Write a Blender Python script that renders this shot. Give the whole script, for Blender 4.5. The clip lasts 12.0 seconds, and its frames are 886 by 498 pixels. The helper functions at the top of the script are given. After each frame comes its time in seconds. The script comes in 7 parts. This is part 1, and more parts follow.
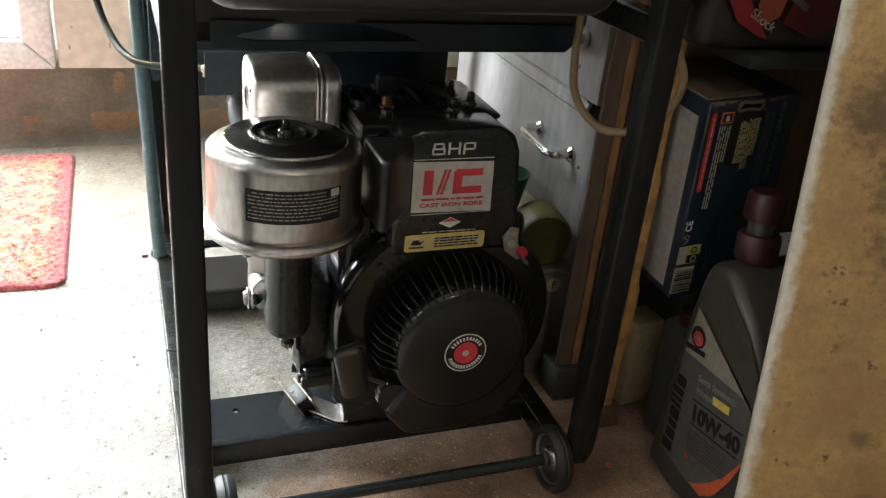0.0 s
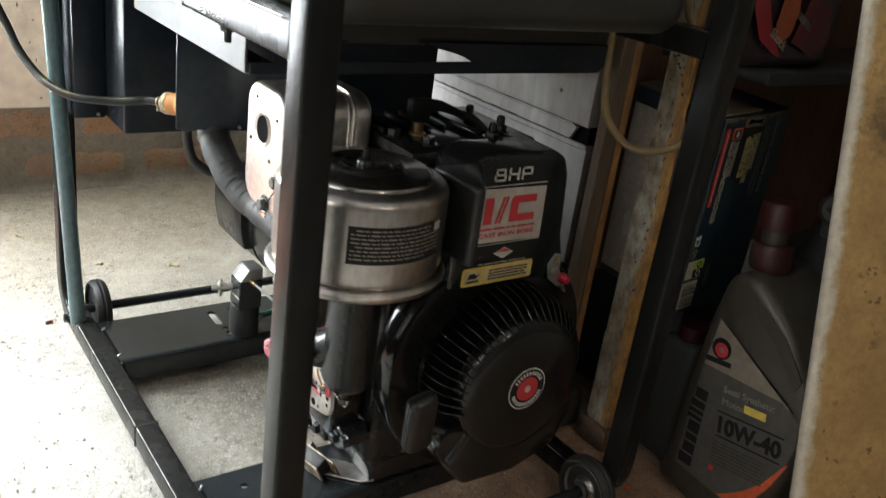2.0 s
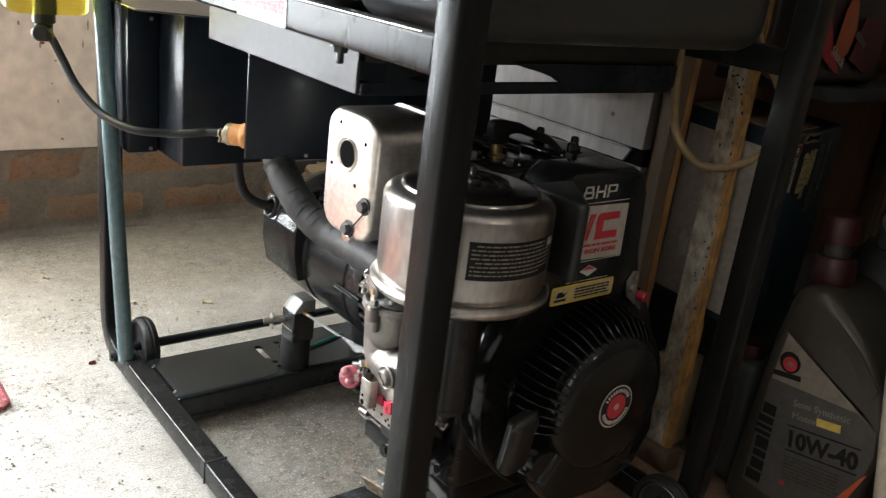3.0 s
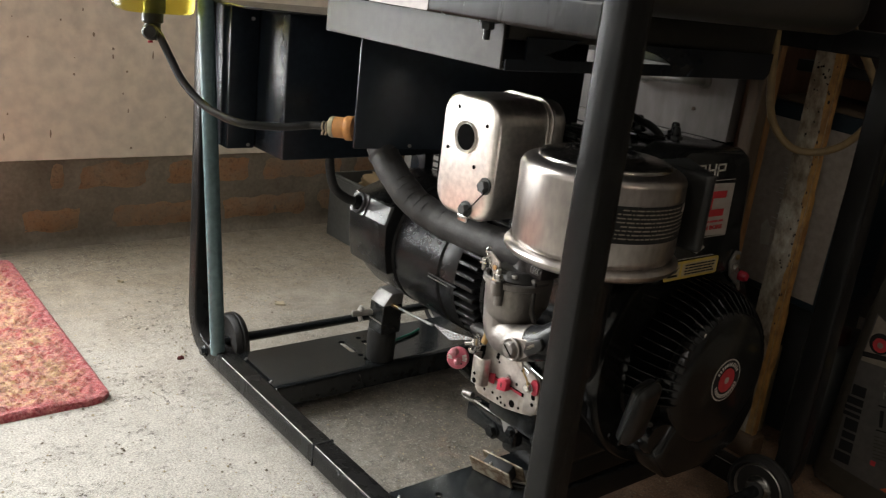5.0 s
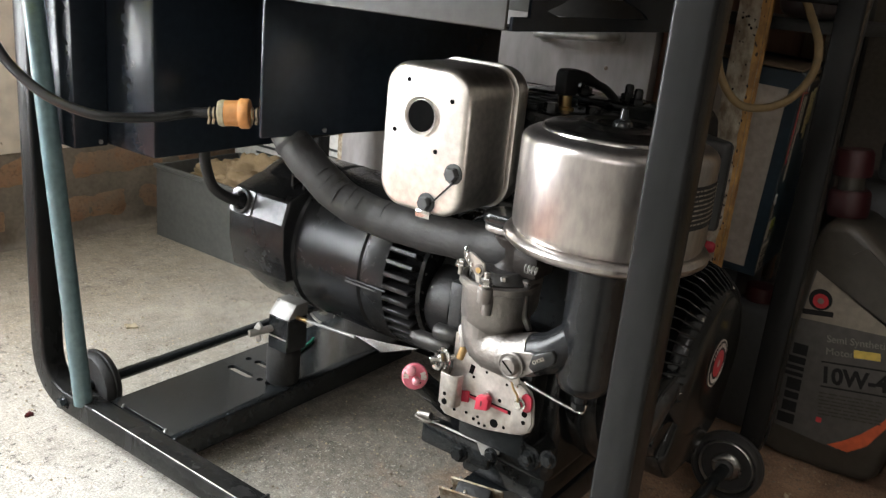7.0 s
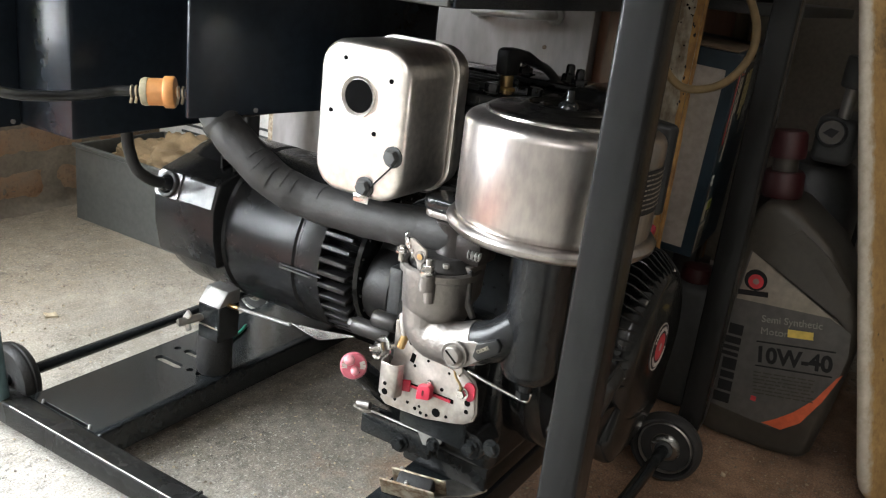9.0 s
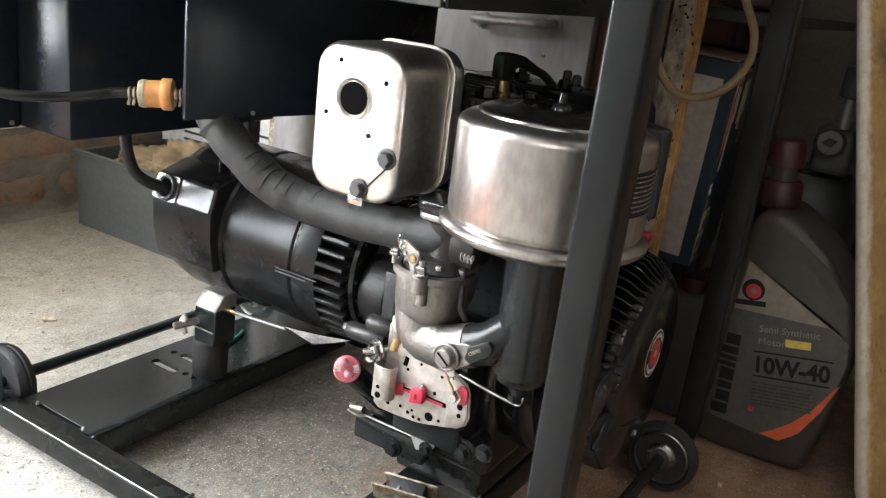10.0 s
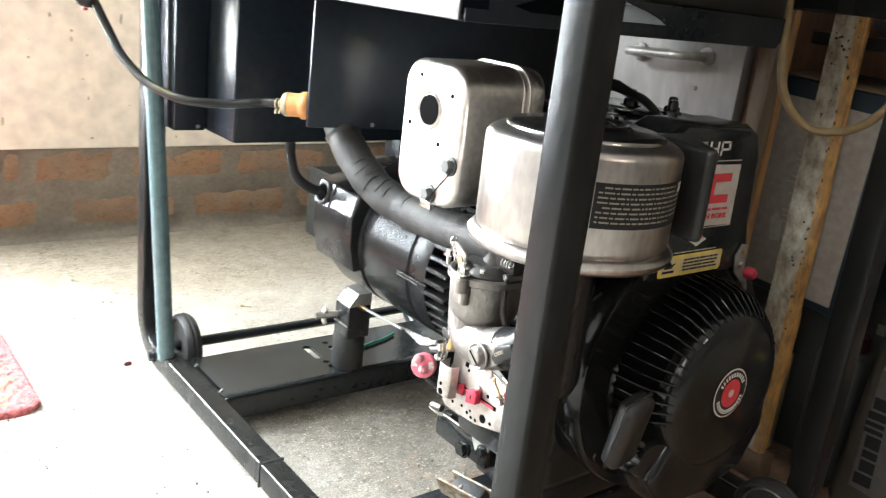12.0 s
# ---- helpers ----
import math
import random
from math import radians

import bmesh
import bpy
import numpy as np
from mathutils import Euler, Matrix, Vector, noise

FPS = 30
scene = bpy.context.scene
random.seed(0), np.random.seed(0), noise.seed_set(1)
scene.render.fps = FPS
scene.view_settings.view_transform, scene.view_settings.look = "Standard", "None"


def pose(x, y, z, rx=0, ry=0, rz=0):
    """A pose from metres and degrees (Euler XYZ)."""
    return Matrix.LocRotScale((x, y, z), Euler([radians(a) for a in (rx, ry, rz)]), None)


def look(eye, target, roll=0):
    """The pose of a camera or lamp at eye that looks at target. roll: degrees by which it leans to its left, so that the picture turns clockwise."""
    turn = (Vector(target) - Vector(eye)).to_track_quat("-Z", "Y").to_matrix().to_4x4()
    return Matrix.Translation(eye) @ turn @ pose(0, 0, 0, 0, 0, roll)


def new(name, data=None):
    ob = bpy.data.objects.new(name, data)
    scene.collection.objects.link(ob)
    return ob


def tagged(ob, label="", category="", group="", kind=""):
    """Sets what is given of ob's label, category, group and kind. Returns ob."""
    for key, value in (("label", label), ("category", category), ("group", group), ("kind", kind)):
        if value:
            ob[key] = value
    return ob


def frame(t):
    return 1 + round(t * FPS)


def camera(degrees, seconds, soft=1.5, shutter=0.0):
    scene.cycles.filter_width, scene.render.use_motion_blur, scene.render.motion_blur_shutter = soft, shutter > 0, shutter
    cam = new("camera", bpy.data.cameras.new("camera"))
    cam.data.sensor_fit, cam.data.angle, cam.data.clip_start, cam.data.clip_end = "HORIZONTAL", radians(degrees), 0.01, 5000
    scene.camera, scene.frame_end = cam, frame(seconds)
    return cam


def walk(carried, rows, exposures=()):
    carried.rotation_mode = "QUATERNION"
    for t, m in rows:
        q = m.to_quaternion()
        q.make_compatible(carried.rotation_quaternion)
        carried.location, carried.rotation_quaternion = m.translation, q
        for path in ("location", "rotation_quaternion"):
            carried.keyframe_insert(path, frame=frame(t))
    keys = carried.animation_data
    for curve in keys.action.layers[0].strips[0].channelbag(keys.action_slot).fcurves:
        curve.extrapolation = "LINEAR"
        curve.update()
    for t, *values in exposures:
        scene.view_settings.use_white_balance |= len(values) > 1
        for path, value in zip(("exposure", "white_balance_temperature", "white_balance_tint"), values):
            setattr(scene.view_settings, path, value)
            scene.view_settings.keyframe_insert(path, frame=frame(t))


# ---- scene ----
cam = camera(54.4, 12.0, soft=1.2, shutter=0.5)
PATH = [
    (0, (-0.01, -0.027, 0.683), (0.655, 1.631, -0.216), 5.8),
    (0.5, (-0.05, -0.006, 0.665), (0.741, 1.606, -0.217), 6.2),
    (1, (-0.111, 0.026, 0.647), (0.823, 1.574, -0.209), 7.5),
    (1.5, (-0.172, 0.085, 0.632), (0.866, 1.573, -0.21), 7.7),
    (2, (-0.224, 0.136, 0.627), (0.912, 1.594, -0.137), 8.2),
    (2.5, (-0.274, 0.175, 0.62), (0.918, 1.617, -0.087), 7.9),
    (3, (-0.316, 0.194, 0.596), (0.892, 1.642, -0.071), 7.2),
    (3.5, (-0.36, 0.196, 0.581), (0.869, 1.639, -0.059), 7.4),
    (3.7, (-0.372, 0.199, 0.578), (0.826, 1.663, -0.073), 7.2),
    (5.3, (-0.438, 0.244, 0.542), (0.79, 1.71, -0.046), 6.7),
    (5.5, (-0.443, 0.285, 0.546), (0.831, 1.702, -0.061), 6.6),
    (6, (-0.43, 0.359, 0.538), (0.957, 1.66, -0.081), 5.5),
    (6.5, (-0.437, 0.403, 0.529), (1.038, 1.598, -0.099), 5.5),
    (7, (-0.441, 0.442, 0.513), (1.123, 1.528, -0.1), 5.7),
    (7.2, (-0.446, 0.447, 0.518), (1.128, 1.503, -0.119), 5.7),
    (8.8, (-0.419, 0.466, 0.509), (1.224, 1.412, -0.129), 6.5),
    (9, (-0.425, 0.462, 0.511), (1.217, 1.403, -0.134), 6.8),
    (9.5, (-0.423, 0.462, 0.504), (1.232, 1.393, -0.121), 7.3),
    (10, (-0.422, 0.452, 0.503), (1.221, 1.412, -0.111), 7.2),
    (10.5, (-0.419, 0.429, 0.501), (1.167, 1.49, -0.095), 7.3),
    (11, (-0.402, 0.377, 0.501), (1.067, 1.603, -0.081), 7.3),
    (11.5, (-0.368, 0.332, 0.502), (0.99, 1.681, -0.076), 6.8),
    (12, (-0.328, 0.28, 0.502), (0.878, 1.766, -0.082), 6.8),
]
EXPOSURES = [(0.0, 0.2, 6500, 10), (1.0, 0.25, 6600, 11), (2.0, -0.03, 6600, 10), (2.5, -0.3, 6600, 11), (3.5, -0.4, 6750, 14), (5.5, -1.2, 7150, 15), (6.0, -0.40, 6900, 14), (6.5, -0.38, 6800, 14),
             (9.5, -0.03, 6600, 13), (10.0, 0.0, 6600, 13), (10.5, 0.66, 6550, 12), (12.0, 0.84, 6500, 11)]
walk(cam, [(t, look(eye, target, roll)) for t, eye, target, roll in PATH], EXPOSURES)
DOOR_WATTS, WINDOW_WATTS, LAMP_WATTS, WIN_X = 118.0, 9.5, 4.6, -1.75

# ---------------------------------------------------------------- light
world = bpy.data.worlds.new("world")
scene.world = world
world.use_nodes = True
wn = world.node_tree.nodes
sky = wn.new("ShaderNodeTexSky")
sky.sky_type, sky.sun_disc = "NISHITA", False
sky.sun_elevation, sky.sun_rotation = radians(58), radians(90)
world.node_tree.links.new(sky.outputs["Color"], wn["Background"].inputs["Color"])
wn["Background"].inputs["Strength"].default_value = 0.12


def area_lamp(name, eye, target, sx, sy, watts, colour):
    data = bpy.data.lights.new(name, "AREA")
    data.shape, data.size, data.size_y, data.energy, data.color = "RECTANGLE", sx, sy, watts, colour
    ob = new(name, data)
    ob.matrix_world = look(eye, target)
    return ob


# the sun stands beside the house and lights the paving outside the door
sun_data = bpy.data.lights.new("sun", "SUN")
sun_data.energy, sun_data.angle, sun_data.color = 4.5, radians(0.5), (1.0, 0.96, 0.9)
sun_ob = new("sun", sun_data)
sun_ob.matrix_world = look((5.3, 10.0, 8.5), (0.0, 10.0, 0.0))
# daylight through the glazed back door, and the dim tungsten light of the garage behind the camera
area_lamp("door_daylight", (-0.60, 1.795, 1.06), (-0.60, 0.0, 0.70), 0.80, 1.66, DOOR_WATTS, (0.88, 0.96, 1.0))
# fill light that lifts the room; its side window is unseen and added
area_lamp("window_fill", (WIN_X + 0.02, 0.15, 1.45), (0.5, 0.35, 0.6), 0.95, 0.75, WINDOW_WATTS, (1.0, 0.97, 0.94))
area_lamp("garage_lamp", (0.25, -1.2, 2.1), (0.35, 0.7, 0.3), 0.25, 0.25, LAMP_WATTS, (1.0, 0.87, 0.70))


# ---------------------------------------------------------------- materials
def mat(name, colour, rough=0.5, metal=0.0, other=None, grain=120.0, stain=9.0, mix=0.5, bump=0.15, bump_scale=None,
        rough_var=0.1, coat=0.0, alpha_glass=False, stretch=(1, 1, 1), spec=0.5, sharp=0.25):
    """A surface with fine grain, broad stains and relief; other is the second colour of the stains."""
    m = bpy.data.materials.new(name)
    m.use_nodes = True
    n, l = m.node_tree.nodes, m.node_tree.links
    p = n["Principled BSDF"]
    co = n.new("ShaderNodeTexCoord")
    mp = n.new("ShaderNodeMapping")
    mp.inputs["Scale"].default_value = stretch
    l.new(co.outputs["Object"], mp.inputs["Vector"])
    fine = n.new("ShaderNodeTexNoise")
    fine.inputs["Scale"].default_value, fine.inputs["Detail"].default_value = grain, 6.0
    broad = n.new("ShaderNodeTexNoise")
    broad.inputs["Scale"].default_value, broad.inputs["Detail"].default_value = stain, 5.0
    broad.inputs["Roughness"].default_value = 0.62
    for t in (fine, broad):
        l.new(mp.outputs["Vector"], t.inputs["Vector"])
    ramp = n.new("ShaderNodeMapRange")
    ramp.inputs["From Min"].default_value, ramp.inputs["From Max"].default_value = 0.5 - sharp, 0.5 + sharp
    l.new(broad.outputs["Fac"], ramp.inputs["Value"])
    a = n.new("ShaderNodeMix")
    a.data_type = "RGBA"
    a.inputs["A"].default_value = (*colour, 1)
    a.inputs["B"].default_value = (*(other or [c * 0.75 for c in colour]), 1)
    fac = n.new("ShaderNodeMath")
    fac.operation = "MULTIPLY"
    fac.inputs[1].default_value = mix
    l.new(ramp.outputs["Result"], fac.inputs[0])
    l.new(fac.outputs[0], a.inputs["Factor"])
    b = n.new("ShaderNodeMix")
    b.data_type, b.blend_type = "RGBA", "MULTIPLY"
    b.inputs["Factor"].default_value = 0.35
    l.new(a.outputs["Result"], b.inputs["A"])
    g = n.new("ShaderNodeMapRange")
    g.inputs["From Min"].default_value, g.inputs["From Max"].default_value = 0.3, 0.65
    g.inputs["To Min"].default_value, g.inputs["To Max"].default_value = 0.45, 1.15
    l.new(fine.outputs["Fac"], g.inputs["Value"])
    l.new(g.outputs["Result"], b.inputs["B"])
    l.new(b.outputs["Result"], p.inputs["Base Color"])
    r = n.new("ShaderNodeMapRange")
    r.inputs["To Min"].default_value, r.inputs["To Max"].default_value = max(rough - rough_var, 0.03), min(rough + rough_var, 1)
    l.new(broad.outputs["Fac"], r.inputs["Value"])
    l.new(r.outputs["Result"], p.inputs["Roughness"])
    p.inputs["Metallic"].default_value = metal
    p.inputs["Specular IOR Level"].default_value = spec
    p.inputs["Coat Weight"].default_value = coat
    if bump:
        bn = n.new("ShaderNodeBump")
        bn.inputs["Strength"].default_value, bn.inputs["Distance"].default_value = bump, 0.002
        if bump_scale:
            t2 = n.new("ShaderNodeTexNoise")
            t2.inputs["Scale"].default_value, t2.inputs["Detail"].default_value = bump_scale, 8.0
            l.new(mp.outputs["Vector"], t2.inputs["Vector"])
            l.new(t2.outputs["Fac"], bn.inputs["Height"])
        else:
            l.new(fine.outputs["Fac"], bn.inputs["Height"])
        l.new(bn.outputs["Normal"], p.inputs["Normal"])
    return m


def glass(name, colour, rough=0.03, ior=1.45):
    m = bpy.data.materials.new(name)
    m.use_nodes = True
    p = m.node_tree.nodes["Principled BSDF"]
    p.inputs["Base Color"].default_value = (*colour, 1)
    p.inputs["Roughness"].default_value, p.inputs["Transmission Weight"].default_value, p.inputs["IOR"].default_value = rough, 1.0, ior
    return m


BLACK = mat("black_gloss_paint", (0.0150, 0.0178, 0.0195), 0.18, bump=0.10, bump_scale=160, mix=0.7, other=(0.0195, 0.0222, 0.0235), rough_var=0.08, spec=0.5)
TANK = mat("satin_black_tank", (0.0245, 0.0250, 0.0250), 0.30, bump=0.06, bump_scale=120, mix=0.7, other=(0.031, 0.0305, 0.030), rough_var=0.06, spec=0.45)
RAIL = mat("black_brushed_paint", (0.0098, 0.0100, 0.0100), 0.26, bump=0.16, bump_scale=110, mix=0.8, other=(0.0155, 0.0152, 0.0146), stretch=(1, 1, 0.2), stain=18, rough_var=0.10, spec=0.13)
ENGINE = mat("engine_black", (0.0115, 0.0130, 0.0136), 0.16, bump=0.10, bump_scale=200, mix=0.7, other=(0.0155, 0.0160, 0.0160), stain=22, spec=0.42)
ENGINE_MATT = mat("engine_satin_black", (0.019, 0.0212, 0.0218), 0.36, bump=0.3, bump_scale=400, other=(0.028, 0.0285, 0.0280), spec=0.42)
PANEL = mat("blue_black_panel", (0.0105, 0.0145, 0.0200), 0.24, bump=0.04, bump_scale=120, other=(0.0125, 0.0168, 0.0225), rough_var=0.04, spec=0.28)
ALT = mat("alternator_black", (0.0115, 0.0125, 0.0138), 0.26, bump=0.04, bump_scale=90, other=(0.018, 0.0172, 0.0168), stain=14, rough_var=0.06, spec=0.30)
ALT_SATIN = mat("alternator_satin", (0.008, 0.008, 0.0085), 0.40, bump=0.2, bump_scale=300, other=(0.014, 0.0135, 0.013), stain=30, spec=0.36)
WHEELDISC = mat("dull_wheel_steel", (0.30, 0.30, 0.285), 0.26, 0.9, other=(0.16, 0.145, 0.13), stain=40, mix=0.7, bump=0.10)
RUBBER = mat("rubber", (0.018, 0.0185, 0.0187), 0.55, bump=0.25, bump_scale=300, other=(0.029, 0.0285, 0.028), spec=0.4)
WRAP = mat("hose_wrap", (0.020, 0.0192, 0.0188), 0.62, bump=0.4, bump_scale=110, other=(0.028, 0.0265, 0.0255), spec=0.32)
STEEL = mat("brushed_steel", (0.435, 0.405, 0.384), 0.29, 1.0, other=(0.388, 0.358, 0.336), grain=200, stain=7, mix=0.3, bump=0.003, rough_var=0.01, stretch=(1, 1, 0.4))
MUFFLER = mat("plated_muffler_steel", (0.87, 0.825, 0.78), 0.35, 1.0, other=(0.80, 0.745, 0.69), grain=160, stain=10, mix=0.4, bump=0.03, rough_var=0.05)
CHROME = mat("bright_metal", (0.72, 0.71, 0.69), 0.20, 1.0, other=(0.5, 0.48, 0.45), stain=40, bump=0.05)
ALU = mat("cast_aluminium", (0.315, 0.296, 0.280), 0.48, 1.0, other=(0.18, 0.163, 0.150), stain=30, mix=0.85, bump=0.35, bump_scale=240)
ZINC = mat("zinc_plate", (0.60, 0.58, 0.55), 0.40, 1.0, other=(0.33, 0.30, 0.26), stain=38, mix=0.8, bump=0.18, sharp=0.15)
PLATE = mat("grimy_plated_steel", (0.56, 0.53, 0.50), 0.42, 0.75, other=(0.26, 0.225, 0.185), grain=170, stain=26, mix=0.85, bump=0.2, bump_scale=160, sharp=0.17)
BRASS = mat("brass", (0.60, 0.42, 0.20), 0.32, 1.0, other=(0.42, 0.28, 0.12), stain=40, bump=0.05)
TEAL = mat("blue_grey_tube_paint", (0.095, 0.150, 0.160), 0.25, other=(0.075, 0.12, 0.13), stain=7, bump=0.08, bump_scale=60)
UPVC = mat("white_upvc", (0.88, 0.885, 0.89), 0.32, other=(0.82, 0.82, 0.81), bump=0.02)
PLASTER = mat("cream_wall_paint", (0.80, 0.755, 0.65), 0.75, other=(0.755, 0.70, 0.585), grain=40, stain=5, bump=0.35, bump_scale=45, sharp=0.2)
MORTAR = mat("mortar", (0.255, 0.220, 0.175), 0.92, other=(0.155, 0.128, 0.097), grain=150, stain=11, mix=0.9, bump=0.9, bump_scale=90, sharp=0.16)
WALL = mat("painted_block_wall", (0.42, 0.40, 0.365), 0.85, other=(0.33, 0.31, 0.28), bump=0.3)
RUST = mat("rusty_steel", (0.42, 0.37, 0.28), 0.60, 0.2, other=(0.15, 0.09, 0.045), grain=160, stain=95, mix=0.95, bump=0.4, bump_scale=180, sharp=0.10)
OCHRE = mat("yellow_painted_rust", (0.52, 0.285, 0.082), 0.6, other=(0.25, 0.125, 0.045), grain=140, stain=60, mix=0.85, bump=0.4, bump_scale=150, sharp=0.10, stretch=(1, 1, 0.6))
PITTED = mat("pitted_grey_steel", (0.44, 0.395, 0.315), 0.5, 0.15, other=(0.15, 0.105, 0.065), grain=190, stain=75, mix=0.9, bump=0.4, bump_scale=200, sharp=0.13, stretch=(1, 1, 0.6))
RUSTEDGE = mat("orange_rusted_edge", (0.36, 0.185, 0.066), 0.62, other=(0.17, 0.088, 0.04), grain=150, stain=48, mix=0.95, bump=0.4, bump_scale=150, sharp=0.14, stretch=(1, 1, 0.4))
BROWN = mat("brown_stained_wood", (0.085, 0.055, 0.03), 0.65, other=(0.045, 0.03, 0.018), grain=90, stain=20, mix=0.8, bump=0.35, stretch=(1, 1, 0.15))
DRAWER = mat("grey_drawer_paint", (0.310, 0.298, 0.294), 0.55, other=(0.198, 0.181, 0.175), grain=70, stain=9, mix=0.85, bump=0.15, bump_scale=120, sharp=0.16, stretch=(1, 1, 0.35), spec=0.25)
CARD = mat("brown_cardboard", (0.14, 0.10, 0.06), 0.85, other=(0.08, 0.055, 0.035), bump=0.2)
LID = mat("grey_card_lid", (0.37, 0.325, 0.285), 0.7, other=(0.27, 0.235, 0.205), stain=9, mix=0.7, bump=0.1)
BOXBLUE = mat("dark_blue_print", (0.0085, 0.0225, 0.0340), 0.42, other=(0.006, 0.015, 0.023), stain=12, bump=0.08)
JUG = mat("grey_jug_plastic", (0.047, 0.041, 0.032), 0.45, other=(0.029, 0.025, 0.019), stain=10, bump=0.06)
LABEL = mat("grey_jug_label", (0.082, 0.079, 0.074), 0.4, other=(0.060, 0.057, 0.051), stain=14, bump=0.05)
LABEL_LIGHT = mat("pale_label", (0.25, 0.22, 0.18), 0.4, other=(0.19, 0.165, 0.13), stain=14, bump=0.05)
INK = mat("dark_print", (0.012, 0.012, 0.013), 0.6, bump=0, spec=0.25)
# near-black that paints the dark of holes and gaps not cut open
VOID = mat("hole_gap_black", (0.003, 0.003, 0.003), 0.95, bump=0, spec=0.05)
CAPRED = mat("dull_red_plastic", (0.038, 0.004, 0.0055), 0.5, other=(0.022, 0.003, 0.004), stain=30, bump=0.05)
PALEPRINT = mat("cream_card_print", (0.40, 0.37, 0.30), 0.55, other=(0.28, 0.25, 0.19), stain=60, bump=0)
YELLOWPRINT = mat("yellowed_print", (0.36, 0.30, 0.14), 0.55, other=(0.22, 0.18, 0.08), stain=70, bump=0)
WHITEINK = mat("white_print", (0.62, 0.60, 0.55), 0.5, bump=0)
REDPRINT = mat("red_print", (0.55, 0.035, 0.045), 0.45, bump=0)
ORANGE = mat("orange_print", (0.62, 0.11, 0.04), 0.45, bump=0)
YELLOW = mat("yellow_sticker", (0.72, 0.52, 0.10), 0.45, other=(0.6, 0.44, 0.12), bump=0)
SILVERLAB = mat("silver_label", (0.55, 0.51, 0.47), 0.42, 0.35, other=(0.48, 0.44, 0.40), bump=0)
REDPLASTIC = mat("red_plastic", (0.42, 0.018, 0.045), 0.35, other=(0.32, 0.014, 0.03), bump=0.03)
DARKRED = mat("dark_red_packaging", (0.085, 0.007, 0.008), 0.4, other=(0.05, 0.008, 0.008), stain=14, bump=0.1)
CREAM = mat("cream_paint", (0.62, 0.50, 0.30), 0.55, other=(0.50, 0.38, 0.21), stain=40, bump=0.1)
WHITEBOX = mat("white_enamel", (0.74, 0.73, 0.71), 0.4, other=(0.64, 0.62, 0.58), bump=0.03)
GREENBOX = mat("grey_steel_box", (0.082, 0.085, 0.080), 0.5, other=(0.060, 0.060, 0.055), stain=10, bump=0.12)
RAG = mat("ochre_cloth", (0.24, 0.165, 0.085), 0.9, other=(0.11, 0.08, 0.05), grain=200, stain=25, bump=0.5, bump_scale=90)
RAG2 = mat("beige_cloth", (0.30, 0.24, 0.17), 0.9, other=(0.20, 0.15, 0.10), grain=200, stain=25, bump=0.5, bump_scale=90)
TIN = mat("tin_grey", (0.28, 0.275, 0.265), 0.42, 0.5, other=(0.18, 0.17, 0.15), stain=24, bump=0.1)
OLIVE = mat("olive_plastic", (0.085, 0.074, 0.012), 0.45, other=(0.055, 0.048, 0.010), bump=0.05)
GREENPL = mat("green_plastic", (0.008, 0.055, 0.035), 0.5, bump=0.02)
DARK = mat("dark_grey_plastic", (0.038, 0.041, 0.041), 0.5, other=(0.048, 0.049, 0.048), bump=0.1)
COWLGREY = mat("grey_cast_boss", (0.055, 0.053, 0.051), 0.40, 0.5, other=(0.03, 0.028, 0.026), stain=30, bump=0.2, bump_scale=300)
SOOT = mat("sooty_brown_casting", (0.017, 0.012, 0.010), 0.5, 0.1, other=(0.009, 0.007, 0.006), stain=30, bump=0.25, bump_scale=260)
OLDWOOD = mat("brown_weathered_wood", (0.135, 0.088, 0.05), 0.7, other=(0.065, 0.042, 0.024), grain=120, stain=24, mix=0.85, bump=0.35, stretch=(1, 1, 0.2))
PINKCAP = mat("scuffed_pink_plastic", (0.66, 0.30, 0.33), 0.4, other=(0.48, 0.10, 0.13), stain=60, bump=0.03)
LIDSTEEL = mat("polished_lid_steel", (0.36, 0.345, 0.33), 0.22, 1.0, other=(0.27, 0.25, 0.235), grain=160, stain=14, bump=0.02, rough_var=0.05)
BULGE = mat("dull_black_shroud", (0.0135, 0.0140, 0.0140), 0.36, bump=0.15, bump_scale=300, other=(0.018, 0.0182, 0.018), spec=0.42)
FOOTCAP = mat("polished_black_facet", (0.05, 0.051, 0.052), 0.26, bump=0.03, rough_var=0.04, spec=1.0)
DIM = mat("brown_garage_boards", (0.195, 0.178, 0.155), 0.7, other=(0.145, 0.130, 0.112), bump=0.2)
CAPPINK = mat("faded_red_plastic", (0.50, 0.075, 0.115), 0.33, other=(0.58, 0.26, 0.29), stain=80, mix=0.6, bump=0.03)
SHEET = mat("dark_satin_sheet", (0.030, 0.0275, 0.0240), 0.42, bump=0.02, bump_scale=60, other=(0.036, 0.033, 0.029), spec=0.22)
HOSE = mat("black_fuel_hose", (0.007, 0.0075, 0.008), 0.34, bump=0.05, bump_scale=200, spec=0.4)
REDBROWN = mat("reddish_brown_board", (0.20, 0.095, 0.055), 0.65, other=(0.11, 0.055, 0.032), grain=90, stain=20, mix=0.8, bump=0.35, stretch=(1, 1, 0.2))
CLAY = mat("dusty_brown_clay", (0.125, 0.076, 0.042), 0.8, other=(0.075, 0.046, 0.028), grain=120, stain=40, mix=0.85, bump=0.4, bump_scale=110)
# pale base paints the door's reflection on the block's slanted top
BLOCKCAP = mat("painted_glint_facet", (0.34, 0.335, 0.325), 0.30, 0.5, other=(0.24, 0.235, 0.225), stain=40, bump=0.05)
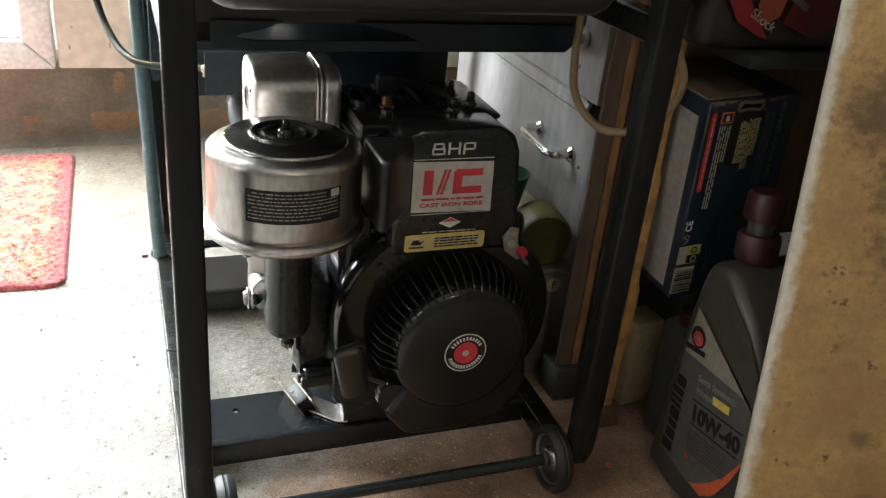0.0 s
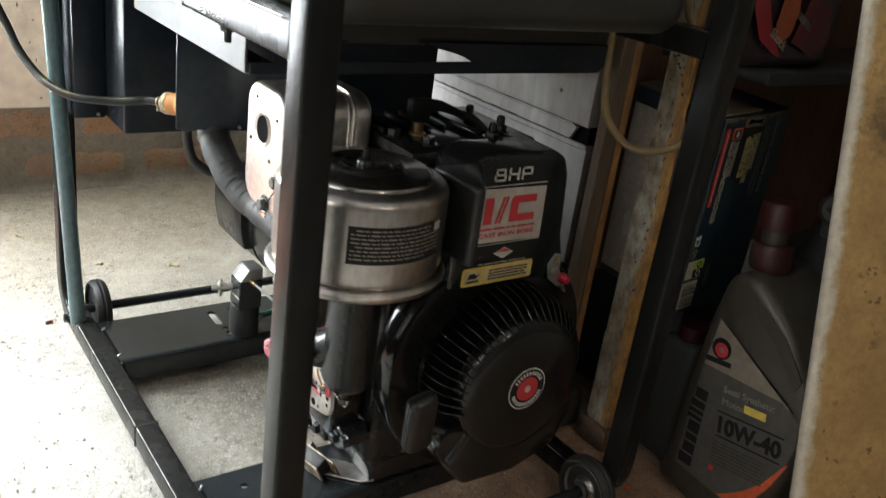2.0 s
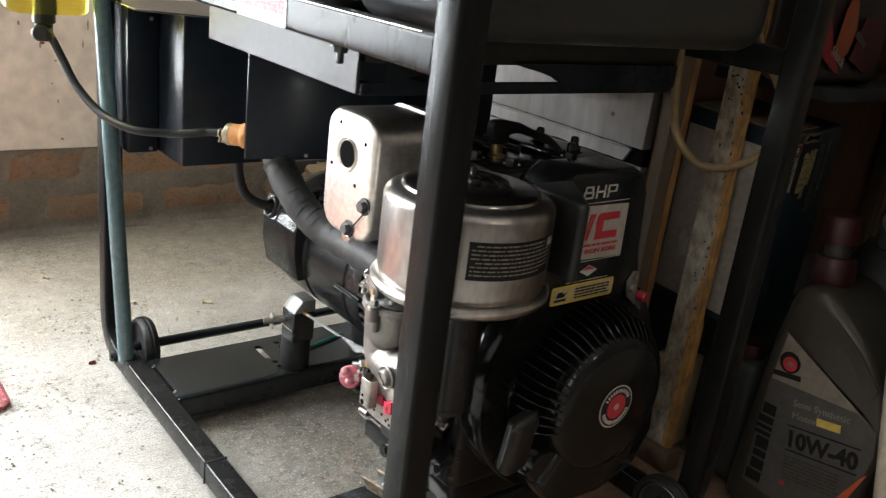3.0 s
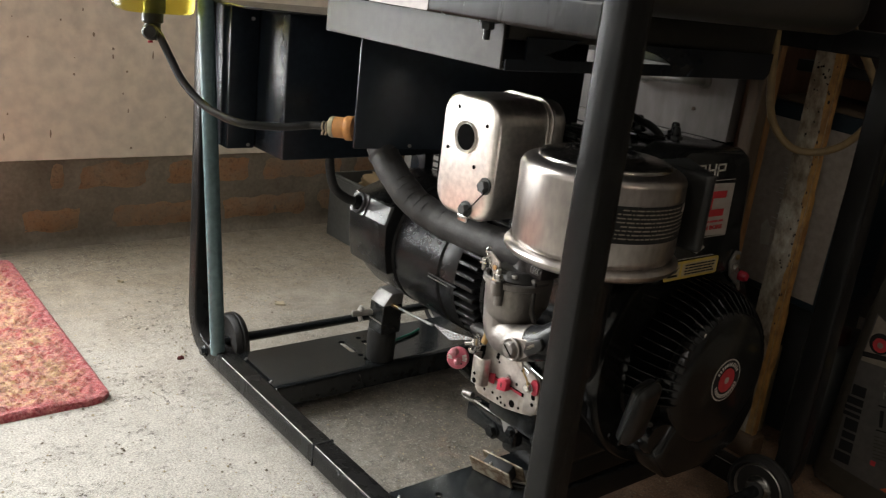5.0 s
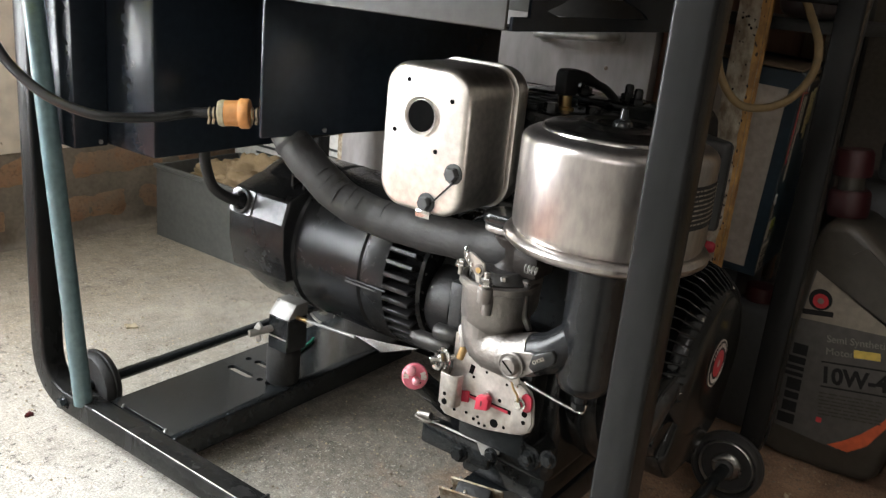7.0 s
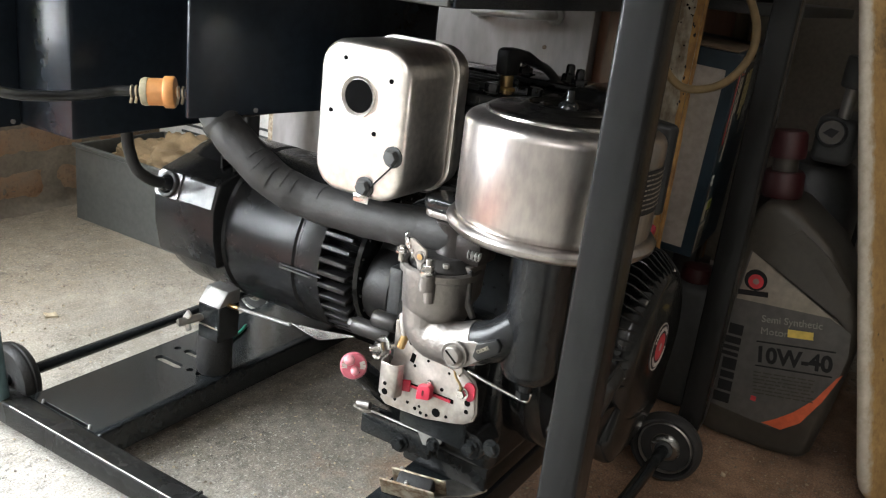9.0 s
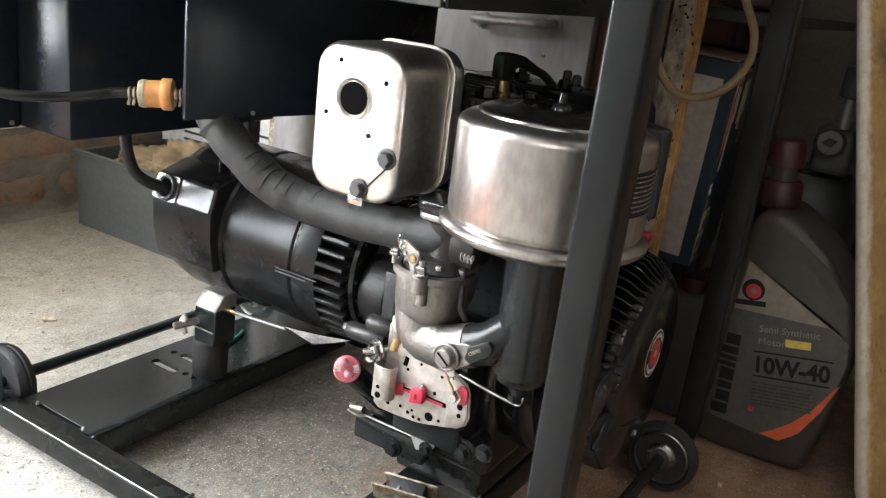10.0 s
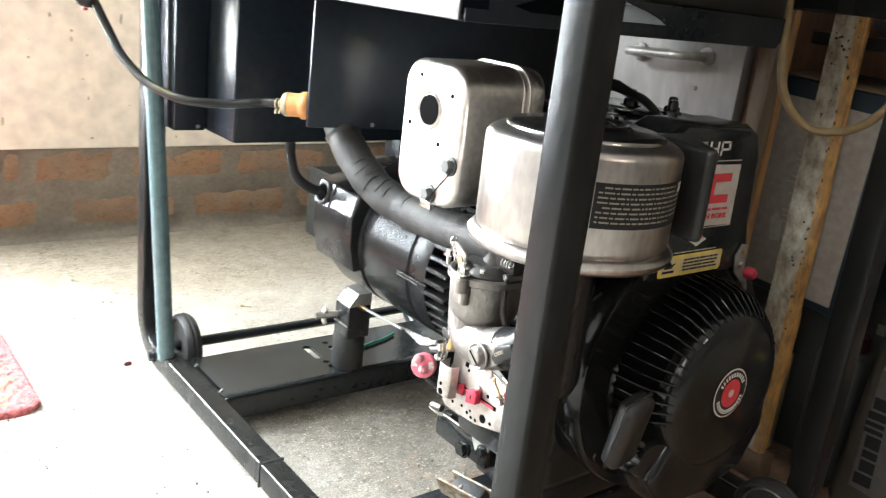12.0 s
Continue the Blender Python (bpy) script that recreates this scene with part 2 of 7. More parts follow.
FADEDINK = mat("faded_white_print", (0.22, 0.21, 0.19), 0.5, bump=0)
STARTER = mat("oily_gloss_black", (0.0080, 0.0085, 0.0086), 0.15, bump=0.06, bump_scale=200, mix=0.7, other=(0.0110, 0.0110, 0.0106), stain=22, spec=0.36)
GRIPBLACK = mat("worn_black_grip", (0.011, 0.0112, 0.0112), 0.34, bump=0.1, bump_scale=200, other=(0.016, 0.0155, 0.015), spec=0.45)
GREYWOOD = mat("greyed_brown_wood", (0.145, 0.105, 0.072), 0.7, other=(0.075, 0.052, 0.034), grain=120, stain=24, mix=0.85, bump=0.35, stretch=(1, 1, 0.2))
PALEBRASS = mat("pale_brass_wire", (0.62, 0.52, 0.38), 0.35, 0.8, other=(0.40, 0.33, 0.22), stain=60, bump=0.05)
MILKY = mat("milky_filter_plastic", (0.33, 0.295, 0.20), 0.28, other=(0.24, 0.21, 0.13), stain=60, bump=0.02)
SCUFF = mat("pale_card_scuff", (0.47, 0.45, 0.41), 0.7, other=(0.34, 0.31, 0.27), stain=60, bump=0.1)
MARK = mat("scraped_paint", (0.34, 0.28, 0.20), 0.9, bump=0)
NUTZINC = mat("bright_zinc_nut", (0.66, 0.65, 0.62), 0.35, 0.4, other=(0.5, 0.48, 0.44), stain=60, bump=0.05)
PAVING = mat("sunlit_pale_paving", (0.78, 0.77, 0.74), 0.85, bump=0.3)
PINKPAPER = mat("faded_pink_paper", (0.42, 0.37, 0.355), 0.6, other=(0.33, 0.27, 0.26), stain=60, bump=0.05)
PINKPRINT = mat("faded_red_print", (0.48, 0.13, 0.14), 0.6, bump=0)
CEIL = mat("ceiling_board", (0.48, 0.46, 0.43), 0.85, bump=0.15)
FUELYELLOW = glass("yellow_fuel_bottle", (0.95, 0.80, 0.12), 0.18, 1.3)
PANE = glass("door_glass", (0.97, 0.98, 0.98), 0.0)
FILTER = mat("orange_filter_paper", (0.60, 0.27, 0.085), 0.5, other=(0.48, 0.20, 0.06), bump=0.1)
GREENWIRE = mat("green_wire", (0.01, 0.22, 0.14), 0.4, bump=0)
CABLE = mat("tan_cable", (0.24, 0.165, 0.075), 0.42, other=(0.14, 0.09, 0.04), stain=20, bump=0.05)


def node_material(name):
    m = bpy.data.materials.new(name)
    m.use_nodes = True
    return m, m.node_tree.nodes, m.node_tree.links, m.node_tree.nodes["Principled BSDF"]


def noise_of(n, l, vec, scale, detail=6.0, rough=0.55):
    t = n.new("ShaderNodeTexNoise")
    t.inputs["Scale"].default_value, t.inputs["Detail"].default_value, t.inputs["Roughness"].default_value = scale, detail, rough
    l.new(vec, t.inputs["Vector"])
    return t.outputs["Fac"]


def remap(n, l, v, a, b, c=0.0, d=1.0):
    r = n.new("ShaderNodeMapRange")
    for k, x in (("From Min", a), ("From Max", b), ("To Min", c), ("To Max", d)):
        r.inputs[k].default_value = x
    l.new(v, r.inputs["Value"])
    return r.outputs["Result"]


def blend(n, l, fac, a, b, mode="MIX"):
    x = n.new("ShaderNodeMix")
    x.data_type, x.blend_type = "RGBA", mode
    for k, v in (("Factor", fac), ("A", a), ("B", b)):
        if isinstance(v, tuple):
            x.inputs[k].default_value = (*v, 1)
        elif isinstance(v, float):
            x.inputs[k].default_value = v
        else:
            l.new(v, x.inputs[k])
    return x.outputs["Result"]


def math2(n, l, op, a, b):
    x = n.new("ShaderNodeMath")
    x.operation = op
    for i, v in enumerate((a, b)):
        if isinstance(v, (int, float)):
            x.inputs[i].default_value = v
        else:
            l.new(v, x.inputs[i])
    return x.outputs[0]


def concrete_floor():
    """Worn pale concrete with pits and grit; brown dirt towards the bench, grime with painted shade under the engine.
    """
    m, n, l, p = node_material("concrete_floor")
    co = n.new("ShaderNodeTexCoord").outputs["Object"]
    big, mid, fine = noise_of(n, l, co, 2.2), noise_of(n, l, co, 15, 10, 0.72), noise_of(n, l, co, 210, 6, 0.75)
    col = blend(n, l, remap(n, l, mid, 0.36, 0.64), (0.535, 0.51, 0.455), (0.465, 0.44, 0.39))
    col = blend(n, l, remap(n, l, big, 0.42, 0.66, 0.0, 0.6), col, (0.31, 0.288, 0.25))
    sep = n.new("ShaderNodeSeparateXYZ")
    l.new(co, sep.inputs[0])
    wobble = noise_of(n, l, co, 7, 8, 0.75)

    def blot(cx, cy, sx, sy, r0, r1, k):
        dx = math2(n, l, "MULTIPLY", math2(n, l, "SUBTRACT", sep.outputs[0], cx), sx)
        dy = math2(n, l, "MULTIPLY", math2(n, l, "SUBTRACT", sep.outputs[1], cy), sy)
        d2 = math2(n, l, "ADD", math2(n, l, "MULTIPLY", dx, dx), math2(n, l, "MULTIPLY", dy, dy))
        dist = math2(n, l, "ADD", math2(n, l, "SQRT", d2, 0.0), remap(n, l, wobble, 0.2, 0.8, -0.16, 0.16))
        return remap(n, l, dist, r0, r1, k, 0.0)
    # fine grain everywhere; pits and scuffs gather in worn patches
    worn = remap(n, l, noise_of(n, l, co, 5.5, 8, 0.7), 0.44, 0.60)
    col = blend(n, l, remap(n, l, fine, 0.40, 0.56, 0.32, 0.0), col, (0.19, 0.172, 0.145))
    scuff = math2(n, l, "MULTIPLY", remap(n, l, noise_of(n, l, co, 26, 12, 0.82), 0.54, 0.61, 0.0, 0.62), worn)
    col = blend(n, l, scuff, col, (0.16, 0.145, 0.122))
    # browner and darker towards the back wall
    wall_brown = blot(0.25, 1.85, 0.5, 1.0, 0.28, 0.72, 0.82)
    col = blend(n, l, wall_brown, col, blend(n, l, remap(n, l, noise_of(n, l, co, 34, 10, 0.75), 0.38, 0.62), (0.31, 0.25, 0.172), (0.16, 0.125, 0.083)))
    # oily grime under the machine, darkened to paint in its shade
    grimy_shade = blot(0.28, 0.94, 1.15, 0.75, 0.17, 0.36, 0.84)
    col = blend(n, l, grimy_shade, col, blend(n, l, remap(n, l, noise_of(n, l, co, 60, 10, 0.8), 0.40, 0.60), (0.195, 0.166, 0.126), (0.075, 0.064, 0.05)))
    dirt = blot(0.46, 0.49, 1.0, 1.0, 0.33, 0.46, 0.97)
    col = blend(n, l, dirt, col, blend(n, l, remap(n, l, mid, 0.38, 0.62), (0.36, 0.215, 0.13), (0.17, 0.098, 0.058)))
    grains = math2(n, l, "SUBTRACT", math2(n, l, "ADD", math2(n, l, "MULTIPLY", worn, 0.5), 0.35), math2(n, l, "MULTIPLY", dirt, 0.3))
    pale = math2(n, l, "MULTIPLY", remap(n, l, noise_of(n, l, co, 240, 4, 0.7), 0.56, 0.62, 0.0, 0.8), grains)
    col = blend(n, l, pale, col, (0.62, 0.585, 0.51))
    pit = math2(n, l, "MULTIPLY", remap(n, l, noise_of(n, l, co, 105, 9, 0.82), 0.55, 0.58, 0.0, 0.95), math2(n, l, "ADD", math2(n, l, "MULTIPLY", worn, 0.7), 0.3))
    col = blend(n, l, pit, col, (0.075, 0.066, 0.054))
    # every grain of sand in the surface a little lighter or darker than the next
    sand = n.new("ShaderNodeCombineColor")
    lum = remap(n, l, noise_of(n, l, co, 430, 3, 0.6), 0.38, 0.62, 0.72, 1.22)
    for k in range(3):
        l.new(lum, sand.inputs[k])
    col = blend(n, l, 1.0, col, sand.outputs[0], "MULTIPLY")
    l.new(col, p.inputs["Base Color"])
    l.new(remap(n, l, mid, 0.3, 0.7, 0.48, 0.85), p.inputs["Roughness"])
    bn = n.new("ShaderNodeBump")
    bn.inputs["Strength"].default_value, bn.inputs["Distance"].default_value = 0.6, 0.005
    h = math2(n, l, "ADD", math2(n, l, "MULTIPLY", mid, 1.6), math2(n, l, "MULTIPLY", fine, 0.7))
    h = math2(n, l, "SUBTRACT", h, math2(n, l, "MULTIPLY", pit, 0.5))
    l.new(math2(n, l, "SUBTRACT", h, math2(n, l, "MULTIPLY", scuff, 0.4)), bn.inputs["Height"])
    l.new(bn.outputs["Normal"], p.inputs["Normal"])
    return m


def brick_clay():
    m, n, l, p = node_material("brick_clay")
    co = n.new("ShaderNodeTexCoord").outputs["Object"]
    pos = n.new("ShaderNodeNewGeometry").outputs["Position"]
    rnd = n.new("ShaderNodeObjectInfo").outputs["Random"]
    base = blend(n, l, rnd, (0.41, 0.215, 0.110), (0.32, 0.185, 0.108))
    col = blend(n, l, remap(n, l, noise_of(n, l, co, 22, 8, 0.7), 0.40, 0.68), base, (0.40, 0.275, 0.175))
    col = blend(n, l, remap(n, l, noise_of(n, l, co, 170, 5, 0.6), 0.52, 0.70, 0.0, 0.6), col, (0.12, 0.085, 0.06))
    # grey-brown cement smeared over faces and joints
    col = blend(n, l, remap(n, l, noise_of(n, l, pos, 7.5, 9, 0.72), 0.49, 0.60, 0.0, 0.55), col, (0.255, 0.215, 0.165))
    l.new(col, p.inputs["Base Color"])
    p.inputs["Roughness"].default_value = 0.9
    bn = n.new("ShaderNodeBump")
    bn.inputs["Strength"].default_value, bn.inputs["Distance"].default_value = 1.0, 0.010
    l.new(noise_of(n, l, pos, 60, 9, 0.75), bn.inputs["Height"])
    l.new(bn.outputs["Normal"], p.inputs["Normal"])
    return m


def mat_pile():
    m, n, l, p = node_material("red_mat_pile")
    co = n.new("ShaderNodeTexCoord").outputs["Object"]
    sep = n.new("ShaderNodeSeparateXYZ")
    l.new(co, sep.inputs[0])
    dx = math2(n, l, "ABSOLUTE", math2(n, l, "SUBTRACT", sep.outputs[0], -0.49), 0.0)
    dy = math2(n, l, "ABSOLUTE", math2(n, l, "SUBTRACT", sep.outputs[1], 1.475), 0.0)
    rim = math2(n, l, "MINIMUM", math2(n, l, "SUBTRACT", 0.375, dx), math2(n, l, "SUBTRACT", 0.2725, dy))
    rim = math2(n, l, "ADD", rim, remap(n, l, noise_of(n, l, co, 30, 6, 0.7), 0.3, 0.7, -0.02, 0.02))
    tuft = noise_of(n, l, co, 130, 5, 0.8)
    red = blend(n, l, remap(n, l, tuft, 0.42, 0.58), (0.40, 0.035, 0.05), (0.60, 0.17, 0.16))
    gold = blend(n, l, remap(n, l, noise_of(n, l, co, 34, 9, 0.8), 0.44, 0.56), (0.66, 0.42, 0.20), (0.50, 0.075, 0.07))
    gold = blend(n, l, remap(n, l, tuft, 0.47, 0.56, 0.0, 0.7), gold, (0.72, 0.40, 0.30))
    col = blend(n, l, remap(n, l, rim, 0.010, 0.040), red, gold)
    col = blend(n, l, remap(n, l, noise_of(n, l, co, 230, 4, 0.8), 0.40, 0.52, 0.75, 0.0), col, (0.20, 0.02, 0.025))
    l.new(col, p.inputs["Base Color"])
    p.inputs["Roughness"].default_value = 1.0
    p.inputs["Sheen Weight"].default_value = 0.25
    bn = n.new("ShaderNodeBump")
    bn.inputs["Strength"].default_value, bn.inputs["Distance"].default_value = 1.0, 0.006
    l.new(noise_of(n, l, co, 260, 5, 0.7), bn.inputs["Height"])
    l.new(bn.outputs["Normal"], p.inputs["Normal"])
    return m


def stained_board():
    """Yellowed sheet with brown-black blotches and drips; the light on its near edge is painted pale."""
    m, n, l, p = node_material("stained_board")
    co = n.new("ShaderNodeTexCoord").outputs["Object"]
    col = blend(n, l, remap(n, l, noise_of(n, l, co, 6, 8, 0.65), 0.35, 0.65), (0.47, 0.305, 0.118), (0.31, 0.178, 0.062))
    col = blend(n, l, remap(n, l, noise_of(n, l, co, 120, 6, 0.7), 0.42, 0.62, 0.0, 0.65), col, (0.25, 0.145, 0.055))
    # soot-brown blotches with speckled rims, round oil drops, and scattered dots
    ragged = noise_of(n, l, co, 95, 8, 0.75)
    broad = noise_of(n, l, co, 22, 6, 0.65)

    def blotch(centre, r0, r1, k, rim):
        d = n.new("ShaderNodeVectorMath")
        d.operation = "DISTANCE"
        l.new(co, d.inputs[0])
        d.inputs[1].default_value = centre
        far = math2(n, l, "ADD", d.outputs["Value"], remap(n, l, broad, 0.25, 0.75, -0.010, 0.010))
        far = math2(n, l, "ADD", far, remap(n, l, ragged, 0.3, 0.7, -rim, rim))
        return remap(n, l, far, r0, r1, k, 0.0)
    col = blend(n, l, remap(n, l, broad, 0.44, 0.62, 0.0, 0.35), col, (0.20, 0.12, 0.05))
    for centre, r0, r1, k, rim in (((0.668, 0.502, 0.412), 0.018, 0.050, 0.85, 0.026), ((0.668, 0.482, 0.335), 0.012, 0.050, 0.55, 0.026),
                                   ((0.624, 0.450, 0.186), 0.007, 0.016, 0.60, 0.003), ((0.632, 0.421, 0.122), 0.009, 0.020, 0.60, 0.003),
                                   ((0.632, 0.548, 0.478), 0.012, 0.048, 0.8, 0.024), ((0.640, 0.505, 0.36), 0.004, 0.030, 0.55, 0.02), ((0.607, 0.488, 0.268), 0.003, 0.009, 0.75, 0.003), ((0.600, 0.520, 0.33), 0.002, 0.006, 0.7, 0.002), ((0.70, 0.43, 0.24), 0.02, 0.07, 0.7, 0.028), ((0.72, 0.53, 0.55), 0.02, 0.08, 0.7, 0.03)):
        col = blend(n, l, blotch(centre, r0, r1, k, rim), col, (0.075, 0.048, 0.024))
    dots = math2(n, l, "MULTIPLY", remap(n, l, noise_of(n, l, co, 75, 2, 0.5), 0.66, 0.71, 0.0, 0.9), remap(n, l, noise_of(n, l, co, 9, 3, 0.5), 0.45, 0.55))
    col = blend(n, l, dots, col, (0.06, 0.038, 0.02))
    # daylight caught by the rounded near edge, painted as a pale band
    along = n.new("ShaderNodeAttribute")
    along.attribute_name = "edge_light"
    pale = math2(n, l, "ADD", along.outputs["Fac"], remap(n, l, noise_of(n, l, co, 40, 6, 0.7), 0.3, 0.7, -0.25, 0.25))
    col = blend(n, l, remap(n, l, pale, 0.35, 0.75, 0.0, 0.9), col, blend(n, l, remap(n, l, noise_of(n, l, co, 90, 5, 0.7), 0.35, 0.65), (0.58, 0.545, 0.47), (0.44, 0.40, 0.32)))
    l.new(col, p.inputs["Base Color"])
    p.inputs["Roughness"].default_value = 0.62
    bn = n.new("ShaderNodeBump")
    bn.inputs["Strength"].default_value, bn.inputs["Distance"].default_value = 0.35, 0.003
    l.new(noise_of(n, l, co, 60, 8, 0.6), bn.inputs["Height"])
    l.new(bn.outputs["Normal"], p.inputs["Normal"])
    return m


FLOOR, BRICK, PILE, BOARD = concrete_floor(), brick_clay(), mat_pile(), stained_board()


# ---------------------------------------------------------------- mesh helpers
V = Vector


def finish(name, bm, material, smooth=40):
    me = bpy.data.meshes.new(name)
    bmesh.ops.recalc_face_normals(bm, faces=bm.faces[:])
    bm.to_mesh(me)
    bm.free()
    me.materials.append(material)
    if smooth:
        me.shade_smooth()
        me.set_sharp_from_angle(angle=radians(smooth))
    return me


def thing(name, at, label, category, group="", kind=""):
    ob = new(name)
    ob.location = at
    ob.empty_display_size = 0.05
    return tagged(ob, label, category, group, kind)


def attach(ob, parent):
    """Hangs ob under a thing or a part, never more than two levels down."""
    while parent.parent is not None and parent.parent.parent is not None:
        parent = parent.parent
    ob.parent = parent
    base = V(parent.location) if parent.parent is None else V((0, 0, 0))
    ob.matrix_parent_inverse = Matrix.Translation(-base)
    return ob


def part(name, bm, material, parent=None, label="", smooth=40):
    """Links a bmesh, built in world metres, as one mesh object under a thing or a part."""
    ob = new(name, finish(name, bm, material, smooth))
    if parent is not None:
        attach(ob, parent)
    if label:
        tagged(ob, label)
    return ob


def solid(name, bm, material, label, category, group="", kind="", smooth=40):
    ob = new(name, finish(name, bm, material, smooth))
    return tagged(ob, label, category, group, kind)


def box(lo, hi, bevel=0.0, seg=2, m=None, bm=None):
    bm = bm or bmesh.new()
    lo, hi = V(lo), V(hi)
    r = bmesh.ops.create_cube(bm, size=1.0, matrix=Matrix.Translation((lo + hi) / 2) @ Matrix.Diagonal((*(hi - lo), 1)))
    vs = r["verts"]
    if bevel:
        es = list({e for v in vs for e in v.link_edges})
        r = bmesh.ops.bevel(bm, geom=es, offset=bevel, segments=seg, profile=0.5, affect="EDGES")
        vs = list({v for f in r["faces"] for v in f.verts} | {v for v in vs if v.is_valid})
    if m is not None:
        bmesh.ops.transform(bm, matrix=m, verts=[v for v in vs if v.is_valid])
    return bm


def basis(axis):
    axis = V(axis).normalized()
    up = V((0, 0, 1)) if abs(axis.z) < 0.9 else V((0, 1, 0))
    a = up.cross(axis).normalized()
    return axis, a, axis.cross(a)


def lathe(profile, origin, axis=(0, 0, 1), seg=48, bm=None, arc=None):
    """Turns (radius, height) pairs round an axis."""
    bm = bm or bmesh.new()
    ax, a, b = basis(axis)
    o = V(origin)
    rings = []
    for r, h in profile:
        if r < 1e-6:
            rings.append([bm.verts.new(o + ax * h)])
        else:
            rings.append([bm.verts.new(o + ax * h + (a * math.cos(t) + b * math.sin(t)) * r) for t in (2 * math.pi * i / seg for i in range(seg))])
    for p, q in zip(rings, rings[1:]):
        for i in range(seg):
            j = (i + 1) % seg
            if len(p) == 1 and len(q) == 1:
                continue
            if len(p) == 1:
                bm.faces.new((p[0], q[i], q[j]))
            elif len(q) == 1:
                bm.faces.new((p[i], p[j], q[0]))
            else:
                bm.faces.new((p[i], p[j], q[j], q[i]))
    return bm


def rod(a, b, r, seg=16, chamfer=0.0, bm=None):
    a, b = V(a), V(b)
    h = (b - a).length
    c = chamfer or min(r * 0.12, h * 0.2)
    return lathe([(0, 0), (r - c, 0), (r, c), (r, h - c), (r - c, h), (0, h)], a, b - a, seg, bm)


def fillet(points, radius, steps=7):
    """Rounds the corners of a polyline."""
    pts = [V(p) for p in points]
    out = [pts[0]]
    for p, c, q in zip(pts, pts[1:], pts[2:]):
        u, w = (p - c).normalized(), (q - c).normalized()
        ang = u.angle(w)
        d = min(radius / math.tan(ang / 2), (p - c).length * 0.49, (q - c).length * 0.49)
        s, e = c + u * d, c + w * d
        for i in range(steps + 1):
            t = i / steps
            out.append((1 - t) ** 2 * s + 2 * t * (1 - t) * c + t * t * e)
    return out + [pts[-1]]


def spline(points, steps=8):
    """A Catmull-Rom curve through the points."""
    p = [V(x) for x in points]
    p = [2 * p[0] - p[1]] + p + [2 * p[-1] - p[-2]]
    out = []
    for a, b, c, d in zip(p, p[1:], p[2:], p[3:]):
        for i in range(steps):
            t = i / steps
            out.append(0.5 * (2 * b + (c - a) * t + (2 * a - 5 * b + 4 * c - d) * t * t + (3 * b - a - 3 * c + d) * t ** 3))
    return out + [p[-2]]


def sweep(path, section, bm=None, cap=True, scale=None):
    """Carries a flat closed section along a path without twist."""
    bm = bm or bmesh.new()
    path = [V(p) for p in path]
    tang = [(path[min(i + 1, len(path) - 1)] - path[max(i - 1, 0)]).normalized() for i in range(len(path))]
    _, a, b = basis(tang[0])
    rings = []
    for i, p in enumerate(path):
        if i:
            q = tang[i - 1].rotation_difference(tang[i])
            a, b = q @ a, q @ b
        k = scale(i / (len(path) - 1)) if scale else 1.0
        rings.append([bm.verts.new(p + (a * x + b * y) * k) for x, y in section])
    n = len(section)
    for p, q in zip(rings, rings[1:]):
        for i in range(n):
            bm.faces.new((p[i], p[(i + 1) % n], q[(i + 1) % n], q[i]))
    if cap:
        bm.faces.new(rings[0])
        bm.faces.new(rings[-1])
    return bm


def circle(r, seg=14):
    return [(r * math.cos(2 * math.pi * i / seg), r * math.sin(2 * math.pi * i / seg)) for i in range(seg)]


def square(h, r=0.003, steps=3):
    out = []
    for cx, cy, t0 in ((h - r, h - r, 0), (r - h, h - r, 90), (r - h, r - h, 180), (h - r, r - h, 270)):
        for i in range(steps + 1):
            t = radians(t0 + 90 * i / steps)
            out.append((cx + r * math.cos(t), cy + r * math.sin(t)))
    return out


def pipe(points, r, seg=12, bm=None, steps=8):
    return sweep(spline(points, steps) if len(points) > 2 else points, circle(r, seg), bm)


def prism(outline, to3d, depth_vec, bevel=0.0, seg=2):
    """Extrudes a flat outline; to3d turns its (u, v) into a place."""
    bm = bmesh.new()
    vs = [bm.verts.new(to3d(u, v)) for u, v in outline]
    f = bm.faces.new(vs)
    r = bmesh.ops.extrude_face_region(bm, geom=[f])
    bmesh.ops.translate(bm, verts=[v for v in r["geom"] if isinstance(v, bmesh.types.BMVert)], vec=V(depth_vec))
    bmesh.ops.recalc_face_normals(bm, faces=bm.faces[:])
    if bevel:
        es = [e for e in bm.edges if len(e.link_faces) == 2 and e.calc_face_angle(0) > 0.6]
        bmesh.ops.bevel(bm, geom=es, offset=bevel, segments=seg, profile=0.5, affect="EDGES")
    return bm


def round_rect(w, h, r, steps=6):
    out = []
    for cx, cy, t0 in ((w / 2 - r, h / 2 - r, 0), (r - w / 2, h / 2 - r, 90), (r - w / 2, r - h / 2, 180), (w / 2 - r, r - h / 2, 270)):
        for i in range(steps + 1):
            t = radians(t0 + 90 * i / steps)
            out.append((cx + r * math.cos(t), cy + r * math.sin(t)))
    return out


def frame_of(origin, right, up):
    """A flat place for labels and writing: x to the right, y up, z out of the surface."""
    r = V(right).normalized()
    u = V(up)
    u = (u - r * u.dot(r)).normalized()
    n = r.cross(u)
    m = Matrix((r, u, n)).transposed().to_4x4()
    m.translation = V(origin)
    return m


def flat(m, outline, thick=0.0006):
    return prism(outline, lambda u, v: m @ V((u, v, 0)), m.to_3x3() @ V((0, 0, thick)))


def rect(x0, y0, x1, y1):
    return [(x0, y0), (x1, y0), (x1, y1), (x0, y1)]


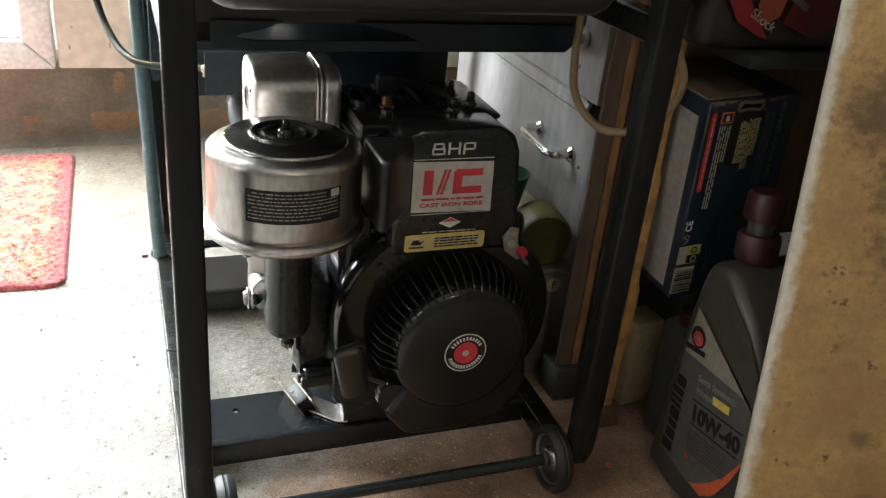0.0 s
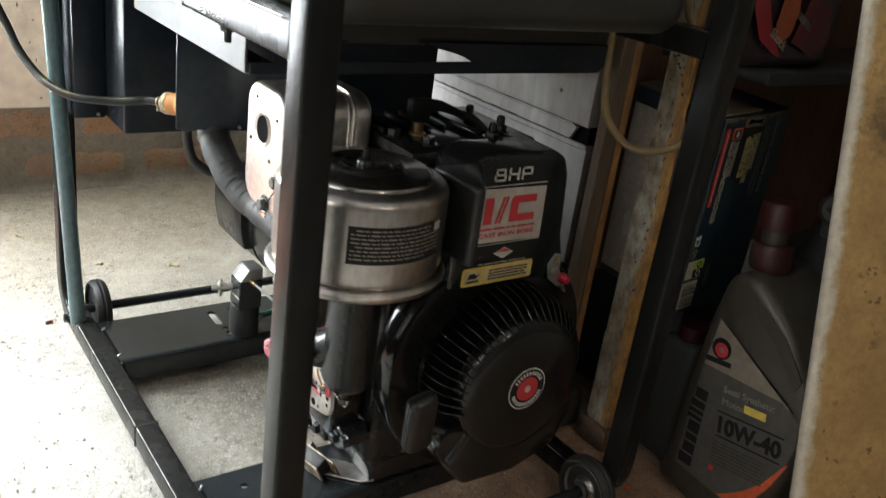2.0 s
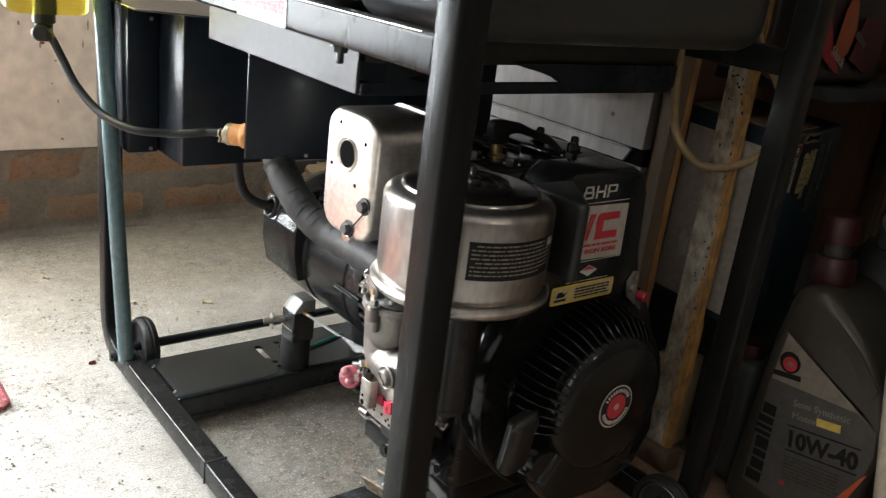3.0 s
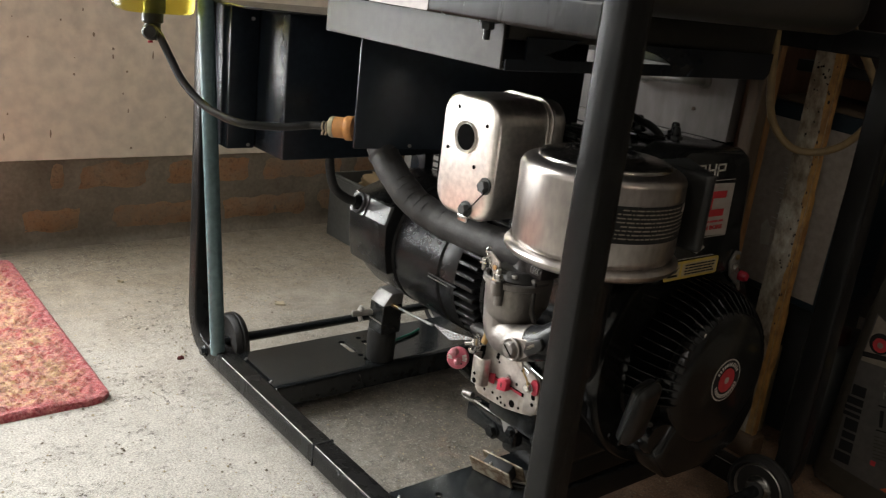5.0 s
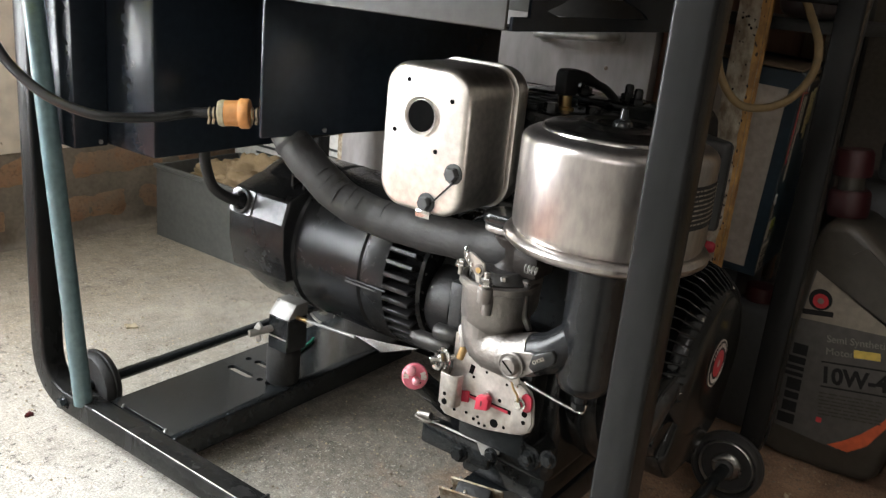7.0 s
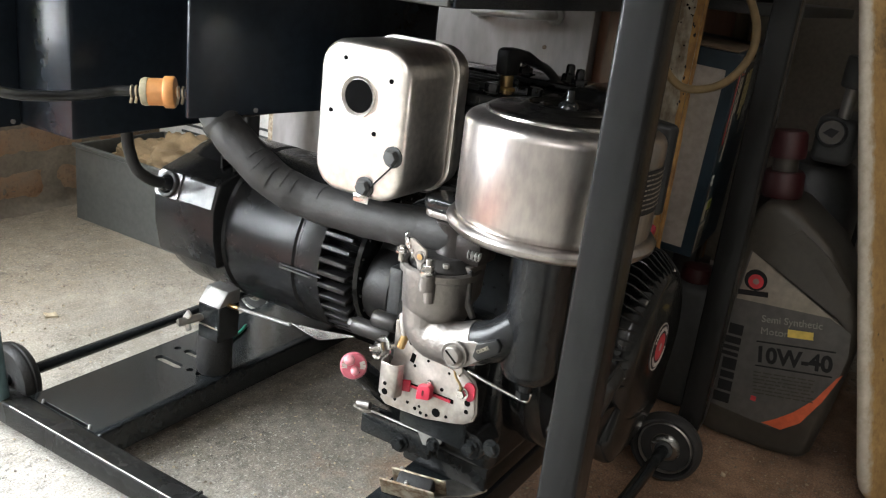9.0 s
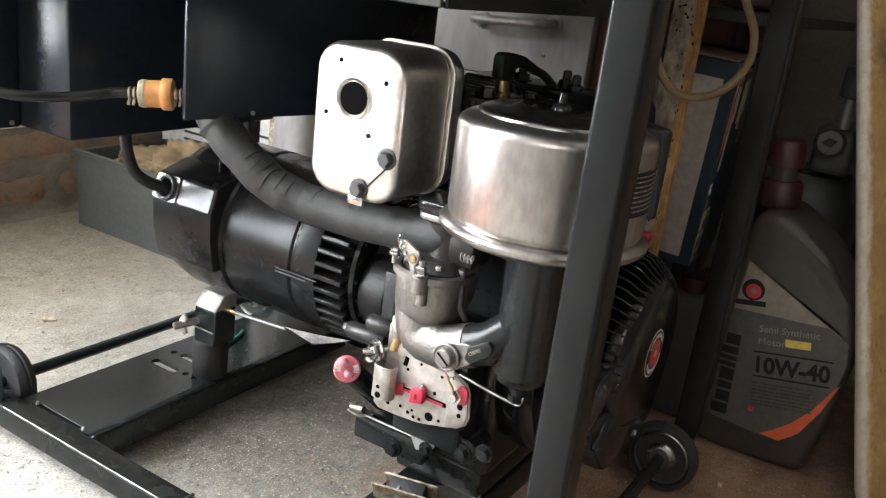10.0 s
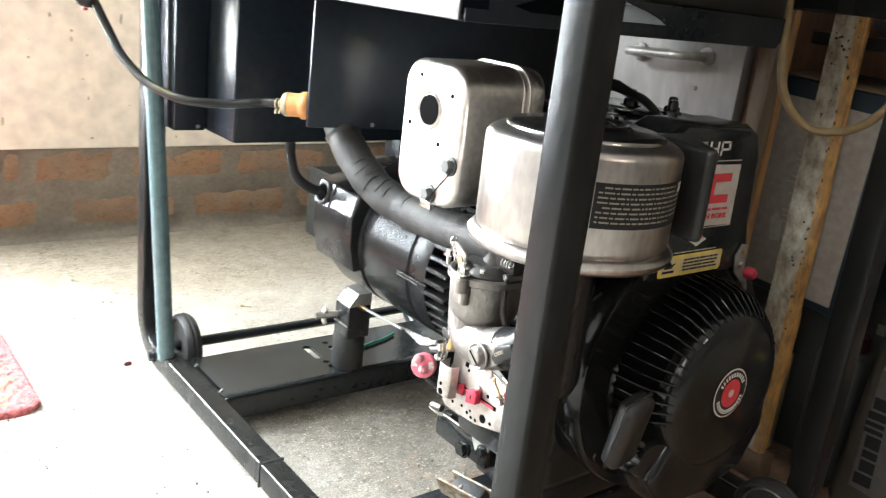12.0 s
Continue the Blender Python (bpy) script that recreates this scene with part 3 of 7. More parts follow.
def writing(name, words, size, m, material, parent, thick=0.0004, width=None, bold=0.0, centre=False):
    """Built-in lettering as a thin mesh on the place m."""
    cu = bpy.data.curves.new(name, "FONT")
    cu.body, cu.size, cu.extrude, cu.offset, cu.resolution_u = words, size, thick, bold, 3
    cu.align_x = "CENTER" if centre else "LEFT"
    ob = new(name, cu)
    me = bpy.data.meshes.new_from_object(ob.evaluated_get(bpy.context.evaluated_depsgraph_get()))
    bpy.data.objects.remove(ob)
    bpy.data.curves.remove(cu)
    if width:
        xs = [v.co.x for v in me.vertices]
        k = width / (max(xs) - min(xs))
        me.transform(Matrix.Diagonal((k, 1, 1, 1)))
    me.transform(m)
    me.materials.clear()
    me.materials.append(material)
    o = new(name, me)
    return attach(o, parent)


def hex_bolt(centre, axis, r=0.006, h=0.005, washer=True):
    bm = lathe([(0, 0), (r, 0), (r, h * 0.8), (r * 0.85, h), (0, h)], centre, axis, 6)
    if washer:
        lathe([(r * 1.35, 0.0), (r * 1.35, 0.0012), (r * 0.9, 0.0012)], centre, axis, 18, bm)
    return bm


def bars(name, m, x0, y0, x1, y1, lines, material, parent, seed=1, fill=0.55):
    """Writing too small to read: plain bars in rows of broken length."""
    rng = random.Random(seed)
    bm = bmesh.new()
    for i in range(lines):
        h = (y1 - y0) / lines
        y = y1 - (i + 1) * h + h * (1 - fill) / 2
        x = x0
        while x < x1 - 0.002:
            w = min(rng.uniform(0.06, 0.22) * (x1 - x0), x1 - x)
            b = flat(m, rect(x, y, x + w, y + h * fill), 0.0003)
            me = bpy.data.meshes.new("bar")
            b.to_mesh(me)
            b.free()
            bm.from_mesh(me)
            bpy.data.meshes.remove(me)
            x += w + (x1 - x0) * 0.025
    return part(name, bm, material, parent, smooth=0)


# ---------------------------------------------------------------- the room
WX0, WX1, WY0, WY1, TOP = -1.75, 1.25, -2.3, 1.81, 2.35
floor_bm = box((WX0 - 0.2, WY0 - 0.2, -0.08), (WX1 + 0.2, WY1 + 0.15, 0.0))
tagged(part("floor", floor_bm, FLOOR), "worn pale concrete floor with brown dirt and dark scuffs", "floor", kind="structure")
tagged(part("ceiling", box((WX0 - 0.2, WY0 - 0.2, TOP), (WX1 + 0.2, WY1 + 0.15, TOP + 0.05)), CEIL), "plain off-white ceiling boards", "ceiling", kind="structure")
DOOR = (-1.06, -0.137, 0.163, 2.03)     # glazed back door: x from, x to, z from, z to
wall_n = thing("wall_north", (0, WY1, 0), "brick plinth under cream painted wall with small holes", "wall", kind="structure")


def mortar_bed():
    """Smeared cement, flush with the bricks, running out into a small cove on the floor."""
    nx, nz = 500, 27
    vs, fs = [], []
    for j in range(nz + 1):
        z = DOOR[2] * j / nz
        for i in range(nx + 1):
            x = WX0 + (WX1 - WX0) * i / nx
            y = WY1 + 0.0012 + 0.0026 * noise.noise(V((x * 22, z * 30, 1))) + 0.0012 * noise.noise(V((x * 80, z * 80, 4)))
            y -= 0.014 * max(0.0, 1 - z / 0.016) ** 2 * (0.7 + 0.5 * noise.noise(V((x * 15, 0, 7))))
            if x < -0.045:
                y -= 0.0030 * min(1.0, (-0.045 - x) / 0.02) * (1.0 if z > 0.088 else 0.45)
            vs.append((x, y, z))
    for j in range(nz):
        for i in range(nx):
            k = j * (nx + 1) + i
            fs.append((k, k + 1, k + nx + 2, k + nx + 1))
    n0 = len(vs)
    vs += [(WX0, WY1 + 0.14, 0), (WX1, WY1 + 0.14, 0), (WX1, WY1 + 0.14, DOOR[2]), (WX0, WY1 + 0.14, DOOR[2])]
    fs += [(n0 + 1, n0, n0 + 3, n0 + 2)]
    me = bpy.data.meshes.new("mortar")
    me.from_pydata(vs, [], fs)
    me.materials.append(MORTAR)
    me.shade_smooth()
    return attach(new("mortar", me), wall_n)


tagged(mortar_bed(), "rough grey cement smeared between and over the bricks")
part("plaster", box((DOOR[1] + 0.006, WY1 - 0.006, DOOR[2]), (WX1, WY1 + 0.14, TOP), 0.004), PLASTER, wall_n, "cream painted board")
part("plaster", box((WX0, WY1 - 0.006, DOOR[2]), (DOOR[0] - 0.006, WY1 + 0.14, TOP), 0.004), PLASTER, wall_n)
part("lintel", box((DOOR[0] - 0.006, WY1 - 0.006, DOOR[3] + 0.004), (DOOR[1] + 0.006, WY1 + 0.14, TOP)), PLASTER, wall_n)
rng = random.Random(5)
holes = bmesh.new()
for _ in range(60):
    hx, hz = rng.uniform(-0.12, 0.5), rng.uniform(0.18, 0.75)
    k, r = rng.choice((1, 1, 2.5, 5)), rng.uniform(0.0010, 0.0030)
    ring = [holes.verts.new((hx + r * math.cos(t) * rng.uniform(0.6, 1.2), WY1 - 0.0064, hz + k * r * math.sin(t) * rng.uniform(0.7, 1.1))) for t in (2 * math.pi * i / 9 for i in range(9))]
    holes.faces.new(ring)
part("nail_hole", holes, MARK, wall_n, "brown nail holes and scrapes in the paint")
wall_w = thing("wall_west", (WX0, 0, 0), "plain painted block wall with an added window", "wall", kind="structure")
for lo, hi in (((WY0, 0), (-0.35, TOP)), ((0.65, 0), (WY1, TOP)), ((-0.35, 0), (0.65, 1.05)), ((-0.35, 1.85), (0.65, TOP))):
    part("block_face", box((WX0 - 0.1, lo[0], lo[1]), (WX0, hi[0], hi[1])), WALL, wall_w)
# unseen window, added as an opening for the fill lamp
win = thing("window_1", (WX0, 0.15, 1.05), "plain white unseen window added for the fill light", "window", kind="structure")
for lo, hi in (((-0.35, 1.05), (0.65, 1.09)), ((-0.35, 1.81), (0.65, 1.85)), ((-0.35, 1.09), (-0.31, 1.81)), ((0.61, 1.09), (0.65, 1.81))):
    part("window_frame", box((WX0 - 0.07, lo[0], lo[1]), (WX0 - 0.02, hi[0], hi[1])), UPVC, win)
wp = part("pane", box((WX0 - 0.05, -0.31, 1.09), (WX0 - 0.045, 0.61, 1.81)), PANE, win)
wp.visible_shadow = False
tagged(part("wall_east", box((WX1, WY0, 0), (WX1 + 0.1, WY1, TOP)), DIM), "plain brown boarded wall", "wall", kind="structure")
tagged(part("wall_south", box((WX0, WY0 - 0.1, 0), (WX1, WY0, TOP)), DIM), "plain brown boarded wall", "wall", kind="structure")


def back_door():
    d = thing("door_1", ((DOOR[0] + DOOR[1]) / 2, WY1, DOOR[2]), "white plastic glazed back door over a brick step", "door", kind="structure")
    x0, x1, z0, z1 = DOOR
    w = 0.058
    y0, y1 = WY1 - 0.012, WY1 + 0.06

    def rail(name, outline):
        return part(name, prism(outline, lambda u, v: V((u, y0, v)), (0, y1 - y0, 0), 0.004), UPVC, d)
    g = 0.0006
    rail("bottom_rail", [(x0, z0), (x1, z0), (x1 - w, z0 + w - g), (x0 + w, z0 + w - g)])
    rail("top_rail", [(x0, z1), (x0 + w, z1 - w + g), (x1 - w, z1 - w + g), (x1, z1)])
    rail("side_rail", [(x0, z0 + g * 2), (x0 + w - g, z0 + w), (x0 + w - g, z1 - w), (x0, z1 - g * 2)])
    rail("side_rail", [(x1, z0 + g * 2), (x1, z1 - g * 2), (x1 - w + g, z1 - w), (x1 - w + g, z0 + w)])
    gl = part("pane", box((x0 + w, WY1 + 0.02, z0 + w), (x1 - w, WY1 + 0.026, z1 - w)), PANE, d)
    gl.visible_shadow = False
    bead = bmesh.new()
    for lo, hi in (((x0 + w, z0 + w), (x1 - w, z0 + w + 0.012)), ((x0 + w, z1 - w - 0.012), (x1 - w, z1 - w)),
                   ((x0 + w, z0 + w + 0.012), (x0 + w + 0.012, z1 - w - 0.012)), ((x1 - w - 0.012, z0 + w + 0.012), (x1 - w, z1 - w - 0.012))):
        box((lo[0], WY1 + 0.004, lo[1]), (hi[0], WY1 + 0.019, hi[1]), 0.002, 1, bm=bead)
    part("glazing_bead", bead, UPVC, d)


back_door()
tagged(part("ground", box((-30, WY1 + 0.15, -0.30), (30, 60, -0.09)), PAVING), "pale paving outside the door", "ground", kind="structure")


# ---------------------------------------------------------------- generator
gen = thing("generator", (0.235, 0.945, 0.0), "black open-frame petrol generator on small wheels", "generator")
XL, ZR, H = 0.0275, 0.0285, 0.0125      # first tube centre, rail height, half tube
YF, YB = 0.6145, 1.2875
XH, YH = 0.4405, 0.6255                             # the other hoop's front post
for x, yf in ((XL, YF), (XH, YH)):
    path = fillet([(x, yf, 0.86), (x, yf, ZR), (x, YB, ZR), (x, YB, 0.86)], 0.055, 9)
    hoop = part("frame_hoop", sweep(path, square(H)), RAIL, gen, "bent square tube, glossy black paint")
    for y in (0.943,):
        bm = bmesh.new()
        for lo, hi in (((x - H - 0.0006, y - 0.0012, ZR - H - 0.0006), (x + H + 0.0006, y + 0.0012, ZR + H + 0.0006)),):
            box(lo, hi, bm=bm)
        part("tube_joint", bm, INK, hoop)
    # thin bright beads paint the highlights along tube and rail edges
    for y0, y1 in ((0.655, 0.940), (0.946, 1.185)):
        part("edge_glint", sweep([(x - H + 0.0012, y0 + (y1 - y0) * k / 12, ZR + H + 0.0001) for k in range(13)], circle(0.0007, 6), scale=lambda t: 0.55 + 0.45 * abs(math.sin(t * 17 + 1))), ZINC, hoop, "bright bead painting the highlight on the tube edge")
    if x == XL:
        part("edge_glint", sweep([(x - H + 0.0012, 0.64 + 0.60 * k / 14, 0.529 + H + 0.0001) for k in range(15)], circle(0.0007, 6), scale=lambda t: 0.6 + 0.4 * abs(math.sin(t * 13 + 2))), ZINC, gen, "bright bead painting the highlight on the top rail edge")
    part("top_rail", sweep([(x, yf + H - 0.001, 0.529), (x, YB - H + 0.001, 0.529)], square(H)), RAIL, gen)
for y, yr in ((YF, YH), (YB, YB)):
    part("upper_cross_tube", sweep([(XL + H, y, 0.80), (XH - H, yr, 0.80)], square(H)), RAIL, gen)


def weld(a, b, r=0.0028, n=14, seed=0):
    rg = random.Random(seed)
    a, b = V(a), V(b)
    bm = bmesh.new()
    for i in range(n):
        p = a.lerp(b, (i + 0.5) / n)
        bmesh.ops.create_icosphere(bm, subdivisions=1, radius=r * rg.uniform(0.8, 1.25), matrix=Matrix.Translation(p))
    return bm


def slot_outline(x, y, length, half, angle):
    c, k = math.cos(radians(angle)), math.sin(radians(angle))
    return [(x + u * c - v * k, y + u * k + v * c) for u, v in round_rect(length, half * 2, half * 0.98, 4)]


def cross_plate(y0, y1, name, openings):
    """A plate across the frame, its front edge turned down, pierced by slots and bolt holes."""
    z, x0, x1 = 0.0405, XL + H - 0.0005, XH - H + 0.0005
    bm = bmesh.new()
    edges = []
    for loop in [rect(x0, y0 + 0.0005, x1, y1)] + openings:
        vs = [bm.verts.new((x, y, z)) for x, y in loop]
        edges += [bm.edges.new((a, b)) for a, b in zip(vs, vs[1:] + vs[:1])]
    bmesh.ops.triangle_fill(bm, edges=edges, use_beauty=True)
    r = bmesh.ops.extrude_face_region(bm, geom=bm.faces[:])
    bmesh.ops.translate(bm, verts=[v for v in r["geom"] if isinstance(v, bmesh.types.BMVert)], vec=(0, 0, -0.004))
    p = part(name, bm, BLACK, gen, smooth=0)
    lip = prism([(y0, z + 0.0004), (y0 - 0.0030, z - 0.0012), (y0 - 0.0042, z - 0.0045), (y0 - 0.0042, 0.012), (y0 - 0.0002, 0.012), (y0 - 0.0002, z - 0.0041), (y0 + 0.006, z - 0.0041), (y0 + 0.006, z + 0.0004)],
                lambda u, v: V((x0, u, v)), (x1 - x0, 0, 0), 0)
    part("plate_lip", lip, BLACK, p)
    part("weld_gap", box((XL + H + 0.0002, y0 + 0.018, z - 0.001), (XL + H + 0.0036, y0 + min(0.082, y1 - y0 - 0.016), z + 0.0004)), VOID, p)
    for dx in (0.0046,):
        part("bare_edge", sweep([(XL + H + dx, y0 + 0.016, z + 0.0003), (XL + H + dx, min(y0 + 0.084, y1 - 0.014), z + 0.0003)], circle(0.00045, 6)), BLACK, p)
    for k in (0.014, min(0.086, y1 - y0 - 0.012)):
        part("weld", weld((XL + H, y0 + k - 0.003, z + 0.0005), (XL + H + 0.005, y0 + k + 0.002, z + 0.0005), 0.0014, 4, 3), TIN, p)
    part("weld", weld((XL + H + 0.002, y0 - 0.003, z - 0.001), (XL + H + 0.002, y0 - 0.004, 0.018), 0.003, 7, 4), BLACK, p)
    part("weld", weld((XH - H, y0 + 0.01, z + 0.0005), (XH - H, y1 - 0.01, z + 0.0005), seed=5), BLACK, p)
    return p


def ring_outline(x, y, r, seg=14):
    return [(x + u, y + v) for u, v in circle(r, seg)]


cross_plate(0.7485, 0.829, "front_cross_plate", [ring_outline(0.083, 0.802, 0.004)])
cross_plate(1.085, 1.190, "rear_cross_plate", [slot_outline(0.187, 1.151, 0.040, 0.0055, -90), slot_outline(0.2185, 1.142, 0.036, 0.005, -90),
                                                           ring_outline(0.2165, 1.170, 0.004), ring_outline(0.189, 1.120, 0.004), ring_outline(0.190, 1.106, 0.0045)])


def wheel(x, y, z, face):
    """A small rubber wheel with a pressed steel disc; face is the side its hub shows."""
    r, w = 0.0385, 0.021
    t = part("wheel", lathe([(0.0312, -w / 2 + 0.003), (0.0325, -w / 2 + 0.0008), (0.0350, -w / 2 + 0.001), (r - 0.0005, -w / 2 + 0.005), (r, -0.002), (r - 0.0012, -0.001),
                             (r - 0.0012, 0.001), (r, 0.002), (r - 0.0005, w / 2 - 0.005), (0.0350, w / 2 - 0.001), (0.0325, w / 2 - 0.0008), (0.0312, w / 2 - 0.003), (0.0312, -w / 2 + 0.003)],
                            (x, y, z), (face, 0, 0), 52), RUBBER, gen, "black rubber tyre")
    part("wheel_web", lathe([(0.0, 0.0040), (0.0270, 0.0026), (0.0305, 0.0030), (0.0305, -0.006), (0, -0.006)], (x, y, z), (face, 0, 0), 44), RUBBER, t, "black wheel web")
    part("wheel_disc", lathe([(0.0, 0.0080), (0.008, 0.0078), (0.012, 0.0070), (0.0150, 0.0052), (0.0165, 0.0038), (0.0168, 0.0025), (0, 0.0025)], (x, y, z), (face, 0, 0), 44), WHEELDISC, t, "domed pressed steel wheel disc")
    part("rim_ring", lathe([(0.0274, 0.0027), (0.0277, 0.0056), (0.0284, 0.0064), (0.0293, 0.0058), (0.0296, 0.0027), (0.0274, 0.0027)], (x, y, z), (face, 0, 0), 48), ZINC, t, "thin bright rim ring")
    part("hub", lathe([(0.0065, 0.0090), (0.0098, 0.0094), (0.0092, 0.0112), (0.0068, 0.0122), (0.0065, 0.0090)], (x, y, z), (face, 0, 0), 30), DARK, t, "dark hub collar")
    return t


for x, y, face in ((0.4175, 0.641, -1), (0.0545, 0.641, 1), (0.0545, 1.238, 1), (0.4175, 1.238, -1)):
    wheel(x, y, 0.0388, face)
for y, z in ((0.641, 0.0388), (1.238, 0.0388)):
    part("axle", rod((0.028, y, z), (0.449, y, z), 0.0065, 16), BLACK, gen, "round black axle rod")
part("axle_bolt", hex_bolt((0.4565, 0.641, 0.034), (1, 0, 0), 0.007, 0.007), ZINC, gen)
part("axle_bolt", hex_bolt((0.0148, 1.238, 0.029), (-1, 0, 0), 0.006, 0.006), BLACK, gen)

# side sheet under the top rail, its bolts, and a torn sticker on the rail
part("side_sheet", box((0.0385, 0.744, 0.480), (0.0408, 1.017, 0.5165), 0.0008, 1), SHEET, gen, "black sheet steel flange")
part("side_sheet", box((0.4300, 0.800, 0.4770), (0.4323, 1.020, 0.5165), 0.0008, 1), SHEET, gen, "black sheet steel flange")
part("side_sheet_lip", box((0.0415, 0.744, 0.480), (0.075, 1.017, 0.4825), 0.0008, 1), SHEET, gen)
part("rail_bolt", hex_bolt((0.0275, 0.752, 0.516), (0, 0, -1), 0.006, 0.006), BLACK, gen)
part("rail_bolt", rod((0.0275, 0.752, 0.512), (0.0275, 0.752, 0.502), 0.003), BLACK, gen)
st = frame_of((0.0146, 0.903, 0.5175), (0, -1, 0), (0, 0, 1))
sticker = part("sticker", flat(st, [(0, 0.0), (0.0865, 0.0), (0.088, 0.0015), (0.088, 0.0200), (0.0865, 0.0215), (0, 0.0215)], 0.0003), PINKPAPER, gen, "faded white paper sticker with red print")
bars("sticker_print", st @ Matrix.Translation((0, 0, 0.0004)), 0.004, 0.0095, 0.083, 0.0208, 3, PINKPRINT, sticker, 4, 0.85)

# fuel tank in two pressed halves on its tray
for y0, y1 in ((0.637, 0.785), (0.797, 1.00)):
    part("tank_shell", box((0.047, y0, 0.534), (0.404, y1, 0.76), 0.026, 5), TANK, gen, "rounded black fuel tank")
part("tank_strap", box((0.06, 0.787, 0.545), (0.39, 0.795, 0.755)), DARK, gen)
# folded cross bar with a lens-shaped opening pressed out of its web
bar = [(0.041, 0.480), (0.408, 0.480), (0.4150, 0.4865), (0.4155, 0.5070), (0.190, 0.5070), (0.207, 0.5025), (0.225, 0.4990), (0.240, 0.4950), (0.250, 0.4905),
       (0.100, 0.4900), (0.084, 0.4935), (0.105, 0.4990), (0.125, 0.5070), (0.062, 0.5070), (0.062, 0.4890), (0.041, 0.4890)]
sup = part("tank_support", prism(bar, lambda u, v: V((u, 0.7405, v)), (0, 0.0025, 0), 0.0004, 1), PANEL, gen, "glossy black pressed cross bar under the tank")
part("support_flange", box((0.042, 0.7435, 0.480), (0.4075, 0.771, 0.4822), 0.0006, 1), PANEL, sup)
part("tank_tray", box((0.045, 0.745, 0.5035), (0.4300, 0.995, 0.5335), 0.003), SHEET, gen, "black sheet steel tray under the tank")

# control housings
cbox = part("control_box", box((0.0635, 1.142, 0.312), (0.334, 1.262, 0.4862), 0.004), PANEL, gen, "blue-black sheet steel control housing")
part("control_box_flange", box((0.026, 1.216, 0.312), (0.063, 1.262, 0.4862), 0.002), PANEL, cbox)
part("box_lid", prism([(0.014, 1.157), (0.095, 1.112), (0.336, 1.105), (0.336, 1.268), (0.014, 1.268)], lambda u, v: V((u, v, 0.4866)), (0, 0, 0.0024), 0.0006, 1), BLACK, cbox, "thin glossy lid sheet")
for z in (0.317, 0.472):
    part("panel_screw", hex_bolt((0.0535, 1.2155, z), (0, -1, 0), 0.0024, 0.002, False), TIN, cbox)
part("housing_bracket", box((0.318, 1.19, 0.262), (0.334, 1.225, 0.312), 0.002), PANEL, gen)
skew = Matrix.Translation((0.079, 1.010, 0)) @ Matrix.Rotation(math.atan2(-0.058, 0.285), 4, "Z")
part("control_panel", box((0.0, 0.0, 0.356), (0.291, 0.006, 0.52), 0.0025, 2, skew), PANEL, gen, "flat blue-black panel")
part("panel_screw", hex_bolt(skew @ V((0.0665, -0.0005, 0.3610)), (-0.2, -1, 0), 0.0022, 0.002, False), TIN, gen)

# blue-grey prop tube
part("prop_tube", rod((0.0205, 1.2085, 0.036), (0.0005, 1.295, 0.86), 0.0098, 24), TEAL, gen, "blue-grey painted steel tube")

# fuel line: inline filter, black hose, yellow bottle with its tap
FA, FB = V((0.0850, 1.0900, 0.3655)), V((0.1180, 1.0480, 0.3690))
fd = (FB - FA).normalized()
flt = part("fuel_filter", lathe([(0.0, 0.0), (0.0035, 0.0), (0.0035, 0.009), (0.0115, 0.0105), (0.0125, 0.013), (0.0125, 0.0165), (0.0, 0.0165)], FA, fd, 28), MILKY, gen, "clear and orange inline fuel filter")
part("filter_element", lathe([(0, 0.0166), (0.0121, 0.0166), (0.0121, 0.0300), (0, 0.0300)], FA, fd, 24), FILTER, flt, "orange paper element")
part("filter_cap", lathe([(0, 0.0302), (0.0136, 0.0302), (0.0142, 0.031), (0.0142, 0.0380), (0.0132, 0.0395), (0.004, 0.040), (0.004, 0.050), (0, 0.050)], FA, fd, 28), FILTER, flt, "orange plastic cap")
for k in (0.001, 0.041):
    for dk in (0.0, 0.0042):
        clip = part("hose_clip", lathe([(0.0050, 0), (0.0058, 0.0004), (0.0058, 0.0014), (0.0050, 0.0018), (0.0050, 0)], FA + fd * (k + dk), fd, 20), PALEBRASS, gen, "pale wire hose clip")
        part("clip_ear", rod(FA + fd * (k + dk + 0.001) + V((0, 0, -0.004)), FA + fd * (k + dk + 0.0005) + V((-0.001, 0, -0.0105)), 0.0014, 8), PALEBRASS, clip)
part("fuel_hose", pipe([FA + fd * 0.008, FA - fd * 0.012, (0.065, 1.106, 0.3625), (0.044, 1.120, 0.3590), (0.010, 1.140, 0.3590), (-0.0070, 1.164, 0.3640), (-0.019, 1.190, 0.3735), (-0.0310, 1.220, 0.394), (-0.0385, 1.238, 0.417), (-0.0460, 1.248, 0.437), (-0.0505, 1.256, 0.449)], 0.0047, 12), HOSE, gen, "black rubber fuel hose")
part("fuel_hose", pipe([FB - fd * 0.010, FB + fd * 0.012, FB + fd * 0.03 + V((0.01, 0, 0.002))], 0.0045), RUBBER, gen)
bot = part("fuel_bottle", prism(round_rect(0.088, 0.07, 0.022), lambda u, v: V((-0.050 + u, 1.268 + v, 0.468)), (0, 0, 0.13), 0.008, 3), FUELYELLOW, gen, "yellow translucent fuel bottle")
tap = part("bottle_tap", lathe([(0, 0), (0.006, 0), (0.0085, 0.003), (0.0095, 0.008), (0.0095, 0.019), (0.0125, 0.021), (0.0125, 0.0315), (0, 0.0315)], (-0.0525, 1.262, 0.4362), (0, 0, 1), 24), HOSE, bot, "black bottle tap")
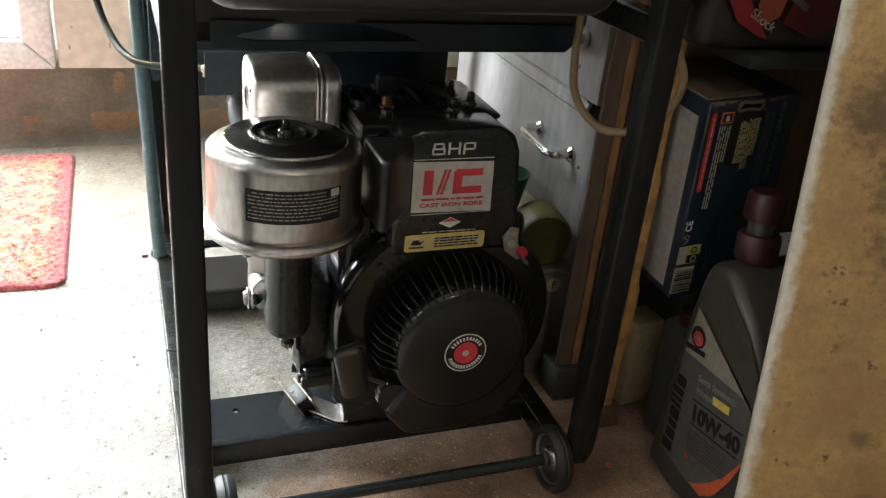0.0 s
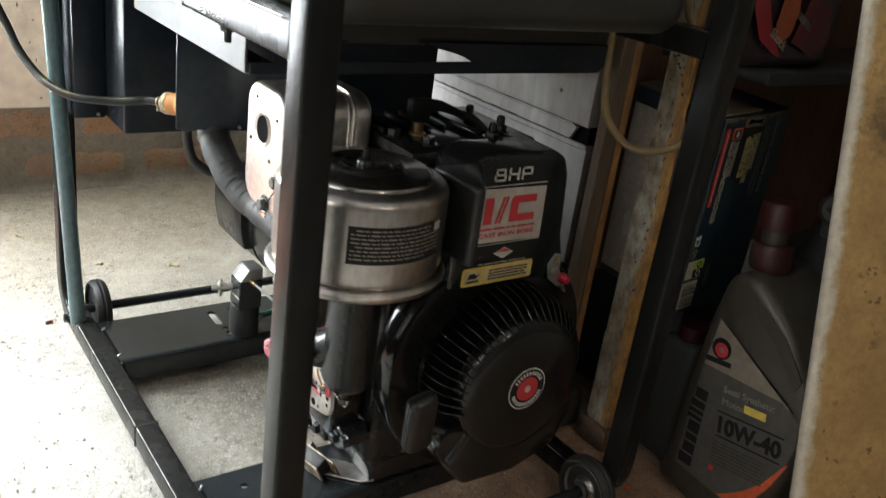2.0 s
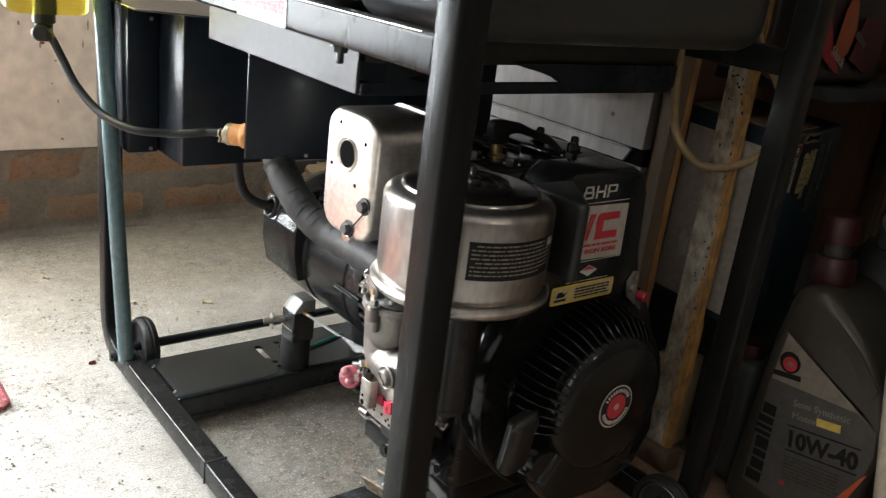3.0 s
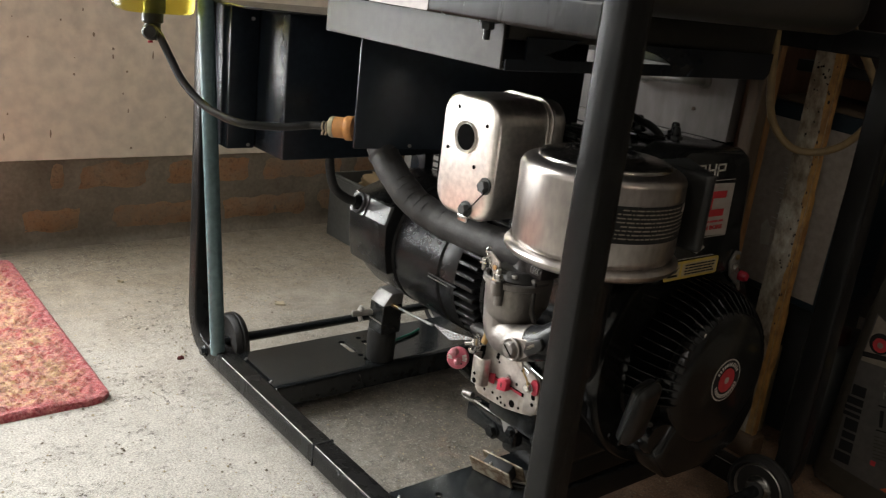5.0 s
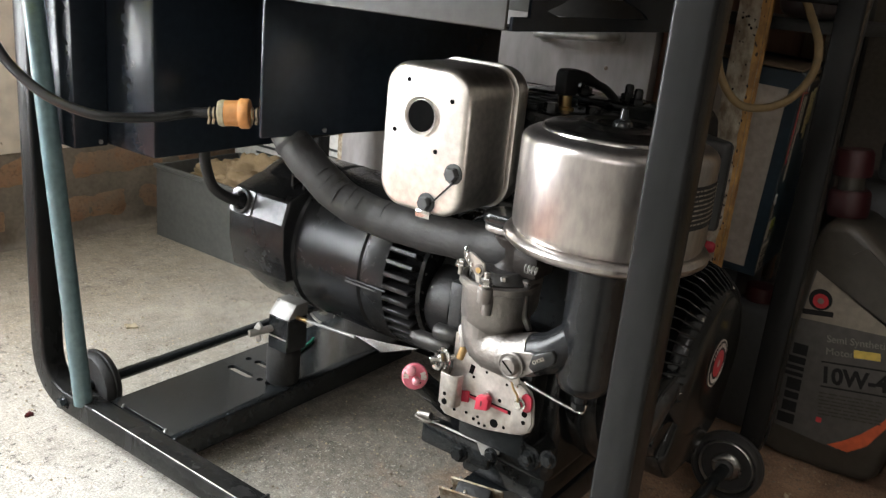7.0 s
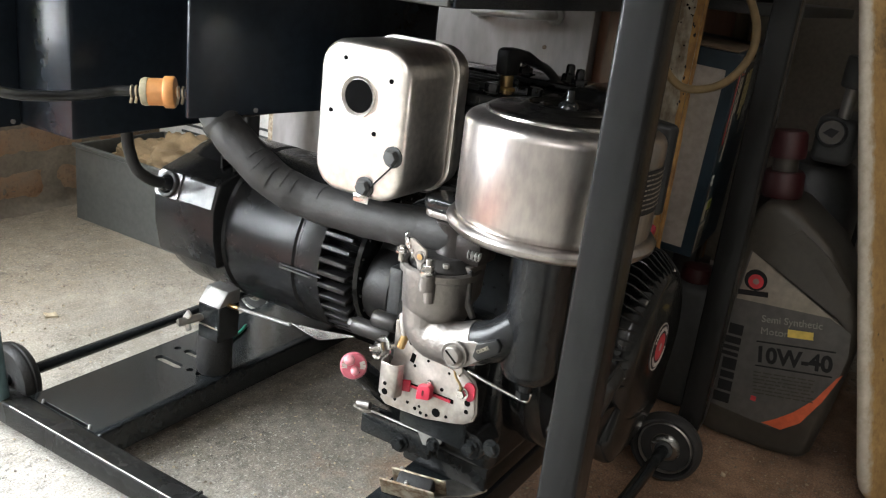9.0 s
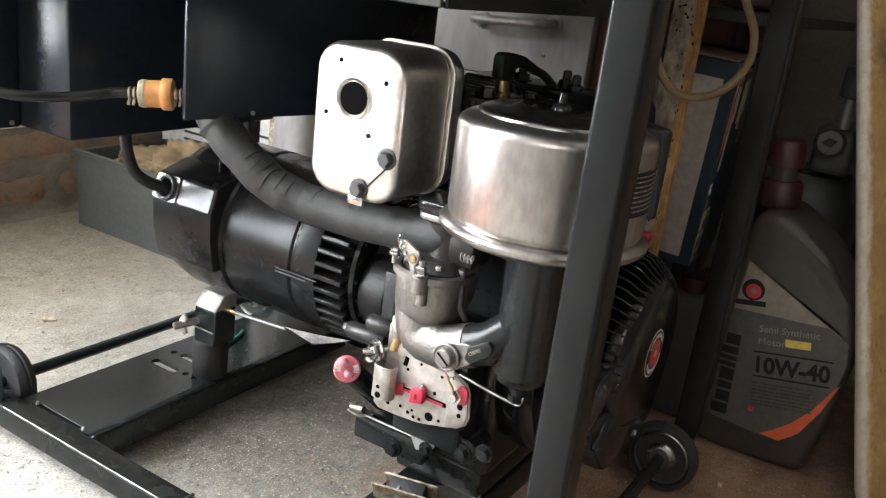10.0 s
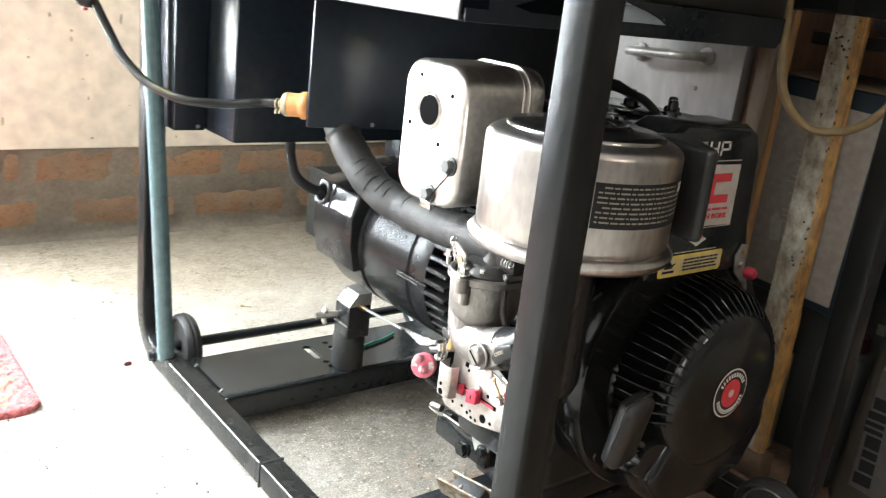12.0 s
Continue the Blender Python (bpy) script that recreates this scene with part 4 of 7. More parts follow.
part("tap_knob", lathe([(0, 0), (0.0080, 0.0), (0.0092, 0.002), (0.0092, 0.008), (0.0070, 0.011), (0, 0.0115)], (-0.0580, 1.2530, 0.4460), (-0.4, -0.9, 0.1), 22), RUBBER, tap, "round black tap knob")
part("tap_mark", lathe([(0, 0), (0.0030, 0.0), (0.0030, 0.002), (0, 0.0025)], (-0.0570, 1.2560, 0.4355), (0, -0.3, -1), 14), REDPLASTIC, tap)
part("bottle_neck", rod((-0.0525, 1.262, 0.4695), (-0.0525, 1.262, 0.505), 0.0125, 20), DARK, bot, "dark neck inside the bottle")
part("bottle_bracket", box((-0.005, 1.276, 0.52), (0.0155, 1.290, 0.53), 0.001), BLACK, gen)

# ---- alternator
AX, AZ = 0.293, 0.200


def yl(profile, seg=64):
    """Turned about the shaft line; heights are places along y."""
    return lathe(profile, (AX, 0, AZ), (0, 1, 0), seg)


alt = part("alternator", yl([(0.0, 0.963), (0.0865, 0.963), (0.0875, 0.965), (0.0875, 0.990), (0.0855, 0.992), (0.0855, 0.9945), (0.088, 0.9965), (0.088, 1.086), (0.0855, 1.088), (0.0855, 1.0915),
                             (0.0885, 1.094), (0.0885, 1.165), (0.084, 1.186), (0.070, 1.198), (0.045, 1.203), (0, 1.203)]), ALT, gen, "glossy black alternator drum")
# black core paints the dark between the fins
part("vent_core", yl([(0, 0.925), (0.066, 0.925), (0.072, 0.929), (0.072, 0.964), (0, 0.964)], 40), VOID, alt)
fin = box((-0.0028, 0.929, 0.069), (0.0028, 0.9645, 0.0868), 0.0012, 1)
fin_me = finish("vent_fin", fin, ALT_SATIN)
for i in range(40):
    o = new("vent_fin", fin_me)
    attach(o, alt)
    o.matrix_basis = Matrix.Translation((AX, 0, AZ)) @ Matrix.Rotation(2 * math.pi * i / 40, 4, "Y")
part("adaptor_core", yl([(0, 0.855), (0.048, 0.855), (0.050, 0.858), (0.050, 0.920), (0.047, 0.923), (0, 0.923)], 48), ENGINE_MATT, alt, "dark shaft adaptor")
part("adaptor_boss", lathe([(0, 0.8885), (0.0395, 0.8885), (0.0415, 0.8900), (0.0415, 0.9150), (0.0405, 0.9195), (0.0360, 0.9215), (0, 0.9215)], (0.264, 0, 0.1880), (0, 1, 0), 56), ALT_SATIN, alt, "satin black adaptor drum")
for i in range(22):
    a = 2 * math.pi * i / 22
    part("back_rivet", lathe([(0, 0), (0.0016, 0), (0.0012, -0.001), (0, -0.0014)], (AX + 0.069 * math.cos(a), 0.9236, AZ + 0.069 * math.sin(a)), (0, 1, 0), 8), COWLGREY, alt)
part("vent_back", yl([(0.0, 0.9235), (0.074, 0.9235), (0.076, 0.9275), (0.0, 0.9275)], 48), ENGINE, alt)
for y0, y1, z in ((0.862, 0.889, 0.176), (0.868, 0.912, 0.1610)):
    part("through_bolt", lathe([(0, 0), (0.0070, 0), (0.0085, 0.002), (0.0085, y1 - y0 - 0.002), (0.0070, y1 - y0), (0, y1 - y0)], (0.205, y0, z), (0, 1, 0), 20), COWLGREY, alt, "cast bolt boss")
part("through_bolt_head", hex_bolt((0.205, 0.9125, 0.1610), (0, 1, 0), 0.0058, 0.005, False), COWLGREY, alt)
part("boss_web", box((0.208, 0.857, 0.140), (0.240, 0.880, 0.230), 0.003, 2), ENGINE_MATT, alt)
for k in (0.0, 0.0036):
    part("tie_rod", rod((AX - 0.0890, 0.956 + k * 4, AZ - 0.004 - k), (AX - 0.0890, 1.011, AZ - 0.004 - k), 0.0011, 8), COWLGREY if k else ALT_SATIN, alt, "bare tie rod end")
tb = prism([(0.2000, 0.165), (0.1930, 0.200), (0.1925, 0.2300), (0.2020, 0.2590), (0.236, 0.270), (0.285, 0.274), (0.285, 0.165)], lambda u, v: V((u, 1.094, v)), (0, 0.090, 0), 0.0030, 2)
term = part("terminal_cover", tb, ALT, alt, "black cast cover over the terminals")
fn = V((-0.950, 0.0, 0.311))
gq = V((0.1972, 1.163, 0.2445))
gm = frame_of(gq + fn * 0.0002, V((0, -1, 0)), V((0.311, 0, 0.950)))
part("gland_plate", prism(round_rect(0.034, 0.029, 0.004), lambda u, v: gm @ V((u, v, 0)), fn * 0.0024, 0.0006, 1), FOOTCAP, term, "polished plate round the cable gland")
part("gland_ring", lathe([(0.0098, 0.0025), (0.0140, 0.0025), (0.0145, 0.004), (0.0135, 0.0062), (0.0105, 0.0066), (0.0098, 0.0025)], gq, fn, 32), RUBBER, term, "black rubber gland ring")
part("cable_gland", lathe([(0, 0.0025), (0.0096, 0.0025), (0.0094, 0.0055), (0.0078, 0.010), (0.0064, 0.013), (0, 0.013)], gq, fn, 24), ALT, term)
part("cover_facet", prism(rect(-0.044, -0.0125, 0.042, 0.0125), lambda u, v: gm @ V((u + 0.023, v - 0.0005, -0.0008)), fn * 0.0012, 0.0003, 1), FOOTCAP, term, "glossy upper facet of the cover")
for y, z, w in ((1.122, 0.268, 0.014), (1.104, 0.262, 0.010)):
    part("cover_clip", prism([(0, 0), (w, 0), (w, 0.003), (0.003, 0.003), (0.003, 0.014), (0.010, 0.014), (0.010, 0.017), (0, 0.017)], lambda u, v: V((0.228, y - u, z + v - 0.004)), (0.012, 0, 0), 0.0006, 1), ALT_SATIN, term, "bent black clip")
part("output_cable", pipe([(0.190, 1.163, 0.2470), (0.174, 1.165, 0.2525), (0.158, 1.170, 0.266), (0.152, 1.175, 0.290), (0.152, 1.178, 0.315)], 0.0062), RUBBER, gen, "black output cable")
ft = part("alternator_foot", box((0.190, 1.079, 0.086), (0.221, 1.110, 0.1265), 0.0012, 1), BLACK, gen, "black mounting block")
part("foot_cap", prism([(0.190, 0.1268), (0.2025, 0.1430), (0.221, 0.1430), (0.221, 0.1268)], lambda u, v: V((u, 1.079, v)), (0, 0.031, 0), 0.001), BLOCKCAP, ft, "glossy slanted top of the block")
part("foot_post", lathe([(0, 0.0408), (0.018, 0.0408), (0.0195, 0.044), (0.0195, 0.083), (0.018, 0.0858), (0, 0.0858)], (0.208, 1.102, 0), (0, 0, 1), 28), RUBBER, ft, "dark rubber mounting post")
for i in (-1, 1):
    part("wing_nut", box((-0.0022, -0.004, 0.001), (0.0022, 0.004, 0.013), 0.002, 2, Matrix.Translation((0.176, 1.115, 0.108)) @ Matrix.Rotation(radians(90 - 55 * i), 4, "X")), NUTZINC, ft, "bright wing nut")
part("foot_stud", rod((0.166, 1.115, 0.107), (0.192, 1.105, 0.110), 0.0042, 12), ZINC, ft)
part("block_seam", box((0.1890, 1.0800, 0.1015), (0.1899, 1.1090, 0.1035), 0.0003, 1), ZINC, ft, "bright joint across the block")
er = part("earth_rod", pipe([(0.2050, 1.0660, 0.1281), (0.2050, 1.03, 0.1305), (0.2050, 0.9930, 0.1330)], 0.0018, 8), TIN, gen, "dull earth rod")
part("rod_sleeve", pipe([(0.2050, 1.0860, 0.1268), (0.2050, 1.0750, 0.1275), (0.2050, 1.0650, 0.1282)], 0.0027, 10), BRASS, er, "yellow brass sleeve")
part("earth_strap", prism([(0.9930, 0.1360), (0.9540, 0.1290), (0.9080, 0.1490), (0.9470, 0.1420)], lambda u, v: V((0.2035, u, v)), (0.0016, 0, 0), 0), CHROME, gen, "bright metal strap")
part("green_wire", pipe([(0.226, 1.118, 0.100), (0.232, 1.124, 0.062), (0.246, 1.134, 0.0450), (0.276, 1.142, 0.0432), (0.297, 1.148, 0.0432), (0.314, 1.156, 0.0432)], 0.0020, 8), GREENWIRE, gen, "green earth wire")

# ---- wrapped intake hose under the silencer
duct = [(0.150, 1.062, 0.405), (0.134, 1.042, 0.380), (0.1235, 1.018, 0.352), (0.1225, 0.986, 0.3285), (0.1290, 0.952, 0.3065), (0.138, 0.915, 0.2965), (0.140, 0.866, 0.2960), (0.1365, 0.81, 0.3010), (0.135, 0.77, 0.306)]
dp = spline(duct, 10)
dh = part("intake_hose", sweep(dp, circle(0.0172, 24), scale=lambda t: 1.0 + 0.02 * math.sin(t * 60) + 0.012 * math.sin(t * 143)), WRAP, gen, "black cloth-wrapped hose with creases")
for i, a0, a1 in ((33, -20, 70), (35, 10, 95), (37, -10, 60), (39, 0, 105), (42, -35, 90), (45, 20, 80), (52, -10, 75), (60, 0, 60)):
    t, u, w = basis(dp[i + 1] - dp[i - 1])
    rim = [dp[i] + (w * math.cos(radians(a)) - u * math.sin(radians(a))) * 0.0175 + t * 0.0005 * math.sin(a * 0.07 + i) for a in range(a0, a1 + 1, 8)]
    part("crease", sweep(rim, circle(0.00042, 6), scale=lambda k: 0.2 + math.sin(math.pi * k)), WRAP, dh)
a = (dp[22] - dp[20]).normalized()
part("hose_strap", lathe([(0.0174, -0.0032), (0.0186, -0.0032), (0.0186, 0.0032), (0.0174, 0.0032), (0.0174, -0.0032)], dp[21], a + V((0.45, 0, -0.25)), 28), RUBBER, dh, "dark strap round the hose")
part("foil_end", prism([(0, 0), (0.010, 0.001), (0.013, 0.005), (0.003, 0.006)], lambda u, v: V((0.108 + u, 1.017, 0.345 + v)), (0, 0.0008, 0)), TIN, dh, "torn end of bright foil")

# ---- silencer
MY, MZ = 0.8545, 0.382
mo = round_rect(0.085, 0.120, 0.023, 8)


def muf(outline, x0, x1, bevel, seg=3):
    return prism(outline, lambda u, v: V((x0, MY + u, MZ + v)), (x1 - x0, 0, 0), bevel, seg)


sil = part("silencer", muf(mo, 0.108, 0.176, 0.006), MUFFLER, gen, "plated steel silencer box with bright face")
part("seam_flange", muf(round_rect(0.0890, 0.1240, 0.0245, 8), 0.1765, 0.1790, 0.0010, 2), MUFFLER, sil, "crimped seam")
part("back_shell", muf(round_rect(0.0845, 0.1195, 0.023, 8), 0.1795, 0.199, 0.006), MUFFLER, sil)
part("outlet_rim", lathe([(0.0118, -0.004), (0.0135, 0.0005), (0.0158, 0.0022), (0.0158, -0.001), (0.0118, -0.004)], (0.108, 0.857, 0.401), (-1, 0, 0), 32), MUFFLER, sil)
part("outlet", lathe([(0, 0.0006), (0.0128, 0.0006), (0.0128, 0)], (0.108, 0.857, 0.401), (-1, 0, 0), 32), VOID, sil, "dark exhaust hole")
for y, z in ((0.872, 0.428), (0.828, 0.417), (0.883, 0.386), (0.840, 0.375)):
    part("rivet_hole", lathe([(0, 0.0006), (0.0019, 0.0006), (0.0019, 0)], (0.108, y, z), (-1, 0, 0), 12), VOID, sil)
for y, z in ((0.820, 0.361), (0.844, 0.332)):
    part("silencer_bolt", hex_bolt((0.1078, y, z), (-1, 0, 0), 0.0062, 0.0065), DARK, sil, "blackened hex bolt")
part("lock_wire", rod((0.1055, 0.818, 0.355), (0.1055, 0.840, 0.331), 0.0007, 6), INK, sil)
part("lock_tab", box((0.105, 0.838, 0.319), (0.1075, 0.853, 0.326), 0.001), CHROME, sil)
part("outlet_stub", rod((0.199, 0.85, 0.36), (0.245, 0.84, 0.34), 0.016, 20), ENGINE, sil)

# ---- engine block and cowl
blk = part("crankcase", box((0.184, 0.735, 0.075), (0.392, 0.856, 0.305), 0.012, 3), ENGINE, gen, "black engine block")
part("sump", box((0.198, 0.745, 0.0445), (0.385, 0.838, 0.0745), 0.004), ENGINE, blk)
part("cylinder_barrel", box((0.205, 0.765, 0.306), (0.345, 0.872, 0.392), 0.01), ENGINE_MATT, blk)
for i in range(9):
    part("cooling_fin", box((0.200, 0.770, 0.312 + i * 0.0088), (0.352, 0.888, 0.3148 + i * 0.0088), 0.001, 1), ENGINE_MATT, blk)
part("cylinder_head", box((0.203, 0.748, 0.3925), (0.352, 0.872, 0.4065), 0.005), ENGINE, blk, "black cylinder head")
for i in range(5):
    part("head_fin", box((0.208 + i * 0.018, 0.81, 0.4067), (0.212 + i * 0.018, 0.868, 0.4115), 0.001, 1), ENGINE_MATT, blk)
part("head_plateau", box((0.295, 0.752, 0.4070), (0.352, 0.872, 0.4130), 0.0028, 2), ENGINE, blk)
for x, y in ((0.3200, 0.8230), (0.3280, 0.7810), (0.3020, 0.7600)):
    hb = part("head_bolt", hex_bolt((x, y, 0.4128), (0, 0, 1), 0.0072, 0.0065), ENGINE, blk, "oily black head nut")
    part("stud", lathe([(0, 0), (0.0044, 0), (0.0044, 0.006), (0.0034, 0.0085), (0, 0.0092)], (x, y, 0.4193), (0, 0, 1), 14), ENGINE, hb)
for x, y in ((0.235, 0.770), (0.215, 0.800), (0.215, 0.850)):
    part("head_bolt", hex_bolt((x, y, 0.4067), (0, 0, 1), 0.0065, 0.008), ENGINE, blk)
cowl_out = [(0.224, 0.285), (0.223, 0.392), (0.232, 0.410), (0.247, 0.418), (0.330, 0.418), (0.346, 0.410), (0.353, 0.392), (0.359, 0.330), (0.372, 0.285)]
cowl = part("cowl", prism(cowl_out, lambda u, v: V((u, 0.6965, v)), (0, 0.052, 0), 0.006, 3), ENGINE, gen, "glossy black engine cowl with labels")
part("cowl_bulge", prism([(0.1915, 0.640), (0.193, 0.635), (0.1985, 0.634), (0.202, 0.6375), (0.2385, 0.690), (0.2395, 0.6985), (0.1915, 0.6985)], lambda u, v: V((u, v, 0.344)), (0, 0, 0.069), 0.004, 3), BULGE, cowl, "dull black shroud beside the label")
hous = part("blower_housing", yl([(0.0, 0.728), (0.119, 0.728), (0.1205, 0.724), (0.1205, 0.703), (0.118, 0.699), (0.100, 0.6985), (0.087, 0.6975), (0.0850, 0.690), (0.080, 0.672), (0.070, 0.656), (0.0, 0.656)], 72), STARTER, gen, "black recoil starter housing")
part("starter_cup", yl([(0.0, 0.6402), (0.060, 0.6405), (0.067, 0.6425), (0.0715, 0.647), (0.073, 0.653), (0.073, 0.667), (0, 0.667)], 64), STARTER, hous, "smooth black starter cover")
rib_bm = prism([(0.069, 0.6435), (0.0735, 0.6465), (0.0845, 0.6600), (0.0885, 0.676), (0.0895, 0.696), (0.0855, 0.696), (0.069, 0.662)], lambda u, v: V((-0.0008, v, u)), (0.0016, 0, 0), 0.0005, 1)
rib_me = finish("rib", rib_bm, STARTER)
# black cone added to paint the dark between the ribs
part("rib_void_shell", yl([(0.0864, 0.696), (0.0854, 0.690), (0.0804, 0.6718), (0.0702, 0.6556)], 60), VOID, hous, "black shell painting the dark behind the ribs")
for i in range(28):
    ang = radians(-102 + i * 6.6)
    o = new("rib", rib_me)
    attach(o, hous)
    o.matrix_basis = Matrix.Translation((AX, 0, AZ)) @ Matrix.Rotation(ang, 4, "Y")
cup_low = prism([(0.373 - 0.008, 0.205), (0.371, 0.150), (0.352, 0.112), (0.300, 0.096), (0.240, 0.098), (0.215, 0.128), (0.235, 0.165), (0.290, 0.190)], lambda u, v: V((u, 0.6455, v)), (0, 0.052, 0), 0.008, 3)
part("starter_skirt", cup_low, STARTER, hous)
for x, z in ((0.216, 0.276), (0.370, 0.276), (0.205, 0.132), (0.382, 0.135)):
    part("housing_screw", hex_bolt((x, 0.6985, z), (0, -1, 0), 0.0038, 0.003, False), STARTER, hous)
gm = Matrix.Translation((0.178, 0.650, 0.190)) @ Matrix.Rotation(radians(-14), 4, "Y") @ Matrix.Rotation(radians(18), 4, "X")
grip = part("starter_grip", box((-0.0145, -0.009, -0.041), (0.0145, 0.009, 0.034), 0.0075, 4, gm), GRIPBLACK, hous, "dark moulded pull grip")
part("grip_rim", box((-0.0150, -0.0015, -0.042), (0.0150, 0.0015, 0.035), 0.001, 1, gm), ENGINE, grip)
part("grip_cord", rod((0.185, 0.658, 0.178), (0.232, 0.662, 0.150), 0.0025, 8), DARK, hous)
part("oil_filler_boss", lathe([(0, 0), (0.017, 0), (0.020, 0.006), (0.020, 0.02), (0, 0.02)], (0.226, 0.652, 0.145), (0.25, 1, 0), 28), STARTER, hous)

# medallion on the starter
md = frame_of((AX, 0.6398, AZ + 0.001), (1, 0, 0), (0, 0, 1))


def disc(m, r0, r1, thick, seg=48):
    bm = bmesh.new()
    for i in range(seg):
        t0, t1 = 2 * math.pi * i / seg, 2 * math.pi * (i + 1) / seg
        vs = [bm.verts.new(m @ V((r * math.cos(t), r * math.sin(t), thick))) for r, t in ((r0, t0), (r1, t0), (r1, t1), (r0, t1))]
        bm.faces.new(vs)
    bmesh.ops.remove_doubles(bm, verts=bm.verts[:], dist=1e-6)
    return bm


medal = part("medallion", disc(md, 0.0, 0.0225, 0.0003), WHITEINK, hous, "round red, black and white emblem")
part("black_ring", disc(md, 0.0, 0.0212, 0.0006), INK, medal)
part("red_centre", disc(md, 0.0, 0.0128, 0.0010), REDPRINT, medal)
part("pale_star", disc(md, 0.0, 0.0038, 0.0013, 10), SILVERLAB, medal)
letters = bmesh.new()
for a in list(range(30, 151, 12)) + list(range(200, 341, 10)):
    mm = md @ Matrix.Rotation(radians(a), 4, "Z") @ Matrix.Translation((0.0170, 0, 0.0009))
    b = flat(mm, rect(-0.0019, -0.0010, 0.0019, 0.0010), 0.0002)
    me = bpy.data.meshes.new("bar")
    b.to_mesh(me)
    b.free()
    letters.from_mesh(me)
    bpy.data.meshes.remove(me)
part("ring_marks", letters, WHITEINK, medal, smooth=0)

# labels on the cowl
FY = 0.6962
cl = frame_of((0, FY, 0), (1, 0, 0), (0, 0, 1))


def on_cowl(dz=0.0):
    return cl @ Matrix.Translation((0, 0, dz))


plate = part("silver_label", flat(on_cowl(), [(0.2425, 0.3335), (0.3265, 0.3315), (0.3245, 0.3845), (0.2415, 0.3865)], 0.0004), SILVERLAB, cowl, "silver label with red lettering")
part("thin_line", flat(on_cowl(), rect(0.2415, 0.3880, 0.3245, 0.3888), 0.0003), SILVERLAB, plate)
part("thin_line", flat(on_cowl(), rect(0.2425, 0.3305, 0.3265, 0.3312), 0.0003), SILVERLAB, plate)
LZ = 0.0006
part("red_bar", flat(on_cowl(LZ), rect(0.2530, 0.3520, 0.2625, 0.3775)), REDPRINT, plate)
for dx in (0.0, 0.0042):
    part("red_slash", flat(on_cowl(LZ), [(0.2668 + dx, 0.3520), (0.2692 + dx, 0.3520), (0.2762 + dx, 0.3775), (0.2738 + dx, 0.3775)]), REDPRINT, plate)
part("red_letter", flat(on_cowl(LZ), [(0.2835, 0.3520), (0.3135, 0.3520), (0.3135, 0.3590), (0.2925, 0.3590), (0.2925, 0.3705), (0.3135, 0.3705), (0.3135, 0.3775), (0.2865, 0.3775), (0.2835, 0.3745)]), REDPRINT, plate)
bars("small_print", on_cowl(LZ), 0.2515, 0.3455, 0.3165, 0.3480, 1, REDPRINT, plate, 2, 0.8)
writing("label_line", "CAST IRON BORE", 0.0062, on_cowl(LZ) @ Matrix.Translation((0.2505, 0.3385, 0)), REDPRINT, plate, width=0.066, bold=0.0001)


def square_letters(name, strokes, m, material, parent, w=0.0021):
    """Wide letters of straight strokes, each stroke a bar between two corners."""
    bm = bmesh.new()
    for x0, y0, x1, y1 in strokes:
        h = w / 2
        box((min(x0, x1) - h, min(y0, y1) - h * 0.8, 0.0), (max(x0, x1) + h, max(y0, y1) + h * 0.8, 0.0005), bm=bm)
    bm.transform(m)
    return part(name, bm, material, parent, smooth=0)


eight = [(0, 0, 0.0115, 0), (0.0006, 0.0052, 0.0110, 0.0052), (0.0012, 0.0104, 0.0104, 0.0104), (0, 0, 0, 0.0046), (0.0115, 0, 0.0115, 0.0046), (0.0012, 0.0058, 0.0012, 0.0104), (0.0104, 0.0058, 0.0104, 0.0104)]
aitch = [(0.0165, 0, 0.0165, 0.0104), (0.0270, 0, 0.0270, 0.0104), (0.0165, 0.0052, 0.0270, 0.0052)]
pee = [(0.0318, 0, 0.0318, 0.0104), (0.0318, 0.0104, 0.0425, 0.0104), (0.0425, 0.0044, 0.0425, 0.0104), (0.0318, 0.0044, 0.0425, 0.0044)]
square_letters("power_mark", eight + aitch + pee, on_cowl(0.0003) @ Matrix.Translation((0.2597, 0.3938, 0)), WHITEINK, cowl)
dm = on_cowl() @ Matrix.Translation((0.2845, 0.3205, 0))
dia = part("diamond_emblem", flat(dm, [(-0.012, 0), (0, -0.0058), (0.012, 0), (0, 0.0058)], 0.0003), WHITEINK, cowl, "white and red diamond emblem")
part("diamond_red", flat(dm @ Matrix.Translation((0, 0, 0.0004)), [(-0.0085, 0.0012), (0.0085, 0.0012), (0, 0.0050)], 0.0003), REDPRINT, dia)
bars("small_line", on_cowl(), 0.256, 0.3105, 0.315, 0.3116, 1, SILVERLAB, cowl, 3, 0.9)
ym = frame_of((0.2385, FY - 0.0004, 0.2905), (1, 0, 0.005), (0, 0, 1))
yl_lab = part("oil_label", flat(ym, [(u + 0.0425, v + 0.0092) for u, v in round_rect(0.085, 0.0185, 0.003)], 0.0004), YELLOW, cowl, "yellow oil warning label")
yk = ym @ Matrix.Translation((0, 0, 0.0006))
part("label_field", flat(yk, rect(0.003, 0.0025, 0.0225, 0.0160), 0.0002), CREAM, yl_lab)
part("label_field", flat(yk, rect(0.0265, 0.0025, 0.0820, 0.0160), 0.0002), CREAM, yl_lab)
yk2 = yk @ Matrix.Translation((0, 0, 0.0004))
